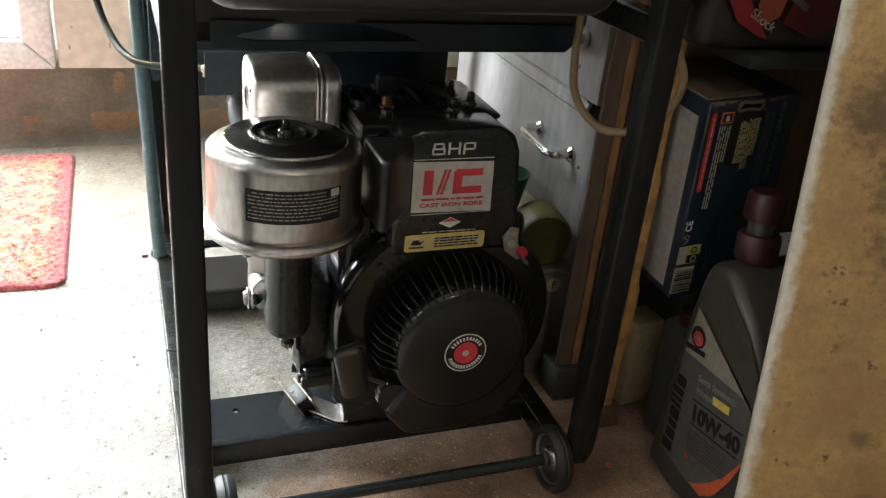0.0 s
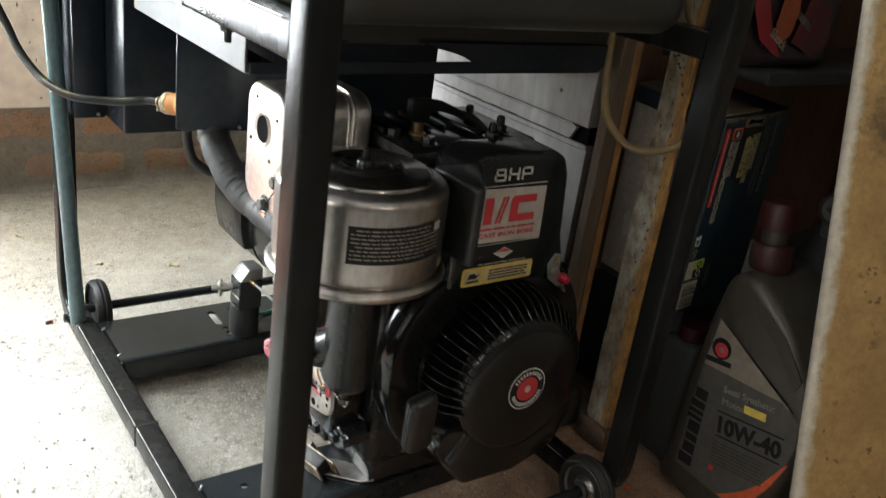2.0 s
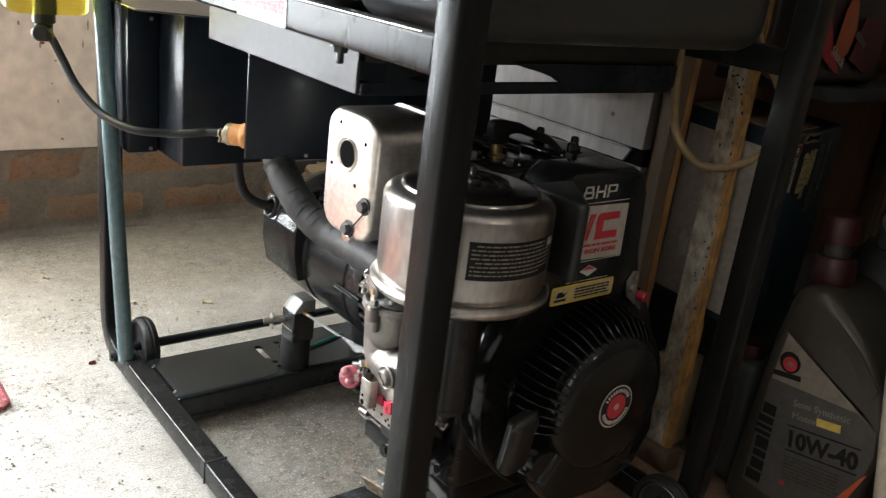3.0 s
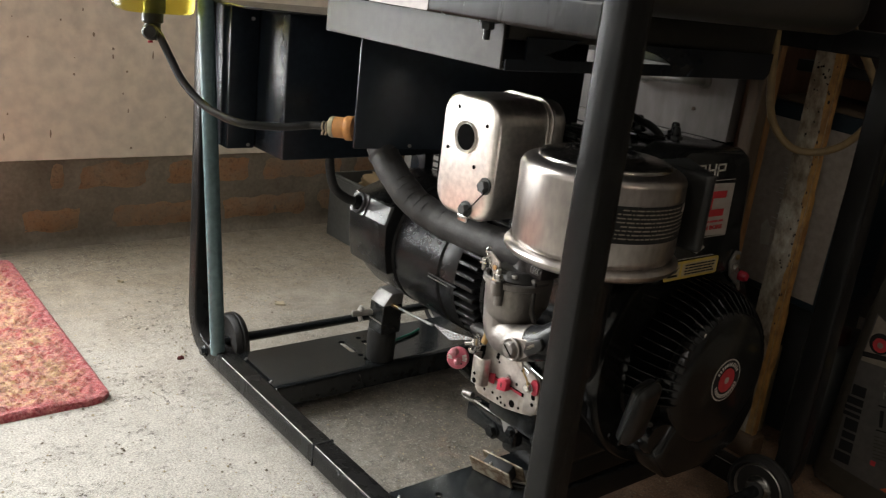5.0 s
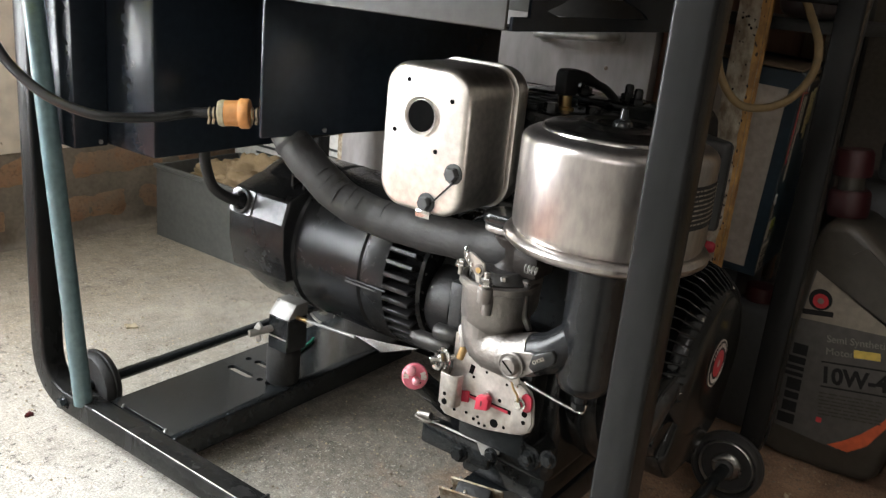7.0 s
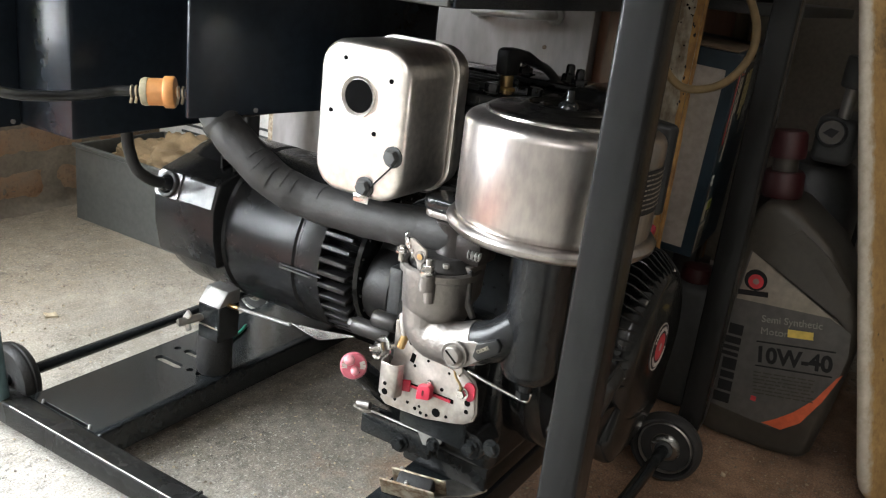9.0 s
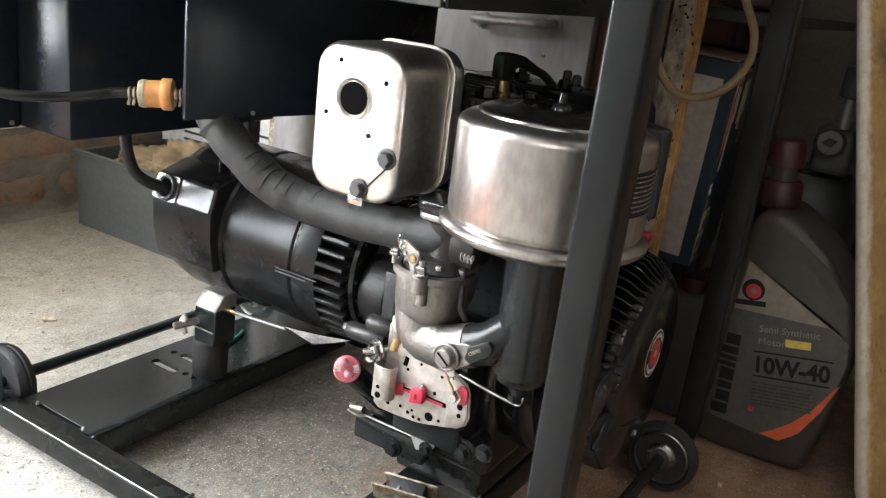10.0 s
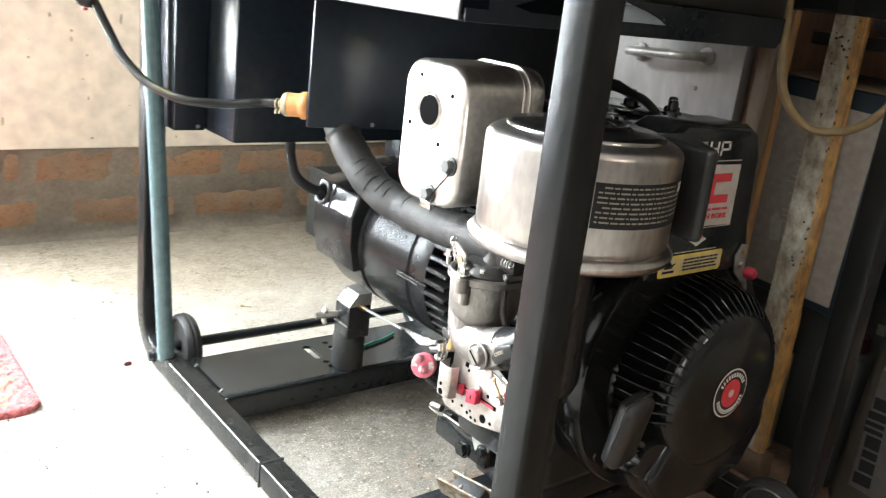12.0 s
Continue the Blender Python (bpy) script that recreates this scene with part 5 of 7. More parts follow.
part("oil_can_sign", flat(yk2, [(0.006, 0.0075), (0.016, 0.0075), (0.021, 0.0125), (0.0155, 0.0105), (0.0145, 0.013), (0.008, 0.013)], 0.0002), INK, yl_lab)
bars("small_print", yk2, 0.0045, 0.003, 0.021, 0.0065, 1, INK, yl_lab, 7, 0.6)
bars("small_print", yk2, 0.031, 0.0032, 0.078, 0.0152, 4, INK, yl_lab, 8, 0.5)

# stop switch bracket with a red button
sw = part("switch_bracket", prism([(0.344, 0.300), (0.352, 0.311), (0.361, 0.309), (0.362, 0.292), (0.372, 0.276), (0.364, 0.272), (0.348, 0.284)], lambda u, v: V((u, 0.694, v)), (0, 0.0022, 0), 0.0005, 1), TIN, gen, "bare metal bracket with a red button")
part("red_button", lathe([(0, 0), (0.0055, 0), (0.0055, 0.006), (0.004, 0.0085), (0, 0.0095)], (0.366, 0.6935, 0.283), (0.1, -1, 0), 18), REDPLASTIC, sw)
part("bracket_screw", hex_bolt((0.354, 0.6938, 0.292), (0, -1, 0), 0.0035, 0.003), ZINC, sw)
part("bracket_screw", hex_bolt((0.355, 0.6938, 0.304), (0, -1, 0), 0.0022, 0.002), BRASS, sw)
part("throttle_cable", pipe([(0.369, 0.697, 0.276), (0.388, 0.705, 0.252), (0.401, 0.715, 0.225), (0.405, 0.73, 0.19)], 0.0028), ZINC, gen)

# spark plug, boot and lead
sp = part("spark_plug", lathe([(0, 0), (0.0085, 0), (0.0085, 0.004), (0.0058, 0.005), (0.0058, 0.014), (0.003, 0.016), (0, 0.016)], (0.243, 0.802, 0.4045), (0, 0, 1), 18), BRASS, gen, "brass coloured spark plug")
part("plug_boot", prism([(-0.0115, 0.4195), (0.0085, 0.4185), (0.0095, 0.4290), (0.0200, 0.4300), (0.0460, 0.4235), (0.0485, 0.4290), (0.0240, 0.4390), (0.0060, 0.4420), (-0.0095, 0.4425), (-0.0125, 0.4380)],
                        lambda u, v: V((0.2425 + u, 0.7955 - 0.12 * u, v)), (0.0015, 0.0125, 0), 0.0030, 2), INK, sp, "black rubber plug boot")
part("plug_lead", pipe([(0.284, 0.7965, 0.4275), (0.299, 0.793, 0.4235), (0.312, 0.788, 0.4140), (0.318, 0.782, 0.4030), (0.320, 0.776, 0.392)], 0.0040), RUBBER, sp, "black ignition lead")

# ---- air cleaner
CX, CY, CR = 0.1186, 0.6893, 0.0688
ac = part("air_cleaner", lathe([(0.0, 0.341), (CR - 0.004, 0.341), (CR - 0.001, 0.345), (CR, 0.350), (CR, 0.4070), (CR - 0.0004, 0.4092), (CR - 0.0016, 0.4112), (CR - 0.0036, 0.4130), (CR - 0.0064, 0.4145), (CR - 0.0100, 0.4156), (CR - 0.0128, 0.4162), (CR - 0.0140, 0.4168), (0.03, 0.4168), (0, 0.4168)], (CX, CY, 0), (0, 0, 1), 96), STEEL, gen, "shiny steel air cleaner canister")
part("base_pan", lathe([(0, 0.332), (0.058, 0.332), (CR + 0.001, 0.3335), (CR + 0.0045, 0.3365), (CR + 0.005, 0.3395), (CR + 0.003, 0.342), (CR - 0.001, 0.3435), (0.05, 0.3435), (0, 0.3435)], (CX, CY, 0), (0, 0, 1), 96), STEEL, ac, "rolled lower rim")
part("cleaner_lid", lathe([(CR - 0.0132, 0.4166), (CR - 0.0136, 0.4180), (CR - 0.0150, 0.4192), (CR - 0.0172, 0.4200), (0.0490, 0.4206),
                             (0.0340, 0.4216), (0.0318, 0.4225), (0.0300, 0.4242), (0.0282, 0.4245), (0.0262, 0.4234), (0.0250, 0.4220),
                             (0.0215, 0.4218), (0.0202, 0.4230), (0.0186, 0.4237), (0.0168, 0.4230), (0.0155, 0.4216), (0.012, 0.4214), (0, 0.4214)], (CX, CY, 0), (0, 0, 1), 96), LIDSTEEL, ac, "dark polished steel lid with pressed rings", 60)
part("lid_nut", lathe([(0, 0.4215), (0.0072, 0.4215), (0.0070, 0.4240), (0.0050, 0.4262), (0.0030, 0.4270), (0.0024, 0.4340), (0, 0.4345)], (CX, CY, 0), (0, 0, 1), 20), ENGINE, ac, "black centre stud")


def curved_label(z0, z1, a0, a1, dr, seg=26):
    bm = bmesh.new()
    cols = []
    for i in range(seg + 1):
        t = radians(a0 + (a1 - a0) * i / seg)
        cols.append([bm.verts.new((CX + (CR + dr) * math.cos(t), CY + (CR + dr) * math.sin(t), z)) for z in (z0, z1)])
    for p, q in zip(cols, cols[1:]):
        bm.faces.new((p[0], q[0], q[1], p[1]))
    return bm


LA0, LA1 = -128, -58
cl_lab = part("instruction_label", curved_label(0.3655, 0.3955, LA0, LA1, 0.0004), INK, ac, "black instruction label with pale print")
rg = random.Random(12)
for i in range(8):
    zz = 0.3925 - i * 0.00325
    a = LA0 + 2 + (3 if i in (0, 4) else 0)
    end = LA1 - (13 if i < 2 else 16 if i == 7 else 3)
    bmm = bmesh.new()
    while a < end - 0.5:
        w = min(rg.choice((1.6, 2.4, 3.2, 4.4, 5.6)), end - a)
        c = curved_label(zz - 0.00055, zz + 0.00060, a, a + w, 0.0007, 3)
        me = bpy.data.meshes.new("bar")
        c.to_mesh(me)
        c.free()
        bmm.from_mesh(me)
        bpy.data.meshes.remove(me)
        a += w + 0.9
    part("print_line", bmm, LABEL_LIGHT, cl_lab)
part("print_emblem", curved_label(0.3875, 0.3945, LA1 - 9, LA1 - 2, 0.0008, 5), SILVERLAB, cl_lab)

# riser tube and elbow below the cleaner
part("air_tube", lathe([(0, 0.205), (0.005, 0.205), (0.006, 0.213), (0.012, 0.214), (0.019, 0.219), (0.0225, 0.228), (0.0225, 0.325), (0.027, 0.331), (0, 0.331)], (0.1225, 0.690, 0), (0, 0, 1), 36), ALT, gen, "black breather tube under the cleaner")
part("tube_drain", hex_bolt((0.1225, 0.690, 0.205), (0, 0, -1), 0.0065, 0.006, False), ENGINE, gen)
part("cleaner_stay", box((0.135, 0.70, 0.300), (0.205, 0.745, 0.331), 0.004), ENGINE, gen)

# ---- carburettor
cb = part("carburettor", lathe([(0, 0.236), (0.016, 0.237), (0.0245, 0.242), (0.0285, 0.251), (0.0298, 0.277), (0.0325, 0.2785), (0.0325, 0.2835), (0.030, 0.2848), (0.027, 0.2838), (0.0265, 0.279), (0.0, 0.278)], (0.124, 0.776, 0), (0, 0, 1), 48), ALU, gen, "grey cast carburettor bowl")
part("throttle_body", lathe([(0, 0.2862), (0.019, 0.2862), (0.0175, 0.290), (0.0155, 0.296), (0.0155, 0.310), (0.019, 0.318), (0, 0.318)], (0.134, 0.770, 0), (0, 0, 1), 32), SOOT, cb, "sooty brown throttle body")
part("bowl_cover", lathe([(0, 0.2792), (0.0262, 0.2792), (0.0266, 0.2850), (0.0235, 0.2885), (0.0190, 0.2925), (0, 0.2925)], (0.125, 0.775, 0), (0, 0, 1), 40), COWLGREY, cb, "grimy cast bowl cover")
for k in (35, 125, 215, 305):
    part("cover_screw", hex_bolt((0.125 + 0.0225 * math.cos(radians(k)), 0.775 + 0.0225 * math.sin(radians(k)), 0.2882), (0, 0, 1), 0.0028, 0.003, False), ZINC, cb)
part("idle_screw", rod((0.1005, 0.7990, 0.2850), (0.1005, 0.7990, 0.2975), 0.0021, 12), ZINC, cb)
part("idle_head", hex_bolt((0.1005, 0.7990, 0.2925), (0, 0, 1), 0.0036, 0.0040), CHROME, cb)
part("lug_bolt", hex_bolt((0.0925, 0.769, 0.2862), (0, 0, 1), 0.0046, 0.0062), CHROME, cb, "bright bolt through the bowl lug")
part("lug_thread", rod((0.0925, 0.769, 0.2920), (0.0925, 0.769, 0.2965), 0.0024, 10), ZINC, cb)
part("manifold_flange", prism(round_rect(0.056, 0.030, 0.012), lambda u, v: V((0.136 + v, 0.771 + u, 0.3185)), (0, 0, 0.0055), 0.0012, 2), ALU, cb, "grey cast flange")
part("manifold", prism(round_rect(0.058, 0.034, 0.012), lambda u, v: V((0.137 + v, 0.772 + u, 0.3242)), (0, 0, 0.010), 0.003, 3), ENGINE, cb, "glossy black manifold")
part("elbow", sweep(fillet([(0.118, 0.782, 0.256), (0.115, 0.777, 0.227), (0.111, 0.748, 0.2280), (0.110, 0.726, 0.2378)], 0.024, 9), circle(0.0178, 28), scale=lambda k: 1.12 - 0.16 * k), ALU, cb, "cast inlet elbow")
part("elbow_socket", sweep(fillet([(0.110, 0.7265, 0.2375), (0.1105, 0.712, 0.2435), (0.1225, 0.692, 0.262)], 0.02, 8), circle(0.0165, 24)), ALT, cb, "black elbow socket")
part("body_casting", prism([(0.772, 0.262), (0.752, 0.252), (0.748, 0.262), (0.7465, 0.284), (0.7465, 0.2890), (0.772, 0.2890)], lambda u, v: V((0.118, u, v)), (0.026, 0, 0), 0.0025, 2), ALU, cb, "cast body behind the bowl")
part("body_rib", prism([(0.7487, 0.287), (0.7452, 0.287), (0.7440, 0.262), (0.7380, 0.251), (0.7420, 0.249), (0.7480, 0.258)], lambda u, v: V((0.1165, u, v)), (0.004, 0, 0), 0.0008, 1), COWLGREY, cb)
part("body_top", box((0.120, 0.742, 0.2893), (0.150, 0.770, 0.3180), 0.004, 2), SOOT, cb, "sooty body above the bowl")
part("bowl_nut", lathe([(0, 0), (0.0062, 0), (0.0062, 0.012), (0.004, 0.014), (0, 0.014)], (0.0925, 0.769, 0.272), (0, 0, 1), 14), ALU, cb)
part("bowl_screw", lathe([(0, 0), (0.0042, 0), (0.0042, 0.02), (0, 0.02)], (0.0945, 0.767, 0.262), (0, 0, 1), 12), ALU, cb)
part("throttle_lever", prism([(0.7960, 0.3050), (0.7890, 0.3065), (0.7760, 0.3000), (0.7750, 0.2930), (0.7790, 0.2880), (0.7785, 0.2805), (0.7820, 0.2810), (0.7840, 0.2885), (0.7870, 0.2920), (0.7955, 0.2995)], lambda u, v: V((0.0985, u, v)), (0.0022, 0, 0), 0.0006, 1), PLATE, cb, "bent metal throttle lever")
part("lever_pin", lathe([(0, 0.0012), (0.0026, 0.0012), (0.0030, 0.0004), (0.0046, 0.0004), (0.0048, 0)], (0.0984, 0.7805, 0.2940), (-1, 0, 0), 18), ALU, cb)
part("pin_core", lathe([(0, 0.0017), (0.0024, 0.0015), (0.0024, 0.0012)], (0.0984, 0.7805, 0.2940), (-1, 0, 0), 14), BRASS, cb)
sprg = [(0.1000 + 0.0034 * math.cos(i * 0.8), 0.7955 - 0.0003 * i, 0.3075 - 0.0005 * i + 0.0034 * math.sin(i * 0.8)) for i in range(34)]
part("return_spring", sweep(sprg, circle(0.0007, 6)), CHROME, cb, "small coil spring")
sprg = [(0.114 + 0.0033 * math.cos(i * 0.9), 0.749 - 0.0009 * i / 2, 0.301 + 0.0033 * math.sin(i * 0.9)) for i in range(26)]
part("return_spring", sweep(sprg, circle(0.0007, 6)), TIN, cb)
part("choke_screw", lathe([(0, 0), (0.0112, 0), (0.0112, 0.0012), (0.0100, 0.0018), (0.0092, 0.0012), (0.0078, 0.0012), (0.0074, 0.0042), (0.0062, 0.0054), (0, 0.0056)], (0.0915, 0.7375, 0.2300), (-1, 0, 0), 32), ALU, cb, "slotted steel screw with a wide washer")
part("screw_slot", box((-0.0001, -0.0062, -0.0007), (0.0004, 0.0062, 0.0007), 0, 1, Matrix.Translation((0.0857, 0.7375, 0.2300)) @ Matrix.Rotation(radians(38), 4, "X")), VOID, cb)
part("choke_lever", prism([(0.744, 0.2235), (0.738, 0.2195), (0.728, 0.2220), (0.714, 0.2335), (0.7175, 0.2445), (0.724, 0.2445), (0.738, 0.2405)], lambda u, v: V((0.0930, u, v)), (0.002, 0, 0), 0.0006, 1), ALU, cb, "flat choke lever")
part("lever_grip", prism([(0.7225, 0.2335), (0.7175, 0.2310), (0.7020, 0.2425), (0.7005, 0.2485), (0.7045, 0.2535), (0.7205, 0.2445)], lambda u, v: V((0.0908, u, v)), (0.0045, 0, 0), 0.0012, 2), HOSE, cb, "black moulded lever end")
writing("lever_word", "CHOKE", 0.0042, frame_of((0.0906, 0.7180, 0.2375), (0, -0.80, 0.60), (0, 0.60, 0.80)), LABEL_LIGHT, cb, width=0.0112)
part("lever_tongue", prism([(0.7505, 0.2130), (0.7400, 0.2145), (0.7375, 0.2080), (0.7410, 0.2040), (0.7460, 0.2070)], lambda u, v: V((0.1095, u, v)), (0.0016, 0, 0), 0.0004, 1), PLATE, cb)
part("drain_screw", lathe([(0, 0), (0.0048, 0), (0.0048, 0.016), (0.0036, 0.018), (0, 0.018)], (0.116, 0.797, 0.218), (0.1, 0.25, 1), 14), ALU, cb)
part("drain_tip", rod((0.1145, 0.800, 0.206), (0.116, 0.797, 0.218), 0.0035, 10), BRASS, cb)

# ---- governor control plate
PX = 0.1385
gp_out = [(0.822, 0.216), (0.812, 0.2165), (0.792, 0.2130), (0.775, 0.203), (0.759, 0.1960), (0.750, 0.1930), (0.741, 0.1880), (0.7375, 0.181), (0.7350, 0.160), (0.7375, 0.1515), (0.746, 0.1455), (0.758, 0.1420),
          (0.783, 0.1360), (0.807, 0.1345), (0.825, 0.1345), (0.8305, 0.1385), (0.8290, 0.160), (0.8215, 0.180), (0.8215, 0.199)]
gp = part("governor_plate", prism(gp_out, lambda u, v: V((PX, u, v)), (0.0018, 0, 0), 0.0005, 1), PLATE, gen, "grimy grey control plate with red levers")
part("raised_lobe", prism([(0.7565, 0.1925), (0.750, 0.1915), (0.7425, 0.1870), (0.7390, 0.181), (0.7365, 0.160), (0.7390, 0.1525), (0.746, 0.1470), (0.7560, 0.1445)], lambda u, v: V((PX - 0.0016, u, v)), (0.0015, 0, 0), 0.0007, 2), PLATE, gp, "raised edge of the plate")
for y, z, r in ((0.804, 0.201, 0.0027), (0.770, 0.169, 0.0017), (0.802, 0.145, 0.0015), (0.794, 0.142, 0.0016), (0.790, 0.1455, 0.0013), (0.788, 0.140, 0.0016), (0.782, 0.140, 0.0015), (0.773, 0.146, 0.0040), (0.763, 0.146, 0.0015),
                (0.812, 0.208, 0.0016), (0.7985, 0.181, 0.0014), (0.786, 0.190, 0.0013), (0.765, 0.186, 0.0013), (0.815, 0.143, 0.0016)):
    part("plate_hole", lathe([(0, 0.0003), (r, 0.0003), (r, 0)], (PX, y, z), (-1, 0, 0), 14), VOID, gp)
for y, z, r in ((0.744, 0.167, 0.0028), (0.744, 0.159, 0.0020)):
    part("plate_hole", lathe([(0, 0.0019), (r, 0.0019), (r, 0.0015)], (PX, y, z), (-1, 0, 0), 14), VOID, gp)
for y, z, w, h, a in ((0.793, 0.197, 0.0062, 0.0070, 20), (0.801, 0.1875, 0.0042, 0.0085, 12), (0.7850, 0.199, 0.0050, 0.0035, 20)):
    part("square_hole", box((-0.0004, -w / 2, -h / 2), (0.0, w / 2, h / 2), 0, 1, Matrix.Translation((PX, y, z)) @ Matrix.Rotation(radians(a), 4, "X")), VOID, gp)
part("linkage_rod", pipe([(0.1365, 0.792, 0.1965), (0.1362, 0.776, 0.1945), (0.1362, 0.760, 0.1925), (0.1345, 0.752, 0.1900)], 0.0011, 8), CHROME, gp, "thin bright linkage rod")
part("rivet", lathe([(0, 0.0022), (0.0016, 0.0020), (0.0026, 0.0008), (0.0026, 0)], (PX, 0.782, 0.172), (-1, 0, 0), 14), CHROME, gp)
# folded ear: a sheet bent forward and back, round at the top
ear = [(0.1382, 0.8262), (0.1300, 0.8262), (0.1262, 0.8248), (0.1243, 0.8215), (0.1240, 0.8160), (0.1243, 0.8108), (0.1262, 0.8074), (0.1300, 0.8060), (0.1340, 0.8060),
       (0.1340, 0.8074), (0.1304, 0.8074), (0.1273, 0.8086), (0.1257, 0.8112), (0.1254, 0.8160), (0.1257, 0.8210), (0.1273, 0.8236), (0.1304, 0.8248), (0.1382, 0.8248)]
part("folded_ear", prism(ear, lambda u, v: V((u, v, 0.1515)), (0, 0, 0.0300), 0.0003, 1), PLATE, gp, "folded ear of the plate")
for y, z, r in ((0.8175, 0.1630, 0.0018), (0.8170, 0.1555, 0.0029)):
    part("plate_hole", lathe([(0, 0.0003), (r, 0.0003), (r, 0)], (0.124, y, z), (-1, 0, 0), 14), VOID, gp)
part("slot", box((PX - 0.0006, 0.758, 0.1602), (PX, 0.803, 0.1640)), VOID, gp)
part("red_slider", prism([(0.8130, 0.1640), (0.8000, 0.1672), (0.8000, 0.1560), (0.8125, 0.1535)], lambda u, v: V((PX - 0.0024, u, v)), (0.0016, 0, 0), 0.0005, 1), REDPLASTIC, gp, "red plastic slider")
part("slider_hole", lathe([(0, 0.0003), (0.0011, 0.0003), (0.0011, 0)], (PX - 0.0024, 0.8105, 0.1630), (-1, 0, 0), 10), VOID, gp)
part("red_stem", box((PX - 0.0020, 0.760, 0.1608), (PX - 0.0007, 0.800, 0.1634), 0.0004, 1), REDPLASTIC, gp)
part("red_knob", prism([(0.7900, 0.1560), (0.7770, 0.1590), (0.7765, 0.1690), (0.7790, 0.1718), (0.7890, 0.1690)], lambda u, v: V((PX - 0.0082, u, v)), (0.0070, 0, 0), 0.0010, 2), REDPLASTIC, gp, "red lever knob")
part("knob_mark", box((PX - 0.0086, 0.7825, 0.1615), (PX - 0.0083, 0.7842, 0.1665)), DARKRED, gp)
part("red_link", prism([(0.7425 + u, 0.1785 + v) for u, v in round_rect(0.0105, 0.0165, 0.005, 5)], lambda u, v: V((PX - 0.0042, u, v)), (0.0024, 0, 0), 0.0006, 1), REDPLASTIC, gp, "red plastic link")
part("pivot_bolt", hex_bolt((PX - 0.0044, 0.7480, 0.1765), (-1, 0, 0), 0.0042, 0.0052), CHROME, gp)
part("adjust_spring", pipe([(0.1300, 0.7560, 0.1950), (0.1295, 0.7535, 0.1900), (0.1310, 0.7500, 0.1845), (0.1320, 0.7490, 0.1790)], 0.0010, 8), BRASS, gp)
part("governor_rod", pipe([(0.128, 0.7430, 0.2005), (0.124, 0.7150, 0.1985), (0.122, 0.6910, 0.1970), (0.1215, 0.6865, 0.1985), (0.122, 0.6845, 0.2050)], 0.0015, 8), CHROME, gp, "thin bright governor rod")
part("plate_bolt", hex_bolt((0.131, 0.8255, 0.1925), (-0.8, 0.35, 0), 0.0072, 0.0080), CHROME, gp, "bright hex nut")
part("plate_stud", rod((0.1345, 0.8175, 0.1950), (0.120, 0.8335, 0.1910), 0.0030, 12), CHROME, gp)
part("ball_joint", lathe([(0, 0.0045), (0.0026, 0.0037), (0.0040, 0.0015), (0.0042, 0), (0.0030, -0.003), (0, -0.004)], (0.1300, 0.8320, 0.1820), (-1, 0, 0), 16), CHROME, gp)
part("plate_leg", prism([(0.797, 0.1185), (0.771, 0.1335), (0.766, 0.1330), (0.770, 0.112), (0.776, 0.1050), (0.788, 0.1040)], lambda u, v: V((PX + 0.0100, u, v)), (0.0018, 0, 0), 0.0005, 1), TIN, gp, "grey steel leg")
part("leg_bolt", hex_bolt((PX + 0.0098, 0.777, 0.109), (-1, 0, 0), 0.0050, 0.005), ENGINE, gp)
part("clamp_bolt", rod((0.1590, 0.8680, 0.1098), (0.1600, 0.8540, 0.1118), 0.0038, 16), ALU, gen, "dull steel bolt end")
part("foot_edge", rod((0.1655, 0.8560, 0.1035), (0.1655, 0.8030, 0.1035), 0.0011, 8), ZINC, gen, "bare worn edge of the engine foot")
part("solid_block", box((0.145, 0.745, 0.115), (0.178, 0.815, 0.235), 0.006), ENGINE, blk)
part("side_boss", rod((0.150, 0.742, 0.120), (0.180, 0.742, 0.120), 0.012, 20), ENGINE, blk)
for y, z in ((0.742, 0.120), (0.722, 0.128)):
    part("side_bolt", hex_bolt((0.1495, y, z), (-1, 0, 0), 0.006, 0.006), ENGINE, blk)

# oil dipstick cap and engine foot
CAPC = V((0.139, 0.862, 0.1585))
cn = V((-0.76, -0.58, 0.28)).normalized()
cap = part("oil_cap", lathe([(0, 0), (0.009, 0), (0.0120, 0.001), (0.0120, 0.005), (0.0108, 0.0065), (0, 0.0065)], CAPC, cn, 34), CAPPINK, gen, "red plastic oil filler cap with white marks")
cm = frame_of(CAPC + cn * 0.0068, V((0.58, -0.76, 0)), V((0, 0, 1)))
for px, py, r in ((-0.004, 0.0065, 0.0046), (0.0012, -0.0035, 0.0038)):
    q = cm @ V((px, py, -0.0005))
    part("cap_handle", lathe([(0, 0), (r, 0), (r, 0.006), (r * 0.8, 0.0085), (r * 0.4, 0.0095), (0, 0.0098)], q, cn, 18), PINKCAP, cap, "scuffed pinkish grip knob")
for a in (-60, -38, -16, 6, 28, 150, 172, 194, 216, 238):
    mm = cm @ Matrix.Rotation(radians(a), 4, "Z") @ Matrix.Translation((0.0082, 0, 0.0))
    part("cap_mark", flat(mm, rect(-0.0024, -0.0014, 0.0024, 0.0014), 0.0003), WHITEINK, cap)
part("filler_neck", rod((0.1395, 0.8622, 0.1583), (0.195, 0.850, 0.105), 0.0105, 18), ENGINE, gen)
foot = part("engine_foot", box((0.166, 0.790, 0.0765), (0.182, 0.868, 0.101), 0.003), ENGINE, gen, "black engine foot")
part("foot_bolt", hex_bolt((0.1655, 0.822, 0.084), (-1, 0, 0), 0.007, 0.006), ENGINE, foot)
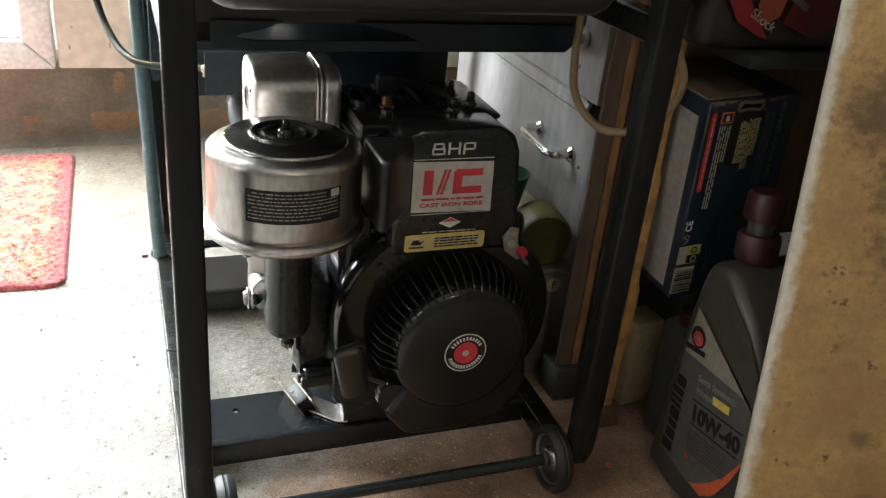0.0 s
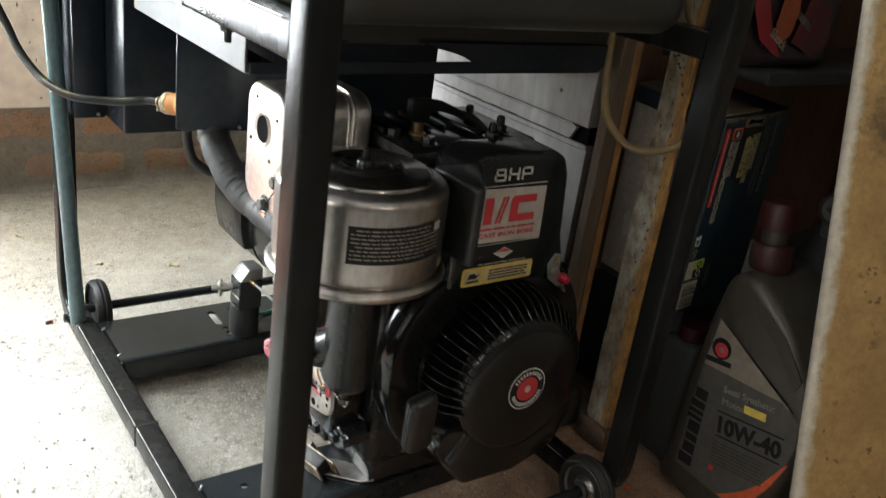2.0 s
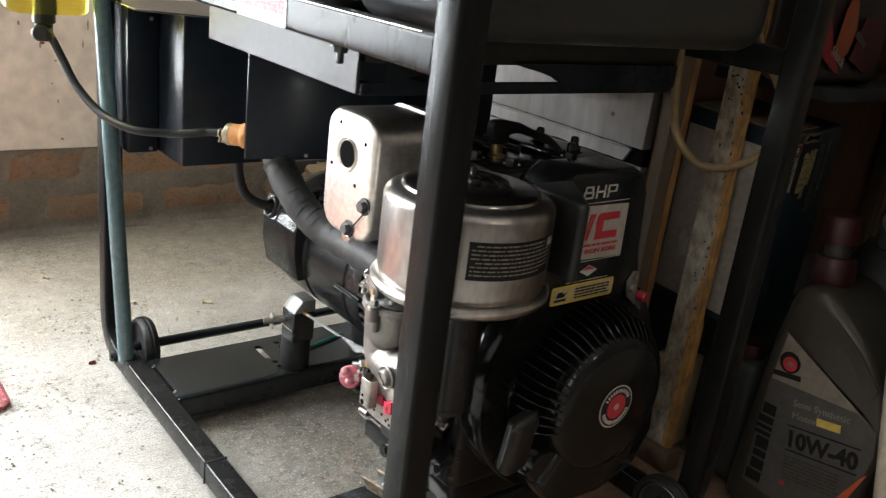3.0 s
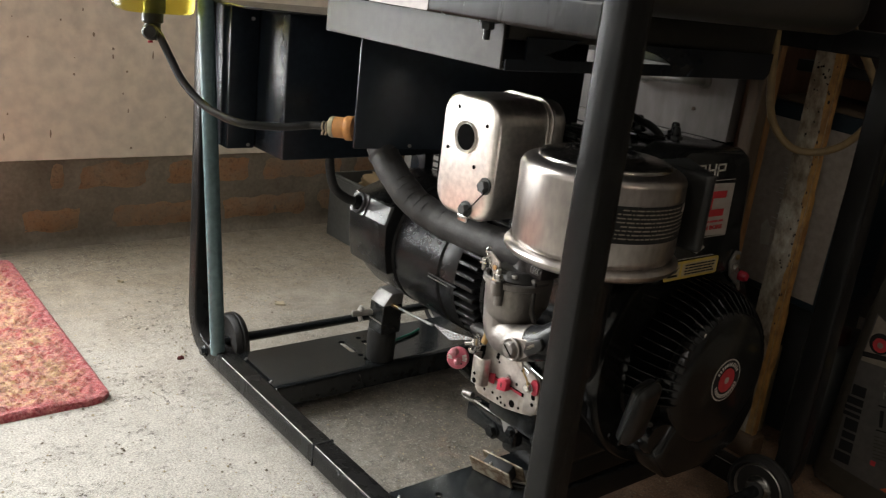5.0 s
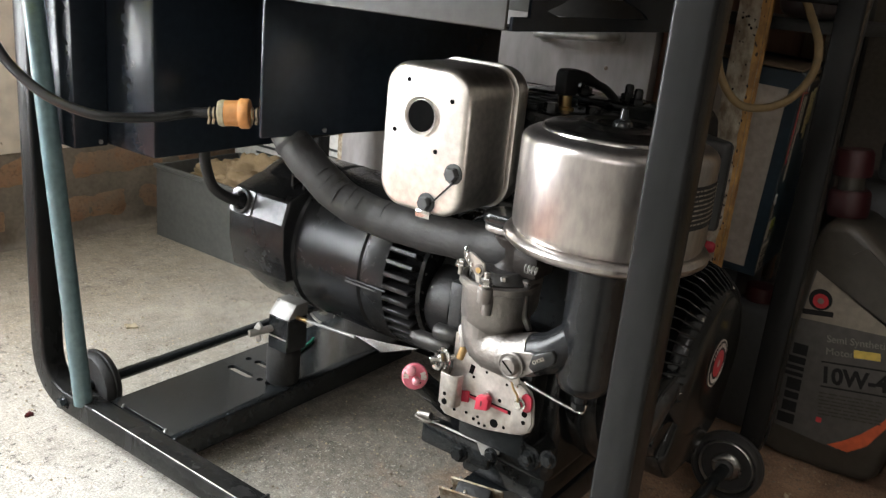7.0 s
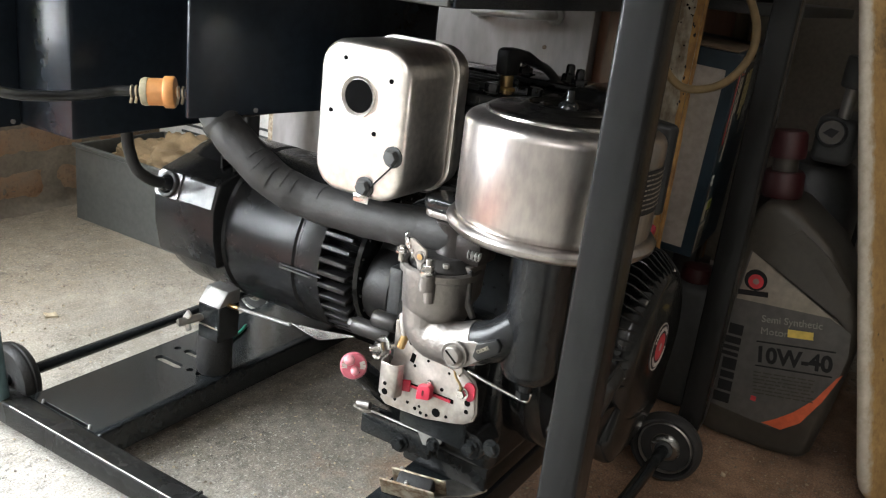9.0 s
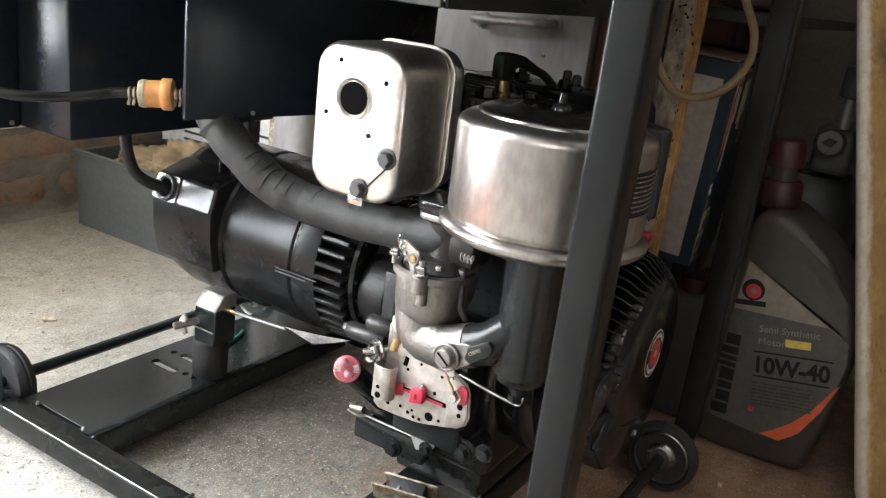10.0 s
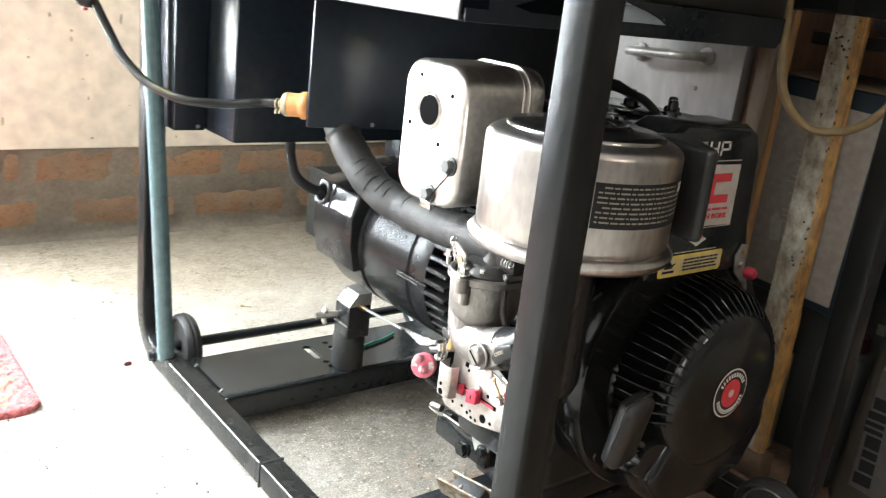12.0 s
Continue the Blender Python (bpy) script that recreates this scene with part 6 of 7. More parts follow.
part("foot_clip", pipe([(0.160, 0.872, 0.106), (0.163, 0.862, 0.103), (0.172, 0.852, 0.103)], 0.0025, 8), CHROME, foot)

# sprung clip with a rubber block on the front plate
ck = part("mount_clip", prism([(0.0, 0.018), (0.010, 0.0), (0.046, 0.0), (0.056, 0.006), (0.056, 0.0085), (0.045, 0.0025), (0.011, 0.0025), (0.002, 0.0195)],
                                           lambda u, v: V((0.146 + u, 0.800 - u * 1.0, 0.0412 + v)), (0.019, 0.019, 0), 0.0005, 1), ZINC, gen, "bent steel anti-vibration bracket")
for du, h in ((0.0, 0.024), (0.020, 0.026)):
    part("clip_plate", box((-0.0011, -0.026, 0), (0.0011, 0.026, h), 0.0006, 1, Matrix.Translation((0.152 + du, 0.800 - 0.002, 0.0415)) @ Matrix.Rotation(radians(14), 4, "Z") @ Matrix.Rotation(radians(-28), 4, "Y")), RUST, ck, "steel clip plate")
part("clip_rubber", box((-0.010, -0.017, 0.002), (0.0085, 0.017, 0.022), 0.003, 2, Matrix.Translation((0.1635, 0.797, 0.0415)) @ Matrix.Rotation(radians(14), 4, "Z") @ Matrix.Rotation(radians(-28), 4, "Y")), RUBBER, ck, "black rubber block")


# ---------------------------------------------------------------- mat, litter
def red_mat():
    """A pile mat: a fine sheet of uneven tufts with a low bound rim."""
    nx, ny, w, h, cx, cy, r = 260, 190, 0.75, 0.545, -0.49, 1.475, 0.03
    bm = bmesh.new()
    grid = []
    for j in range(ny + 1):
        row = []
        for i in range(nx + 1):
            u, v = (i / nx - 0.5) * w, (j / ny - 0.5) * h
            ex, ey = max(abs(u) - (w / 2 - r), 0), max(abs(v) - (h / 2 - r), 0)
            k = math.hypot(ex, ey)
            if ex and ey and k > r:
                u -= math.copysign(ex - ex * r / k, u)
                v -= math.copysign(ey - ey * r / k, v)
            rim = min(w / 2 - abs((i / nx - 0.5) * w), h / 2 - abs((j / ny - 0.5) * h))
            z = 0.0 if rim < 1e-6 else 0.008 * min(1, rim / 0.006) ** 0.5 + (0.0055 * noise.noise(V((u * 130, v * 130, 0))) + 0.0035 * noise.noise(V((u * 28, v * 28, 3)))) * min(1, rim / 0.02)
            row.append(bm.verts.new((cx + u, cy + v, max(z, 0.0))))
        grid.append(row)
    for a, b in zip(grid, grid[1:]):
        for i in range(nx):
            bm.faces.new((a[i], a[i + 1], b[i + 1], b[i]))
    return solid("door_mat", bm, PILE, "worn red and orange pile doormat on the concrete", "mat", smooth=80)


red_mat()


def scrap(name, x, y, r, material, label, category, seed):
    rg = random.Random(seed)
    bm = bmesh.new()
    n = 9
    pts = [(x + r * rg.uniform(0.35, 1) * math.cos(2 * math.pi * i / n), y + r * rg.uniform(0.35, 1) * math.sin(2 * math.pi * i / n)) for i in range(n)]
    lo = [bm.verts.new((px, py, 0.0)) for px, py in pts]
    hi = [bm.verts.new((px, py, rg.uniform(0.001, 0.005))) for px, py in pts]
    c = bm.verts.new((x, y, 0.004))
    bm.faces.new(lo)
    for i in range(n):
        j = (i + 1) % n
        bm.faces.new((lo[i], lo[j], hi[j], hi[i]))
        bm.faces.new((hi[i], hi[j], c))
    return solid(name, bm, material, label, category, "litter on the floor", smooth=0)


STRAW = mat("dry_leaf", (0.42, 0.35, 0.24), 0.8, bump=0.2)
scrap("leaf_scrap", 0.222, 1.416, 0.013, STRAW, "small dry leaf scrap on the concrete", "scrap", 1)
scrap("leaf_scrap", 0.112, 1.455, 0.006, STRAW, "tiny pale crumb on the concrete", "scrap", 2)
scrap("red_scrap", 0.0, 1.284, 0.006, DARKRED, "tiny red plastic scrap on the concrete", "scrap", 3)
scrap("leaf_scrap", 0.02, 1.60, 0.006, STRAW, "tiny pale crumb on the concrete", "scrap", 4)
scrap("leaf_scrap", 0.15, 0.66, 0.004, STRAW, "tiny pale crumb on the concrete", "scrap", 5)
scrap("leaf_scrap", 0.505, 0.652, 0.005, ORANGE, "tiny orange scrap on the dirty concrete", "scrap", 6)
scrap("leaf_scrap", 0.47, 0.585, 0.004, STRAW, "tiny pale crumb on the concrete", "scrap", 7)


def grains(name, count, lo, hi, material, label, seed):
    """Loose grit: small uneven eight-sided grains, thicker where the machine stands."""
    rg = random.Random(seed)
    vs, fs = [], []
    while len(vs) < count * 6:
        x, y = rg.uniform(-0.35, 0.56), rg.uniform(0.40, 1.78)
        if noise.noise(V((x * 9, y * 9, seed))) < rg.uniform(-0.45, 0.45) or (x < 0.0 and rg.random() < 0.55):
            continue
        r, n = lo + (hi - lo) * rg.random() ** 3, len(vs)
        a = rg.uniform(0, 6.3)
        c, k = math.cos(a), math.sin(a)
        for dx, dy, dz in ((1, 0, 0), (0, 1, 0), (-1, 0, 0), (0, -1, 0), (0, 0, 1), (0, 0, -0.5)):
            q = r * rg.uniform(0.6, 1.3)
            vs.append((x + q * (dx * c - dy * k), y + q * (dx * k + dy * c), 0.0003 + q * dz * 0.8 + r * 0.3))
        for p, q in ((0, 1), (1, 2), (2, 3), (3, 0)):
            fs += [(n + p, n + q, n + 4), (n + q, n + p, n + 5)]
    me = bpy.data.meshes.new(name)
    me.from_pydata(vs, [], fs)
    me.materials.append(material)
    return tagged(new(name, me), label, "grit", kind="stuff")


grains("pale_grit", 5200, 0.0005, 0.0021, STRAW, "fine pale sand and grit scattered over the concrete", 21)
grains("dark_grit", 4200, 0.0005, 0.0022, MORTAR, "fine dark grit and crumbs scattered over the concrete", 22)


# ---------------------------------------------------------------- bench with drawers, behind the generator
def drawer_handle(parent, y0, y1, z0, z1, x=0.5205, metal=CHROME):
    a, b = V((x, y0, z0)), V((x, y1, z1))
    h = part("drawer_handle", sweep(fillet([a, a + V((-0.030, 0, 0)), b + V((-0.030, 0, 0)), b], 0.016, 7), circle(0.0055, 14)), metal, parent, "chrome bow handle")
    for p in (a, b):
        part("handle_foot", lathe([(0, 0), (0.0105, 0), (0.0105, 0.003), (0.007, 0.006), (0, 0.006)], p, (-1, 0, 0), 20), metal, h)
    return h


def bench():
    b = thing("work_bench", (0.78, 1.08, 0), "grey metal bench with two drawers on rusty angle legs", "bench")
    part("carcass", box((0.545, 0.842, 0.205), (1.10, 1.318, 0.80), 0.003), DRAWER, b)
    part("kick_panel", box((0.552, 0.846, 0.0), (0.566, 1.312, 0.204), 0.001, 1), BROWN, b, "dark stained panel under the drawers")
    part("bench_top", box((0.53, 0.815, 0.80), (1.14, 1.33, 0.835), 0.004), BROWN, b)
    part("end_board", box((0.530, 0.824, 0.205), (1.10, 0.8405, 0.80), 0.002), REDBROWN, b, "reddish brown stained end board")
    lo = part("drawer_front", box((0.5215, 0.842, 0.212), (0.5445, 1.316, 0.3600), 0.002), DRAWER, b, "grey painted drawer front")
    part("drawer_lip", box((0.5200, 0.842, 0.3602), (0.5445, 1.316, 0.3664), 0.0006, 1), DRAWER, lo, "bare bright top edge")
    up = part("drawer_front", box((0.5165, 0.842, 0.3885), (0.5445, 1.316, 0.560), 0.002), DRAWER, b, "grey painted drawer front with streaks")
    # black filler paints the dark of the gap
    part("drawer_gap", box((0.5225, 0.843, 0.3666), (0.5446, 1.315, 0.3884)), VOID, b, "black filler painting the dark of the drawer gap")
    rg = random.Random(12)
    edge = [(1.315 - k * 0.0117, 0.3693 + rg.uniform(-0.0006, 0.0007)) for k in range(39)]
    strip = prism(edge + [(0.861, 0.3850), (1.315, 0.3850)], lambda u, v: V((0.5172, u, v)), (0.02, 0, 0), 0)
    st = part("drawer_rail", strip, DRAWER, b, "rough scuffed strip along the drawer bottom")
    part("rail_edge", prism([(1.315, 0.3856)] + [(1.30 - k * 0.0117, 0.3878 + rg.uniform(-0.0010, 0.0003)) for k in range(38)] + [(0.865, 0.3856)], lambda u, v: V((0.5178, u, v)), (0.019, 0, 0), 0), DRAWER, st)
    drawer_handle(lo, 0.985, 0.890, 0.312, 0.309)
    drawer_handle(up, 0.985, 0.889, 0.452, 0.4575, 0.5155, TIN)
    for y, z in ((0.898, 0.421), (0.868, 0.300)):
        part("drawer_screw", lathe([(0, 0), (0.0026, 0), (0.0026, 0.001), (0.0015, 0.0015), (0, 0.0015)], (0.5165 if z > 0.39 else 0.5215, y, z), (-1, 0, 0), 14), BROWN, up)

    def leg(x, y, name="leg"):
        bm = prism([(0, 0), (0.003, 0), (0.003, 0.024), (0.027, 0.024), (0.027, 0.027), (0, 0.027)], lambda u, v: V((x + u, y + v, 0.05)), (0, 0, 0.75), 0)
        lg = part(name, bm, OLDWOOD if y < 0.9 else RUST, b, "rusty angle-iron leg")
        if y < 0.9:
            part("leg_edge", box((x + 0.0035, y - 0.0026, 0.05), (x + 0.0145, y - 0.0002, 0.80), 0.0005, 1), RUSTEDGE, lg, "rusted orange leg edge")
            part("leg_board", box((x - 0.017, y - 0.0020, 0.05), (x + 0.0030, y + 0.004, 0.80), 0.001, 1), GREYWOOD, lg, "greyed wooden strip beside the leg")
        part("leg_block", box((x - 0.020, y - 0.012, 0.0), (x + 0.034, y + 0.034, 0.0495), 0.003, 2), DARK, lg, "dark block under the leg")
        return lg
    leg(0.513, 0.796)
    leg(1.08, 0.796)
    leg(0.546, 1.319)
    leg(1.08, 1.319)
    return b


bench()


BARE = ((0.0, 0.7350), (0.20, 0.7345), (0.30, 0.7330), (0.40, 0.7352), (0.47, 0.7360), (1.1, 0.7350))      # height, and where the yellow paint of the shelf leg ends


def shelf_unit():
    s = thing("shelf_unit", (0.85, 0.75, 0), "dark shelf standing on slotted rusty angle legs", "shelf")

    f = part("leg", box((0.5340, 0.7280, 0.0312), (0.5364, 0.7610, 1.0), 0.0006, 1), PITTED, s, "pitted grey angle-iron leg")
    # the yellow flange is chewed along its edge and a little wider low down
    rg = random.Random(31)
    rim = []
    z = 0.0312
    while z < 1.0:
        rim.append(((0.5400 if z > 0.35 else 0.5440) + rg.uniform(-0.0006, 0.0004) + (0.0040 if 0.125 < z < 0.20 else 0.0), z))
        z += 0.012
    e = prism([(0.5342, 0.0312)] + rim + [(0.5342, 1.0)], lambda u, v: V((u, 0.7252, v)), (0, 0.0026, 0), 0)
    part("leg_edge", e, OCHRE, f, "chipped yellow paint on the leg edge")
    paint, z = [], 0.0315
    for k in range(81):
        for (z0, y0), (z1, y1) in zip(BARE, BARE[1:]):
            if z0 <= z <= z1:
                paint.append((y0 + (y1 - y0) * (z - z0) / (z1 - z0) + rg.uniform(-0.0014, 0.0014), z))
                break
        z += 0.012
    for k in range(26):
        cy, cz = 0.7345 + rg.uniform(-0.004, 0.0012), rg.uniform(0.18, 0.53)
        part("paint_chip", prism([(cy + rg.uniform(0.6, 1.0) * r * math.cos(a), cz + rg.uniform(1.2, 2.4) * r * math.sin(a)) for r in (rg.uniform(0.0006, 0.0013),) for a in [q * 0.9 for q in range(7)]],
                                 lambda u, v: V((0.5332, u, v)), (0.0003, 0, 0), 0), SOOT, f)
    part("paint_layer", prism([(0.7281, 0.0315)] + paint + [(0.7281, paint[-1][1])], lambda u, v: V((0.5334, u, v)), (0.0005, 0, 0), 0), OCHRE, f, "flaking yellow paint on the leg")
    for _ in range(30):
        py, pz = rg.uniform(0.732, 0.756), rg.choice((rg.gauss(0.487, 0.012), rg.uniform(0.25, 0.53)))
        part("rust_pit", lathe([(0, 0.0003), (rg.uniform(0.0006, 0.0016), 0.0003)], (0.5338, py, pz), (-1, 0, 0), 7), VOID, f)
    for x, y in ((1.10, 0.735), (1.10, 0.56)):
        part("leg", box((x, y, 0), (x + 0.027, y + 0.027, 1.0)), DARK, s)
    part("shelf_board", box((0.566, 0.655, 0.486), (1.13, 0.80, 0.500), 0.002), ENGINE_MATT, s, "blackened shelf board")
    part("shelf_board", box((0.60, 0.60, 0.95), (1.13, 0.80, 0.968), 0.002), BROWN, s)
    return s


shelf_unit()

tile = box((0.526, 0.718, 0.0), (0.554, 0.765, 0.031), 0.003, 2)
solid("clay_tile", tile, CLAY, "brown clay tile under the rusty shelf leg", "tile")

# tan cable looped in front of the shelf leg
loop = [(0.430, 0.752, 0.62), (0.424, 0.748, 0.54), (0.4185, 0.738, 0.475), (0.4205, 0.728, 0.439), (0.4375, 0.712, 0.4145), (0.452, 0.690, 0.4125), (0.470, 0.671, 0.424), (0.490, 0.660, 0.449), (0.497, 0.662, 0.478), (0.485, 0.675, 0.510), (0.465, 0.690, 0.545), (0.455, 0.70, 0.60)]
solid("hanging_cable", pipe(loop, 0.0042, 12), CABLE, "tan cable hanging in a loop beside the leg", "cable")


# ---------------------------------------------------------------- tool box carton
def carton():
    E0, E1 = V((0.565, 0.693, 0.204)), V((0.5492, 0.680, 0.4447))
    up = (E1 - E0).normalized()
    across = V((1, 0.03, 0))
    across = (across - up * across.dot(up)).normalized()
    back = up.cross(across).normalized() * -1
    if back.y < 0:
        back = -back
    hgt, wid, dep = (E1 - E0).length, 0.118, 0.126
    c = thing("tool_carton", E0, "dark blue bench grinder carton with a grey end, leaning", "carton")
    m = Matrix((across, back, up)).transposed().to_4x4()
    m.translation = E0
    part("body", box((0.0015, 0.0, 0.0), (wid, dep, hgt), 0.0015, 1, m), BOXBLUE, c)
    part("end_panel", box((0.0, 0.014, 0.010), (0.0012, dep - 0.002, hgt - 0.020), 0, 1, m), LID, c, "plain grey card end")
    rg = random.Random(17)
    for k in range(13):
        y, z = 0.083 + rg.uniform(-0.004, 0.004), 0.085 + k * 0.0065
        part("scratch", box((-0.0004, y, z), (0.0, y + rg.uniform(0.003, 0.010), z + 0.0011), 0, 1, m), SCUFF, c)
    part("tape_scrap", prism([(0.088, 0.062), (0.100, 0.060), (0.104, 0.085), (0.098, 0.094), (0.090, 0.084)], lambda u, v: m @ V((-0.0004, u, v)), m.to_3x3() @ V((0.0003, 0, 0)), 0), SCUFF, c, "torn scrap of pale tape")
    part("top_flap", box((0.0, 0.004, hgt + 0.0005), (0.07, dep, hgt + 0.0025), 0.0006, 1, m), CARD, c, "worn brown cardboard flap")
    f = frame_of(E0 - back * 0.0004, across, up)

    def at(x, z, dz=0.0):
        return f @ Matrix.Translation((x, z, dz))
    part("red_strip", flat(at(0, 0), [(u + 0.0098, v + 0.184) for u, v in round_rect(0.0062, 0.092, 0.003)], 0.0003), REDPRINT, c, "red strip of small print")
    f2 = f @ Matrix.Rotation(radians(90), 4, "Z")
    bars("strip_print", f2 @ Matrix.Translation((0, 0, 0.0005)), 0.144, -0.0106, 0.224, -0.0090, 1, SILVERLAB, c, 4, 0.7)
    bars("small_print", f2, 0.116, -0.0275, 0.214, -0.0185, 3, PALEPRINT, c, 5, 0.42)
    bars("small_print", f2, 0.172, -0.0340, 0.214, -0.0280, 2, PALEPRINT, c, 15, 0.42)
    part("worn_patch", flat(at(0, 0), [(0.0355, 0.170), (0.052, 0.160), (0.066, 0.172), (0.074, 0.226), (0.036, 0.229)], 0.0002), INK, c, "black worn patch")
    bars("yellow_print", f2 @ Matrix.Translation((0, 0, 0.0004)), 0.168, -0.0560, 0.217, -0.0455, 4, YELLOWPRINT, c, 6, 0.62)
    bars("yellow_print", f2 @ Matrix.Translation((0, 0, 0.0004)), 0.160, -0.0640, 0.219, -0.0560, 3, YELLOWPRINT, c, 16, 0.62)
    bars("yellow_print", f2 @ Matrix.Translation((0, 0, 0.0004)), 0.176, -0.0710, 0.219, -0.0640, 3, YELLOWPRINT, c, 26, 0.62)
    bars("faint_print", f2, 0.140, -0.0890, 0.224, -0.0765, 4, LABEL, c, 36, 0.4)
    part("orange_square", flat(at(0.0190, 0.2165), rect(0, 0, 0.0150, 0.0125), 0.0003), ORANGE, c)
    part("square_field", flat(at(0.0205, 0.2180, 0.0005), rect(0, 0, 0.0120, 0.0095), 0.0002), BOXBLUE, c)
    part("square_mark", flat(at(0.0240, 0.2195, 0.0008), [(0, 0), (0.005, 0), (0.004, 0.006), (0.001, 0.006)], 0.0002), SILVERLAB, c)
    writing("label_line", "MINI BENCH GRINDER", 0.0085, f2 @ Matrix.Translation((0.143, -0.1005, 0)), LABEL, c, width=0.092)
    writing("mark", "CE", 0.0115, f2 @ Matrix.Translation((0.0885, -0.0120, 0)), WHITEINK, c)
    part("square_sign", disc(at(0.0085, 0.0815, 0.0003), 0.0030, 0.0040, 0.0, 4), SILVERLAB, c)
    part("cross_sign", flat(at(0.0050, 0.0730, 0.0), [(0, 0), (0.001, 0), (0.0065, 0.0045), (0.0055, 0.0045)], 0.0003), SILVERLAB, c)
    part("white_patch", flat(at(0.0015, 0.0460), rect(0, 0, 0.0285, 0.0235), 0.0003), PALEPRINT, c, "cream printed panel")
    part("green_patch", flat(at(0.0135, 0.0580, 0.0004), rect(0, 0, 0.0165, 0.0110), 0.0003), mat("lime_print", (0.36, 0.42, 0.06), 0.5, bump=0), c)
    part("black_patch", flat(at(0.0135, 0.0470, 0.0004), rect(0, 0, 0.0160, 0.0105), 0.0003), INK, c)
    part("patch_ring", disc(at(0.0215, 0.0635, 0.0009), 0.0026, 0.0042, 0.0), INK, c)
    part("patch_ring", disc(at(0.0225, 0.0522, 0.0009), 0.0026, 0.0042, 0.0), PALEPRINT, c)
    part("bar_code", flat(at(0.0008, 0.0065), rect(0, 0, 0.0265, 0.0350), 0.0003), PALEPRINT, c)
    rg = random.Random(9)
    z = 0.0090
    while z < 0.0385:
        w = rg.choice((0.0006, 0.0006, 0.0011, 0.0018))
        part("code_bar", flat(at(0.0030, z, 0.0004), rect(0, 0, 0.0235, w), 0.0002), INK, c)
        z += w + rg.choice((0.0007, 0.0009, 0.0014))
    bars("faint_print", f2, 0.030, -0.047, 0.060, -0.038, 2, LABEL, c, 41, 0.4)
    part("torn_rim", flat(at(0, 0), [(0.036, 0.2300), (0.041, 0.2275), (0.052, 0.2290), (0.066, 0.2270), (0.0715, 0.2330), (0.0690, 0.2395), (0.055, 0.2385), (0.045, 0.2400), (0.037, 0.2380)], 0.0005), CARD, c, "torn brown card round a hole")
    part("torn_hole", flat(at(0, 0, 0.0006), [(0.0400, 0.2310), (0.052, 0.2322), (0.0655, 0.2305), (0.0670, 0.2355), (0.055, 0.2352), (0.044, 0.2372)], 0.0002), VOID, c)
    for x, z, w, h in ((0.004, 0.2365, 0.016, 0.004), (0.024, 0.2380, 0.010, 0.0028), (0.076, 0.2365, 0.022, 0.004), (0.0016, 0.20, 0.0022, 0.030), (0.0016, 0.13, 0.0018, 0.036), (0.0016, 0.075, 0.0024, 0.018)):
        part("scuffed_edge", flat(at(x, z), [(0, 0.2 * h), (0.35 * w, 0), (0.7 * w, 0.35 * h), (w, 0.1 * h), (0.9 * w, 0.9 * h), (0.5 * w, h), (0.1 * w, 0.8 * h)], 0.0003), CARD, c, "bare card where the print has worn off")
    part("blade_picture", disc(at(0.088, 0.092, 0.0002), 0.0385, 0.0395, 0.0), LABEL, c)
    part("blade_picture", disc(at(0.088, 0.092, 0.0002), 0.0345, 0.0352, 0.0), JUG, c)


carton()


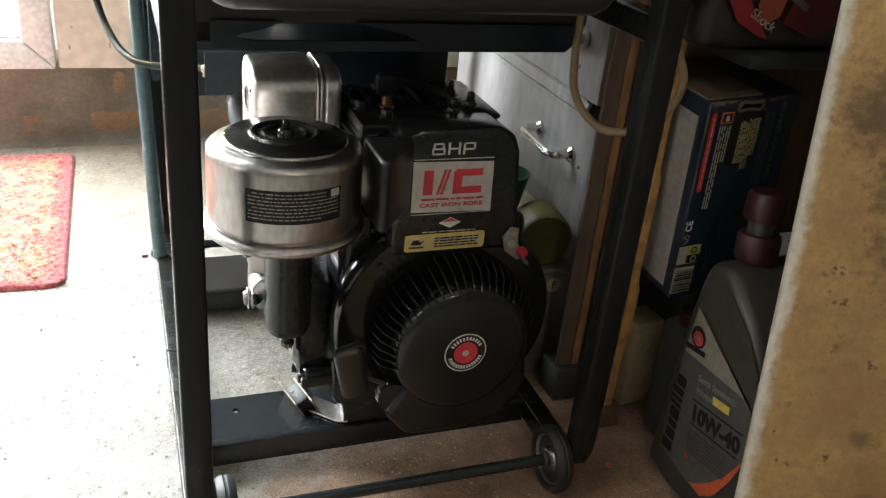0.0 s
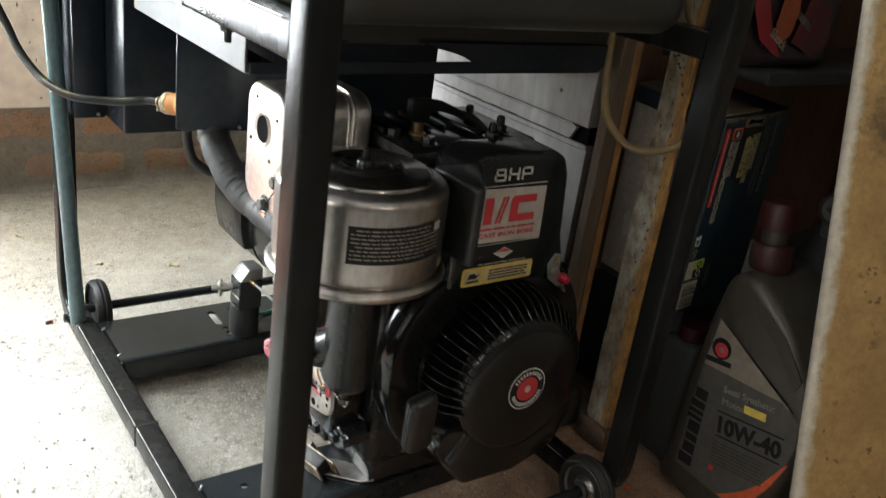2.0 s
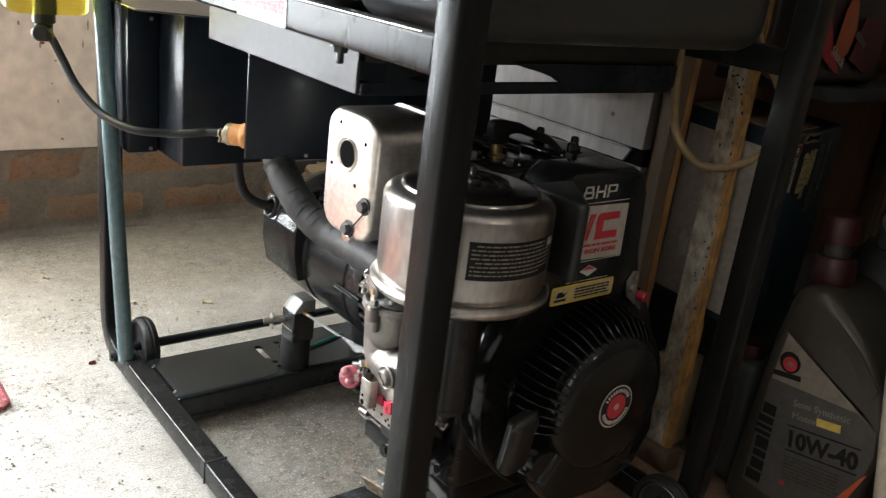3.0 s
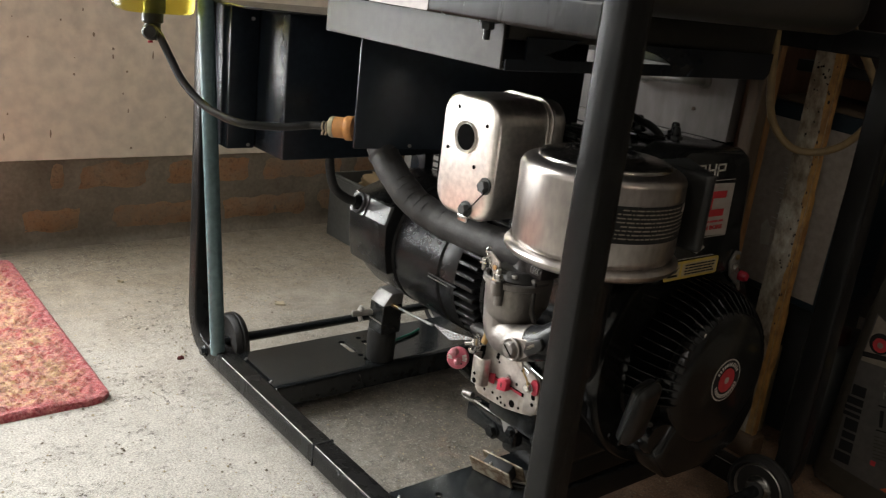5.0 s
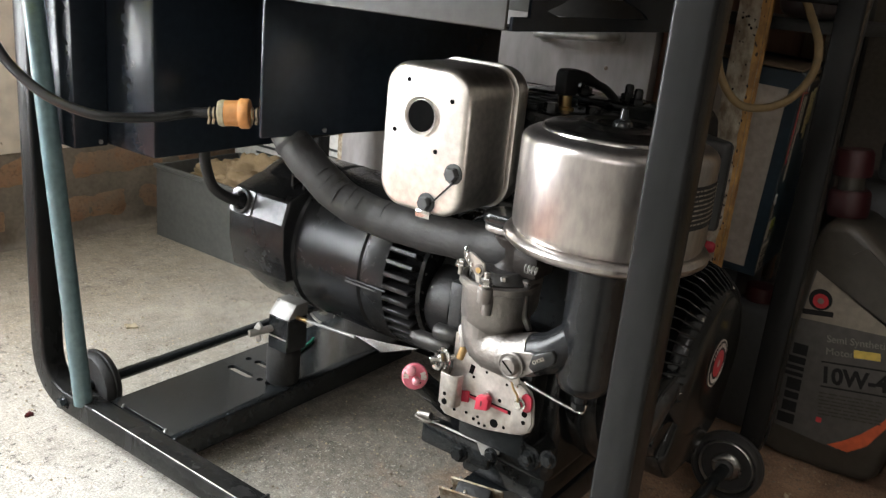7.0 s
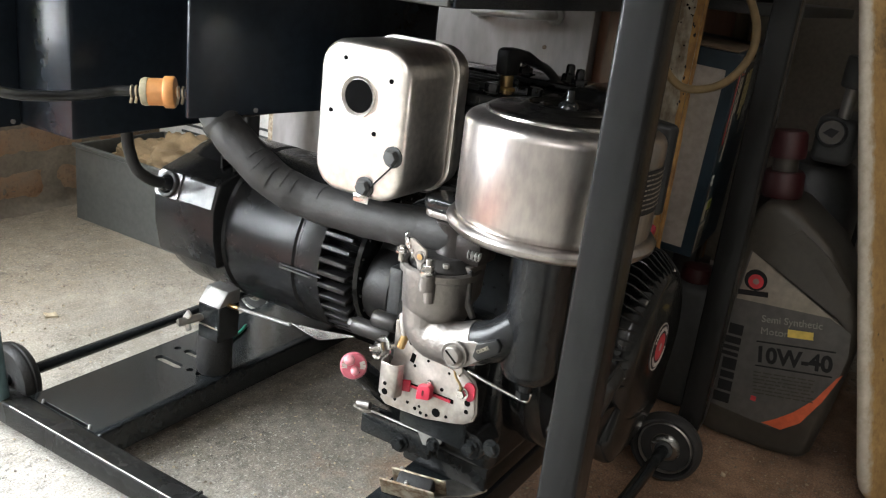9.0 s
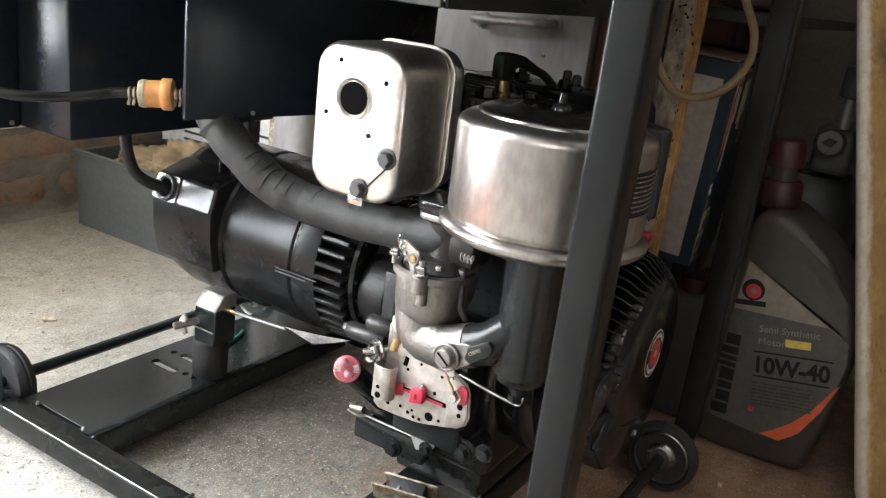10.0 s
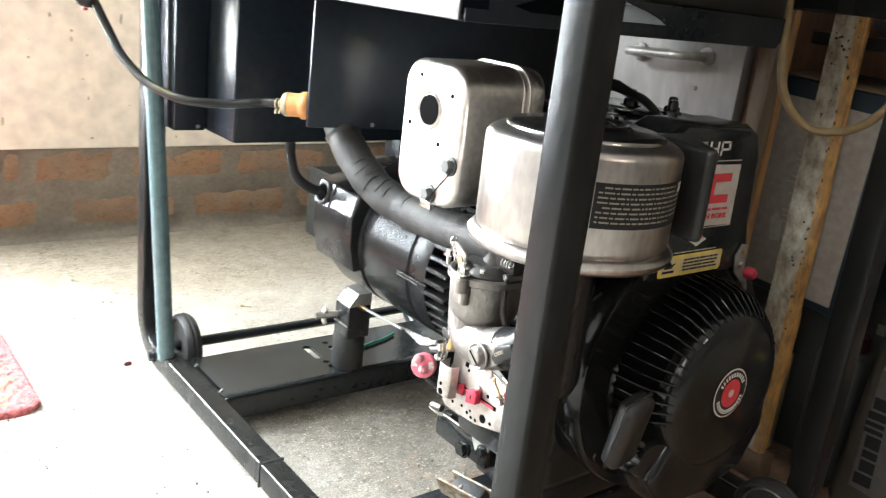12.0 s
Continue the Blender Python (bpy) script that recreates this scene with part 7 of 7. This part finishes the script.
# ---------------------------------------------------------------- oil jug
def oil_jug():
    j = thing("oil_jug", (0.60, 0.57, 0), "grey plastic five litre engine oil jug with red cap", "jug")
    X = 0.556
    out = [(0.650, 0.006), (0.655, 0.014), (0.650, 0.10), (0.6415, 0.225), (0.634, 0.270), (0.628, 0.290), (0.604, 0.296), (0.590, 0.290), (0.545, 0.258), (0.510, 0.212), (0.498, 0.180), (0.495, 0.150), (0.503, 0.080), (0.513, 0.016), (0.520, 0.004), (0.560, 0.0), (0.62, 0.0)]
    body = part("jug_body", prism(out, lambda u, v: V((X, u, v)), (0.115, 0, 0), 0.012, 4), JUG, j)
    part("handle_hollow", prism([(0.592, 0.262), (0.556, 0.240), (0.520, 0.200), (0.516, 0.215), (0.545, 0.248), (0.580, 0.272)], lambda u, v: V((X - 0.0012, u, v)), (0.002, 0, 0)), JUG, body)
    f = frame_of((X - 0.0004, 0, 0), (0, -1, 0), (0, 0, 1))     # u = -y, v = z

    def poly(name, pts, material, d=0.0, lab=""):
        return part(name, flat(f @ Matrix.Translation((0, 0, d)), [(-y, z) for y, z in pts], 0.0003), material, body, lab)
    lab = poly("jug_label", [(0.633, 0.040), (0.560, 0.034), (0.535, 0.046), (0.505, 0.115), (0.501, 0.145), (0.505, 0.172), (0.626, 0.236), (0.631, 0.170)], LABEL, 0.0, "grey printed label")
    poly("label_head", [(0.6295, 0.176), (0.520, 0.184), (0.5245, 0.181), (0.512, 0.1765), (0.624, 0.2345)], LABEL_LIGHT, 0.0005)
    poly("orange_curve", [(0.570, 0.037), (0.548, 0.036), (0.530, 0.052), (0.514, 0.085), (0.501, 0.124), (0.506, 0.118), (0.522, 0.085), (0.540, 0.062), (0.556, 0.047)], ORANGE, 0.0008)
    k = f @ Matrix.Translation((0, 0, 0.0009))
    part("line", flat(k, [(-0.597, 0.1335), (-0.514, 0.1478), (-0.514, 0.1460), (-0.597, 0.1317)], 0.0002), INK, body)
    part("line", flat(k, [(-0.592, 0.1045), (-0.511, 0.1185), (-0.511, 0.1168), (-0.592, 0.1028)], 0.0002), INK, body)
    tilt = Matrix.Rotation(radians(10), 4, "Z")
    writing("grade", "10W-40", 0.0265, k @ Matrix.Translation((-0.594, 0.1085, 0)) @ tilt, INK, body, width=0.079, bold=0.0009)
    writing("label_line", "Semi Synthetic", 0.0115, k @ Matrix.Translation((-0.597, 0.1570, 0)) @ tilt, FADEDINK, body, width=0.064)
    writing("label_line", "Motor Oil", 0.0115, k @ Matrix.Translation((-0.595, 0.1425, 0)) @ tilt, FADEDINK, body, width=0.046)
    part("yellow_tape", flat(k @ Matrix.Translation((-0.566, 0.1485, 0.0006)) @ tilt, rect(0, 0, 0.027, 0.009), 0.0003), YELLOW, body, "scrap of yellow tape")
    ring = k @ Matrix.Translation((-0.6135, 0.203, 0))
    part("ring_emblem", disc(ring, 0.0065, 0.0125, 0.0003), INK, body)
    part("ring_emblem_red", disc(ring @ Matrix.Translation((0.0006, -0.0015, 0)), 0.0035, 0.0085, 0.0006), REDPRINT, body)
    part("name_bar", flat(k @ Matrix.Translation((-0.629, 0.1815, 0)) @ Matrix.Rotation(radians(9), 4, "Z"), rect(0, 0, 0.033, 0.0062), 0.0002), INK, body)
    up = k @ Matrix.Translation((-0.6105, 0.046, 0)) @ Matrix.Rotation(radians(92), 4, "Z")
    # the maker's range name is drawn as a row of plain upright blocks
    x = 0.0
    for w, h in ((0.0125, 0.0190), (0.0130, 0.0160), (0.0085, 0.0160), (0.0140, 0.0160), (0.0048, 0.0200), (0.0048, 0.0200), (0.0085, 0.0190), (0.0130, 0.0160)):
        part("name_block", flat(up, rect(x, 0.0, x + w, h), 0.0002), INK, body)
        x += w + 0.0030
    bars("small_print", k @ Matrix.Translation((-0.587, 0.068, 0)) @ tilt, 0, 0, 0.066, 0.030, 7, JUG, body, 11, 0.35)
    part("red_tick", flat(k @ Matrix.Translation((-0.588, 0.060, 0)), rect(0, 0, 0.006, 0.006), 0.0002), REDPRINT, body)
    n = part("neck_ring", lathe([(0, 0.0), (0.021, 0.0), (0.0225, 0.004), (0.0225, 0.026), (0.020, 0.030), (0, 0.030)], (0.603, 0.616, 0.293), (0.0, 0.10, 1), 32), CAPRED, j, "red neck ring")
    part("spout", lathe([(0, 0), (0.014, 0), (0.014, 0.016), (0, 0.016)], (0.603, 0.619, 0.3225), (0, 0.10, 1), 24), JUG, j)
    part("screw_cap", lathe([(0, 0), (0.020, 0), (0.021, 0.004), (0.020, 0.026), (0.017, 0.030), (0, 0.030)], (0.603, 0.6205, 0.3385), (0, 0.10, 1), 28), CAPRED, j, "red screw cap")
    return j


oil_jug()


# ---------------------------------------------------------------- things in the dark corner
def second_jug():
    j = thing("dark_jug", (0.64, 0.70, 0), "dark grey plastic can with a red cap, behind the oil jug", "jug")
    part("jug_body", box((0.585, 0.664, 0.0), (0.70, 0.72, 0.165), 0.012, 3), DARK, j)
    part("screw_cap", lathe([(0, 0), (0.018, 0), (0.019, 0.003), (0.018, 0.018), (0, 0.02)], (0.612, 0.692, 0.1645), (0, 0, 1), 24), CAPRED, j)


second_jug()


def crate():
    c = thing("dark_crate", (0.66, 0.82, 0), "black plastic crate under the carton", "crate")
    part("crate_body", box((0.637, 0.730, 0.0), (0.76, 0.90, 0.195), 0.006, 2), DARK, c)
    part("crate_rim", box((0.633, 0.727, 0.1955), (0.764, 0.904, 0.2065), 0.003, 2), DARK, c, "black crate rim")


crate()


def cream_block():
    # top cut off at the height where shade hides the rest
    b = box((0.577, 0.757, 0.0), (0.622, 0.800, 0.128), 0.0035, 2)
    b.transform(Matrix.Translation((0.60, 0.78, 0)) @ Matrix.Rotation(radians(6), 4, "Z") @ Matrix.Translation((-0.60, -0.78, 0)))
    return solid("cream_block", b, CREAM, "cream painted wooden block behind the shelf leg", "block")


cream_block()


def marked_tin():
    t = thing("square_tin", (0.49, 0.88, 0), "grey square tin marked with a letter F", "tin")
    part("tin_body", box((0.452, 0.853, 0.0), (0.532, 0.915, 0.160), 0.004, 2), TIN, t)
    part("tin_rim", box((0.450, 0.851, 0.155), (0.534, 0.917, 0.163), 0.002, 1), TIN, t)
    f = frame_of((0.5055, 0.8525, 0.1395), (1, 0, 0), (0, 0, 1))
    part("round_label", disc(f, 0, 0.0105, 0.0003, 28), CREAM, t, "round cream paper label")
    part("letter", writing_bm("F", 0.0155, f @ Matrix.Translation((0, -0.0055, 0.0006))), INK, t, smooth=0)


def writing_bm(words, size, m):
    """One letter as a centred mesh."""
    cu = bpy.data.curves.new("letter", "FONT")
    cu.body, cu.size, cu.extrude, cu.align_x = words, size, 0.0002, "CENTER"
    ob = new("letter", cu)
    me = bpy.data.meshes.new_from_object(ob.evaluated_get(bpy.context.evaluated_depsgraph_get()))
    bpy.data.objects.remove(ob)
    me.transform(m)
    bm = bmesh.new()
    bm.from_mesh(me)
    return bm


marked_tin()
olive = thing("olive_tub", (0.487, 0.88, 0.163), "olive green plastic tub lying on the tin", "tub")
part("tub_body", lathe([(0, 0), (0.034, 0), (0.037, 0.004), (0.036, 0.05), (0, 0.05)], (0.4885, 0.862, 0.2008), (0.15, 1, 0.0), 36), OLIVE, olive)
gb = thing("green_clip", (0.44, 0.92, 0), "green plastic funnel behind the tin", "funnel")
part("funnel_body", lathe([(0.004, 0.0), (0.004, 0.10), (0.010, 0.16), (0.032, 0.262), (0.034, 0.262), (0.012, 0.158), (0.006, 0.10), (0.006, 0.0), (0.004, 0.0)], (0.462, 0.955, 0), (0, 0, 1), 24), GREENPL, gb)

# red packet on the shelf
pk = thing("red_packet", (0.60, 0.69, 0.5005), "black plastic packet with red and orange flame print on the shelf", "packet")
body = box((0.512, 0.6685, 0.5005), (0.685, 0.715, 0.64), 0.014, 4)
for v in body.verts:
    v.co.y += 0.004 * noise.noise(V((v.co.x * 30, 1, v.co.z * 30)))
part("packet_body", body, mat("dark_plastic_film", (0.016, 0.013, 0.014), 0.35, other=(0.022, 0.010, 0.012), stain=16, mix=0.8, bump=0.2, bump_scale=40), pk)
pf = frame_of((0, 0.6640, 0), (1, 0, 0), (0, 0, 1))
part("red_stripe", flat(pf, [(0.515, 0.575), (0.536, 0.585), (0.560, 0.545), (0.586, 0.514), (0.574, 0.517), (0.545, 0.531)], 0.0003), mat("crimson_film_print", (0.20, 0.012, 0.018), 0.4, bump=0), pk, "red diagonal stripe")
part("flame_patch", flat(pf, [(0.566, 0.546), (0.578, 0.528), (0.594, 0.536), (0.600, 0.560), (0.592, 0.585), (0.580, 0.600), (0.570, 0.580)], 0.0003), mat("orange_film_print", (0.24, 0.055, 0.02), 0.4, bump=0), pk, "orange flame print")
part("flame_patch", flat(pf, [(0.600, 0.530), (0.640, 0.515), (0.668, 0.530), (0.655, 0.570), (0.615, 0.575)], 0.0003), DARKRED, pk)
writing("label_line", "Shock", 0.0135, pf @ Matrix.Translation((0.5585, 0.5365, 0.0006)) @ Matrix.Rotation(radians(-28), 4, "Z"), LABEL_LIGHT, pk, width=0.034)
bars("faint_print", pf @ Matrix.Translation((0.598, 0.553, 0.0005)) @ Matrix.Rotation(radians(-28), 4, "Z"), 0, 0, 0.030, 0.010, 1, LABEL, pk, 3, 0.7)


def compressor():
    c = thing("air_compressor", (0.74, 0.60, 0), "dark air compressor with a small round gauge", "compressor")
    part("air_tank", lathe([(0, 0.0), (0.060, 0.0), (0.062, 0.006), (0.062, 0.28), (0.045, 0.318), (0, 0.33)], (0.745, 0.605, 0), (0, 0, 1), 40), DARK, c)
    reg = part("regulator", box((0.655, 0.560, 0.33), (0.755, 0.605, 0.385), 0.008, 3), DARK, c, "black pressure regulator")
    g = part("gauge", lathe([(0, 0), (0.017, 0), (0.0175, 0.004), (0.0175, 0.012), (0.015, 0.0135), (0.0135, 0.011), (0, 0.011)], (0.654, 0.587, 0.3675), (-1, -0.1, 0.1), 32), ENGINE_MATT, reg, "round dark-rimmed gauge")
    part("gauge_face", lathe([(0, 0.0113), (0.0133, 0.0113), (0.0133, 0.0111)], (0.654, 0.587, 0.3675), (-1, -0.1, 0.1), 32), JUG, g)
    fm = frame_of((0.6418, 0.5858, 0.3688), (0, -1, 0), (0, 0, 1))
    part("gauge_needle", flat(fm, [(-0.009, -0.002), (0.002, -0.006), (0.008, 0.003), (-0.002, 0.005)], 0.0004), INK, g)
    part("valve", rod((0.66, 0.579, 0.385), (0.655, 0.577, 0.425), 0.007, 16), TIN, reg, "steel valve stem")
    part("valve_knob", rod((0.655, 0.577, 0.42), (0.653, 0.576, 0.455), 0.014, 20), DARK, reg)


compressor()


# ---------------------------------------------------------------- leaning stained board
def leaning_board():
    b0, b1 = V((0.5095, 0.4425, 0.0)), V((0.5865, 0.5745, 0.5))
    up = (b1 - b0).normalized()
    side = V((0.86, -0.5, 0))
    side = (side - up * side.dot(up)).normalized()
    nrm = side.cross(up).normalized()
    if nrm.y > 0:
        nrm = -nrm
    w, h, r = 0.46, 1.25, 0.035
    o = b0 + up * 0.0
    pts = [(r, 0.0), (w - r, 0), (w, r), (w, h), (0, h), (0, r), (0.004, r * 0.55), (r * 0.45, 0.006)]
    bm = prism(pts, lambda u, v: o + side * u + up * v, nrm * -0.013, 0.006, 4)
    for k in (0.02, 0.035, 0.055):
        bmesh.ops.bisect_plane(bm, geom=bm.verts[:] + bm.edges[:] + bm.faces[:], plane_co=o + side * k, plane_no=side)
    ob = solid("leaning_board", bm, BOARD, "yellowed stained board leaning in front of the shelf", "board")
    # strength of the painted edge light: full at the rounded long edge
    lit_edge = ob.data.attributes.new("edge_light", "FLOAT", "POINT")
    for i, v in enumerate(ob.data.vertices):
        lit_edge.data[i].value = max(0.0, 1.0 - (v.co - o).dot(side) / 0.022)
    return ob


leaning_board()

# ---------------------------------------------------------------- by the back wall
def steel_box():
    b = thing("steel_box", (0.60, 1.58, 0), "grey-green open steel box holding old rags", "box")
    x0, x1, y0, y1, z = 0.497, 0.69, 1.40, 1.738, 0.134
    part("box_side", box((x0, y0, 0), (x0 + 0.003, y1, z), 0.001, 1), GREENBOX, b)
    part("box_side", box((x1 - 0.003, y0, 0), (x1, y1, z), 0.001, 1), GREENBOX, b)
    part("box_end", box((x0 + 0.003, y0, 0), (x1 - 0.003, y0 + 0.003, z), 0.001, 1), GREENBOX, b)
    part("box_end", box((x0 + 0.003, y1 - 0.003, 0), (x1 - 0.003, y1, z), 0.001, 1), GREENBOX, b)
    part("box_floor", box((x0 + 0.003, y0 + 0.003, 0), (x1 - 0.003, y1 - 0.003, 0.004)), GREENBOX, b)
    part("box_lip", box((x0 - 0.004, y0 - 0.004, z - 0.006), (x0 + 0.004, y1 + 0.004, z + 0.001), 0.001, 1), GREENBOX, b)


steel_box()


def rag(name, centre, size, material, seed, label):
    bm = bmesh.new()
    bmesh.ops.create_icosphere(bm, subdivisions=5, radius=1.0)
    off = V((seed * 3.1, seed * 1.7, 0))
    for v in bm.verts:
        d = 1 + 0.45 * noise.fractal(v.co * 1.6 + off, 0.8, 2.0, 4) + 0.16 * noise.noise(v.co * 6 + off)
        v.co = V(centre) + V((v.co.x * size[0] * d, v.co.y * size[1] * d, max(v.co.z * size[2] * d, -size[2])))
    return solid(name, bm, material, label, "rag", "rags in the box", smooth=70)


rag("old_rag", (0.59, 1.57, 0.115), (0.07, 0.10, 0.05), RAG, 1, "crumpled ochre rag in the steel box")
rag("old_rag", (0.60, 1.47, 0.125), (0.055, 0.055, 0.055), RAG2, 2, "crumpled beige rag in the steel box")
rag("old_rag", (0.585, 1.67, 0.105), (0.06, 0.045, 0.035), RAG, 4, "crumpled ochre rag in the steel box")
wb = thing("white_appliance", (0.85, 1.62, 0), "white enamelled appliance by the back wall", "appliance")
part("appliance_body", box((0.70, 1.42, 0.02), (1.16, 1.77, 0.62), 0.012, 3), WHITEBOX, wb)
for k in range(4):
    part("louvre", box((0.6985, 1.43, 0.140 + k * 0.014), (0.6998, 1.70, 0.1445 + k * 0.014)), DARK, wb, "dark louvre slot")
part("appliance_plinth", box((0.71, 1.43, 0.0), (1.15, 1.76, 0.02)), DARK, wb)


# ---------------------------------------------------------------- bricks of the plinth, last
def brick(x0, x1, z0, z1, seed):
    """One worn brick: a lumpy rounded block set in the wall."""
    rg = random.Random(seed)
    bm = bmesh.new()
    nx = max(3, int((x1 - x0) / 0.02))
    w, h = x1 - x0, z1 - z0
    front, off = [], rg.uniform(0, 50)
    for j in range(5):
        row = []
        for i in range(nx + 1):
            u, v = i / nx, j / 4
            e = min(u * w, (1 - u) * w, v * h, (1 - v) * h)
            du = 0.0035 * noise.noise(V((off, v * 5, 0))) * (1 if i in (0, nx) else 0)
            dv = 0.0040 * noise.noise(V((off + 9, u * w * 26, 3))) * (1 if j in (0, 4) else 0)
            y = (0.004 if e < 0.001 else -0.0008) + 0.0016 * noise.noise(V((off + u * w * 30, v * h * 30, 5)))
            row.append(bm.verts.new((x0 + u * w + du, WY1 + y, z0 + v * h + dv)))
        front.append(row)
    for p, q in zip(front, front[1:]):
        for i in range(nx):
            bm.faces.new((p[i], p[i + 1], q[i + 1], q[i]))
    rim = front[0] + [r[-1] for r in front[1:]] + front[-1][-2::-1] + [r[0] for r in front[-2:0:-1]]
    back = [bm.verts.new((v.co.x, WY1 + 0.09, v.co.z)) for v in rim]
    for i in range(len(rim)):
        k = (i + 1) % len(rim)
        bm.faces.new((rim[i], back[i], back[k], rim[k]))
    bm.faces.new(back)
    o = new("brick", finish("brick", bm, BRICK, 30))
    return attach(o, wall_n)


upper = [(-0.039, -0.006), (0.002, 0.148), (0.168, 0.358)]
lower = [(-0.225, -0.165), (-0.100, 0.030), (0.068, 0.272)]
for row, start in ((upper, 0.375), (lower, 0.287)):
    x = start
    while x < WX1 - 0.22:
        row.append((x, x + 0.205))
        x += 0.219
x = -1.70
while x < -0.46:
    lower.append((x, x + 0.208))
    x += 0.222
for i, (x0, x1) in enumerate(upper):
    brick(x0, x1, 0.0985, 0.1600, 40 + i)
for i, (x0, x1) in enumerate(lower):
    brick(x0, x1, 0.0185, 0.0800, 80 + i)
